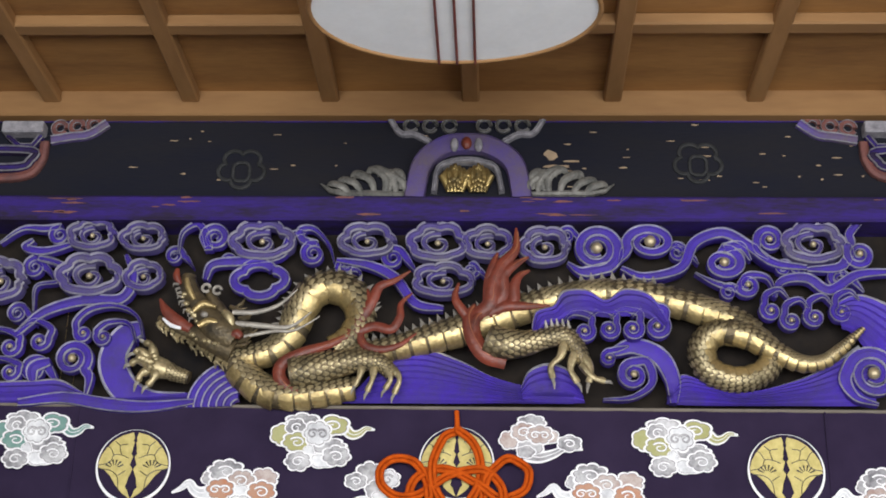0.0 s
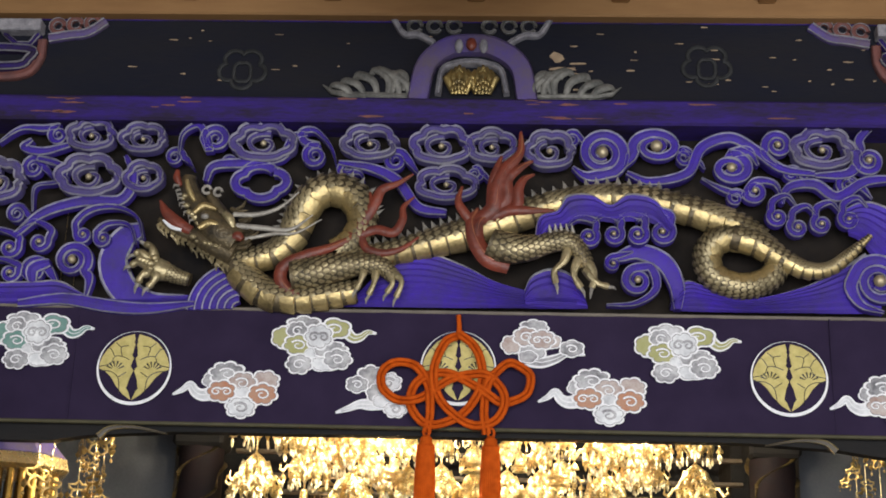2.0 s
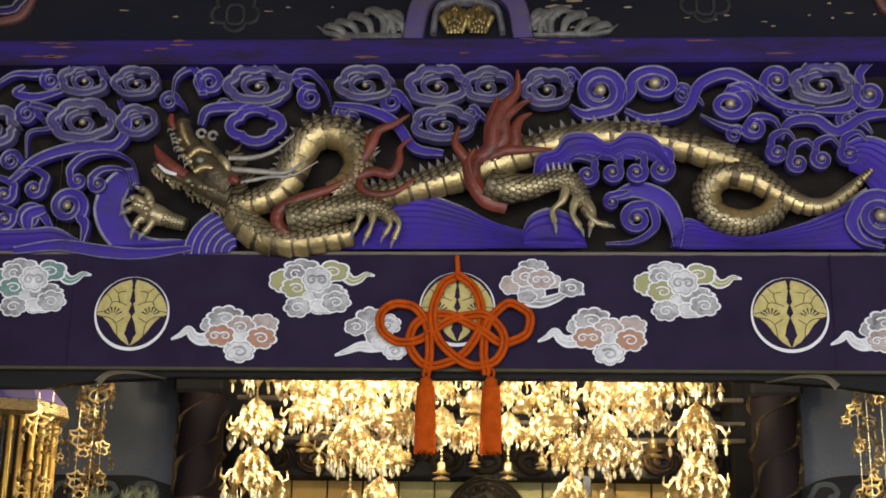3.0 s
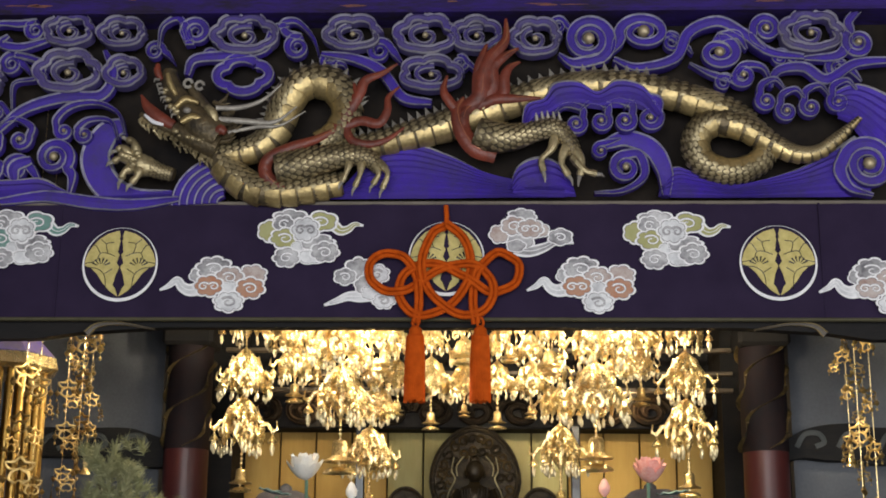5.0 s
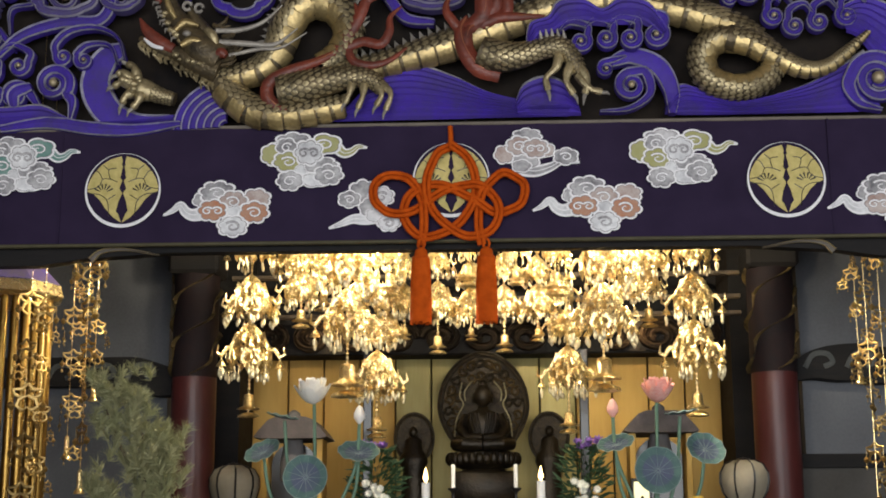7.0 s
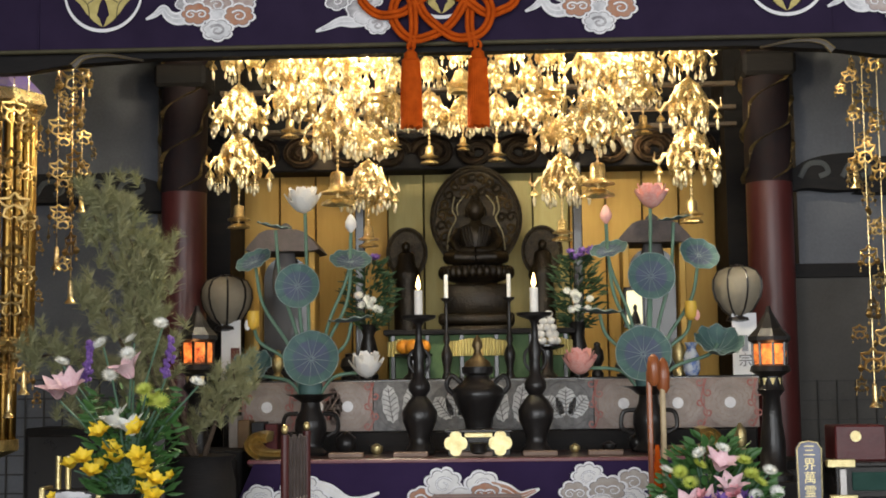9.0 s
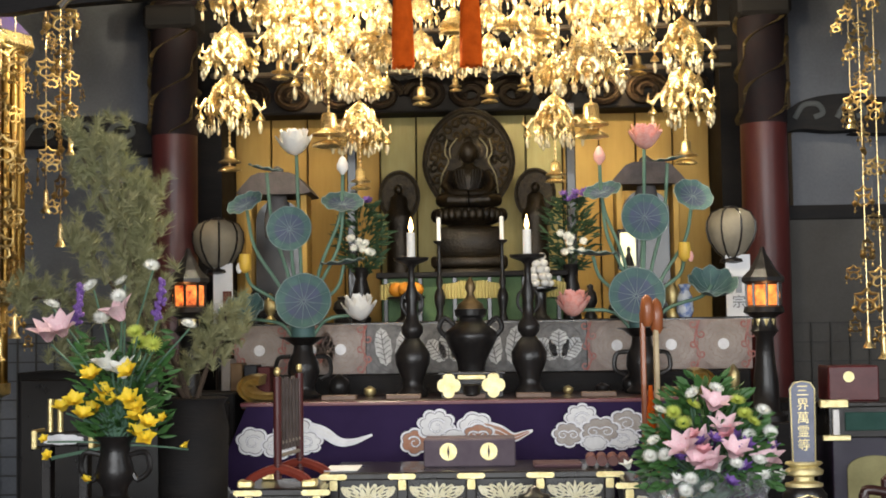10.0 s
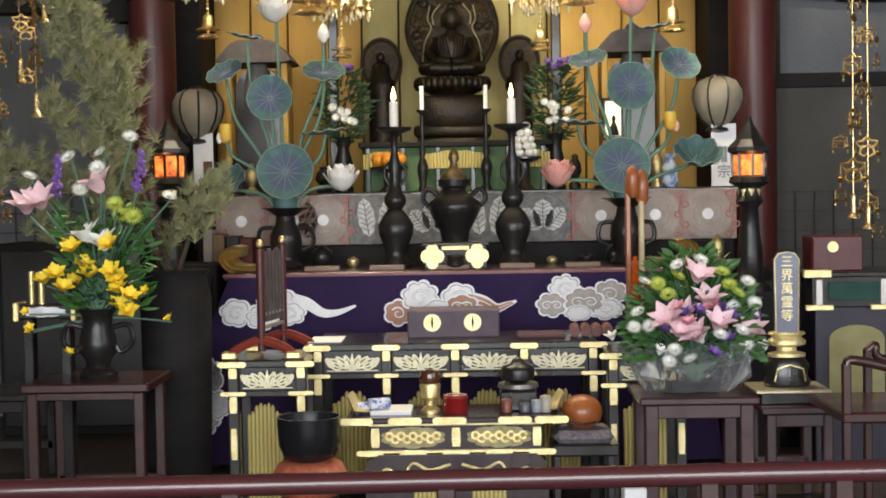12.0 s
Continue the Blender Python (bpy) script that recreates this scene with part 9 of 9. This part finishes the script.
# ---- small things on the upper altar ----
# darker copy of the leaf green, with the recess's shade put into its colour
SHADED_SPRAY = mat("shaded_green_spray", (0.022, 0.05, 0.02), 0.6, 0, (0.035, 0.075, 0.03), 9, 0.1)
for px in (603, 984):
    cx, cy = -0.081 + (px - 800) * 0.003, 8.15
    t = thing("altar_flower_vase", "green sprays with pale flowers in a slim dark vase", "flowers", "upper altar flowers")
    part("vase", Kit().lathe([(0.05, 0), (0.055, 0.02), (0.03, 0.06), (0.05, 0.16), (0.03, 0.24), (0.055, 0.30), (0.03, 0.30)], cx, cy, zt2, 18), BRONZE, t, smooth=True)
    k = Kit()
    zc = 1.741
    for i in range(420):
        a, b = random.uniform(0, 6.28), random.uniform(-1, 1)
        q = math.sqrt(1 - b * b) * random.random() ** 0.5
        leaf_blade(k, cx + 0.13 * q * math.cos(a), cy + 0.08 * q * math.sin(a), zc + 0.2 * b, (math.cos(a), math.sin(a), random.uniform(-0.2, 1)), random.uniform(0.04, 0.09), 0.008)
    part("greenery", k, SHADED_SPRAY, t, "green sprays with shade in their colour")["kind"] = "stuff"
    for i in range(9):
        place_on("pale_blossom", FLOWER["mum"], t, cx + random.uniform(-0.07, 0.07), cy - 0.1, zc - 0.06 + random.uniform(-0.05, 0.06), 0.026, 70, i)
    for i in range(6):
        place_on("violet_blossom", FLOWER["violet"], t, cx + random.uniform(-0.08, 0.10), cy - 0.06, zc + 0.19 + random.uniform(-0.03, 0.03), 0.04, 40, i)
lampb = thing("small_shrine_lamp", "small lit white panel lamp in a dark frame", "lamp")
lx, lz_ = 0.768, 1.641
part("panel", Kit().box(lx - 0.04, lx + 0.04, 7.99, 8.02, lz_ - 0.09, lz_ + 0.09, 0.004), mat("lit_white_panel", (1.0, 0.95, 0.62), 0.5, emit=1.0), lampb)
part("frame", Kit().box(lx - 0.055, lx + 0.055, 8.02, 8.06, lz_ - 0.11, lz_ + 0.11, 0.006), BLACK, lampb)
part("foot", Kit().lathe([(0.05, zt2), (0.03, zt2 + 0.03), (0.02, lz_ - 0.1)], lx, 8.04, 0, 12), BLACK, lampb)
part("figurine", Kit().lathe([(0.03, lz_ - 0.09), (0.02, lz_ - 0.05), (0.008, lz_ - 0.02), (0.012, lz_ + 0.0), (0.004, lz_ + 0.015)], lx, 7.97, 0, 10), BRONZE, lampb)
mo = thing("rice_cake_offering", "stacked white rice cakes on a small dark stand", "offering")
ox, oz = 0.293, zt2
part("stand", Kit().lathe([(0.06, 0), (0.03, 0.03), (0.03, 0.14), (0.09, 0.16), (0.09, 0.17)], ox, 7.85, oz, 16), BLACK, mo, smooth=True)
ball = mesh_of("rice_cake", Kit().ball(0, 0, 0, 0.024, 0.024, 0.02, 10, 7), WHITE_P)
for lv, m in enumerate((6, 5, 4, 2, 1)):
    for i in range(m):
        a = 2 * math.pi * i / m
        q = 0.05 * (1 - lv / 5)
        shared("rice_cake", ball, mo, (ox + q * math.cos(a), 7.85 + q * math.sin(a), oz + 0.19 + 0.035 * lv))
fr = thing("fruit_offering", "orange fruits on a small footed stand", "offering")
ox = -0.408
part("stand", Kit().lathe([(0.06, 0), (0.03, 0.03), (0.03, 0.10), (0.1, 0.12), (0.1, 0.13)], ox, 7.85, zt2, 16), BLACK, fr, smooth=True)
for dx, dy in ((-0.05, 0), (0.05, 0), (0, -0.04), (0, 0.045)):
    part("orange_fruit", Kit().ball(ox + dx, 7.85 + dy, zt2 + 0.168, 0.042, 0.042, 0.038, 12, 8), mat("orange_peel", (0.75, 0.30, 0.02), 0.5, 0, (0.65, 0.22, 0.02), 40, 0.2), fr, smooth=True)
for nm, px, py0, py1, w, lab, ch_ in (("paper_placard", 380, 235, 330, 0.05, "upright white paper placard with a red seal", ""), ("paper_placard", 1254, 225, 330, 0.062, "upright white paper placard with black writing", "宗")):
    cx = -0.076 + (px - 800) * 0.003
    pl = thing(nm, lab, "placard", "paper placards")
    za = 1.297
    part("sheet", Kit().box(cx - w, cx + w, 7.66, 7.668, zt2, 1.587, 0.002), PAPER, pl)
    if ch_:
        letter(ch_, cx, 7.657, zt2 + 0.07, 0.07, BLACK, pl)
        part("ink_bar", Kit().box(cx - 0.015, cx + 0.015, 7.657, 7.661, zt2 + 0.12, zt2 + 0.2, 0), BLACK, pl)
    else:
        part("red_seal", Kit().box(cx - 0.0, cx + 0.045, 7.655, 7.661, zt2 + 0.03, zt2 + 0.17, 0.001), RED, pl)
bv = 1.027
tagged(part("porcelain_vase", Kit().lathe([(0.03, 0), (0.045, 0.03), (0.04, 0.1), (0.022, 0.14), (0.035, 0.17), (0.02, 0.17)], bv, 7.75, zt2, 18), mat("blue_white_porcelain", (0.66, 0.72, 0.82), 0.2, 0, (0.12, 0.2, 0.5), 30, 0.0, spread=0.2), smooth=True), "small blue and white porcelain vase", "vase")
for i, (px, h, rr, mt) in enumerate(((455, 0.16, 0.03, BRASS), (535, 0.12, 0.05, BRONZE), (430, 0.2, 0.035, BRONZE), (1010, 0.18, 0.03, BRONZE), (1150, 0.2, 0.03, BRASS), (580, 0.14, 0.04, BRONZE), (1060, 0.1, 0.05, BRONZE))):
    x = -0.081 + (px - 800) * 0.003
    tagged(part("ritual_jar", Kit().lathe([(rr, 0), (rr * 1.1, h * 0.1), (rr * 0.5, h * 0.25), (rr * 1.2, h * 0.5), (rr, h * 0.75), (rr * 0.5, h * 0.85), (rr * 0.6, h * 0.95), (0.004, h)], x, 7.8, zt2, 16), mt, smooth=True), "small dark metal ritual jar on the shelf", "jar", "ritual jars")
# books and small vessels on the lower altar
for i, (px, w, h, col) in enumerate(((425, 0.028, 0.17, (0.22, 0.13, 0.06)), (448, 0.03, 0.16, (0.03, 0.03, 0.035)), (470, 0.03, 0.15, (0.12, 0.02, 0.02)), (408, 0.022, 0.19, (0.35, 0.3, 0.26)))):
    x = -0.079 + (px - 800) * 0.003
    tagged(part("book", Kit().box(x - w, x + w, 7.3, 7.45, zt1, zt1 + h, 0.004), mat("book_cover_%d" % i, col, 0.6)), "upright bound sutra book on the altar", "book", "altar books")
for i, (px, rr, h, mt) in enumerate(((590, 0.05, 0.11, BRONZE), (640, 0.03, 0.05, BRASS), (1015, 0.035, 0.05, BRONZE), (1060, 0.04, 0.09, BRONZE), (1225, 0.03, 0.13, BRASS), (1180, 0.035, 0.03, WHITE_P), (960, 0.025, 0.04, BRASS))):
    x = -0.08 + (px - 800) * 0.003
    tagged(part("altar_vessel", Kit().lathe([(rr * 0.6, 0), (rr, h * 0.3), (rr, h * 0.7), (rr * 0.6, h * 0.85), (rr * 0.2, h)], x, 7.35, zt1, 16), mt, smooth=True), "small metal vessel standing on the altar", "vessel", "altar vessels")
for i in range(7):
    x = -0.756 + i * 0.30
    tagged(part("wood_block", Kit().box(x, x + 0.16, 7.02, 7.08, zt1, zt1 + 0.022, 0.003), mat("pale_brown_wood", (0.22, 0.14, 0.10), 0.5)), "flat pale wooden block on the altar edge", "block", "altar blocks")
# small black stand with gilt ends beside the vase table
sb = thing("gilt_ended_stand", "small black stand with gilt ends and carved ivory panel", "stand")
x0, x1 = -1.791, -1.561
za, zb_ = 0.791, 0.847
part("beam", Kit().box(x0, x1, 6.1, 6.2, za, zb_, 0.005), BLACK, sb)
part("ivory_panel", Kit().slab(lobed((x0 + x1) / 2, (za + zb_) / 2, 0.085, 0.02, 9, 0.1, 0, 54)[:-1], 6.094, 6.1), IVORY, sb)
for x in (x0, x1):
    part("gilt_end", Kit().box(x - 0.012, x + 0.012, 6.095, 6.205, za - 0.01, zb_ + 0.01, 0.004), BRASS, sb)
for x in (x0 + 0.05, x0 + 0.09):
    part("brass_tube", Kit().lathe([(0.012, zb_), (0.012, zb_ + 0.13)], x, 6.15, 0, 10), BRASS, sb, smooth=True)
part("leg", Kit().box(x0 + 0.02, x0 + 0.06, 6.12, 6.18, 0, za, 0.004), BLACK, sb)
part("leg", Kit().box(x1 - 0.06, x1 - 0.02, 6.12, 6.18, 0, za, 0.004), BLACK, sb)
# dark cabinets filling the west bay
for a, b, zt_, y in ((-1.462, -1.161, 0.952, 7.02), (-2.519, -1.728, 1.035, 8.0), (1.405, 1.664, 0.857, 7.4)):
    cb = thing("dark_cabinet", "plain dark wooden cabinet standing in shade", "cabinet", "dark cabinets")
    part("body", Kit().box(a, b, y, y + 0.4, 0, zt_, 0.008), SOOT, cb)
    m = (a + b) / 2
    for p0, p1 in ((a + 0.02, m - 0.006), (m + 0.006, b - 0.02)):
        part("door", Kit().box(p0, p1, y - 0.012, y + 0.004, 0.05, zt_ - 0.04, 0.006), BLACK, cb)
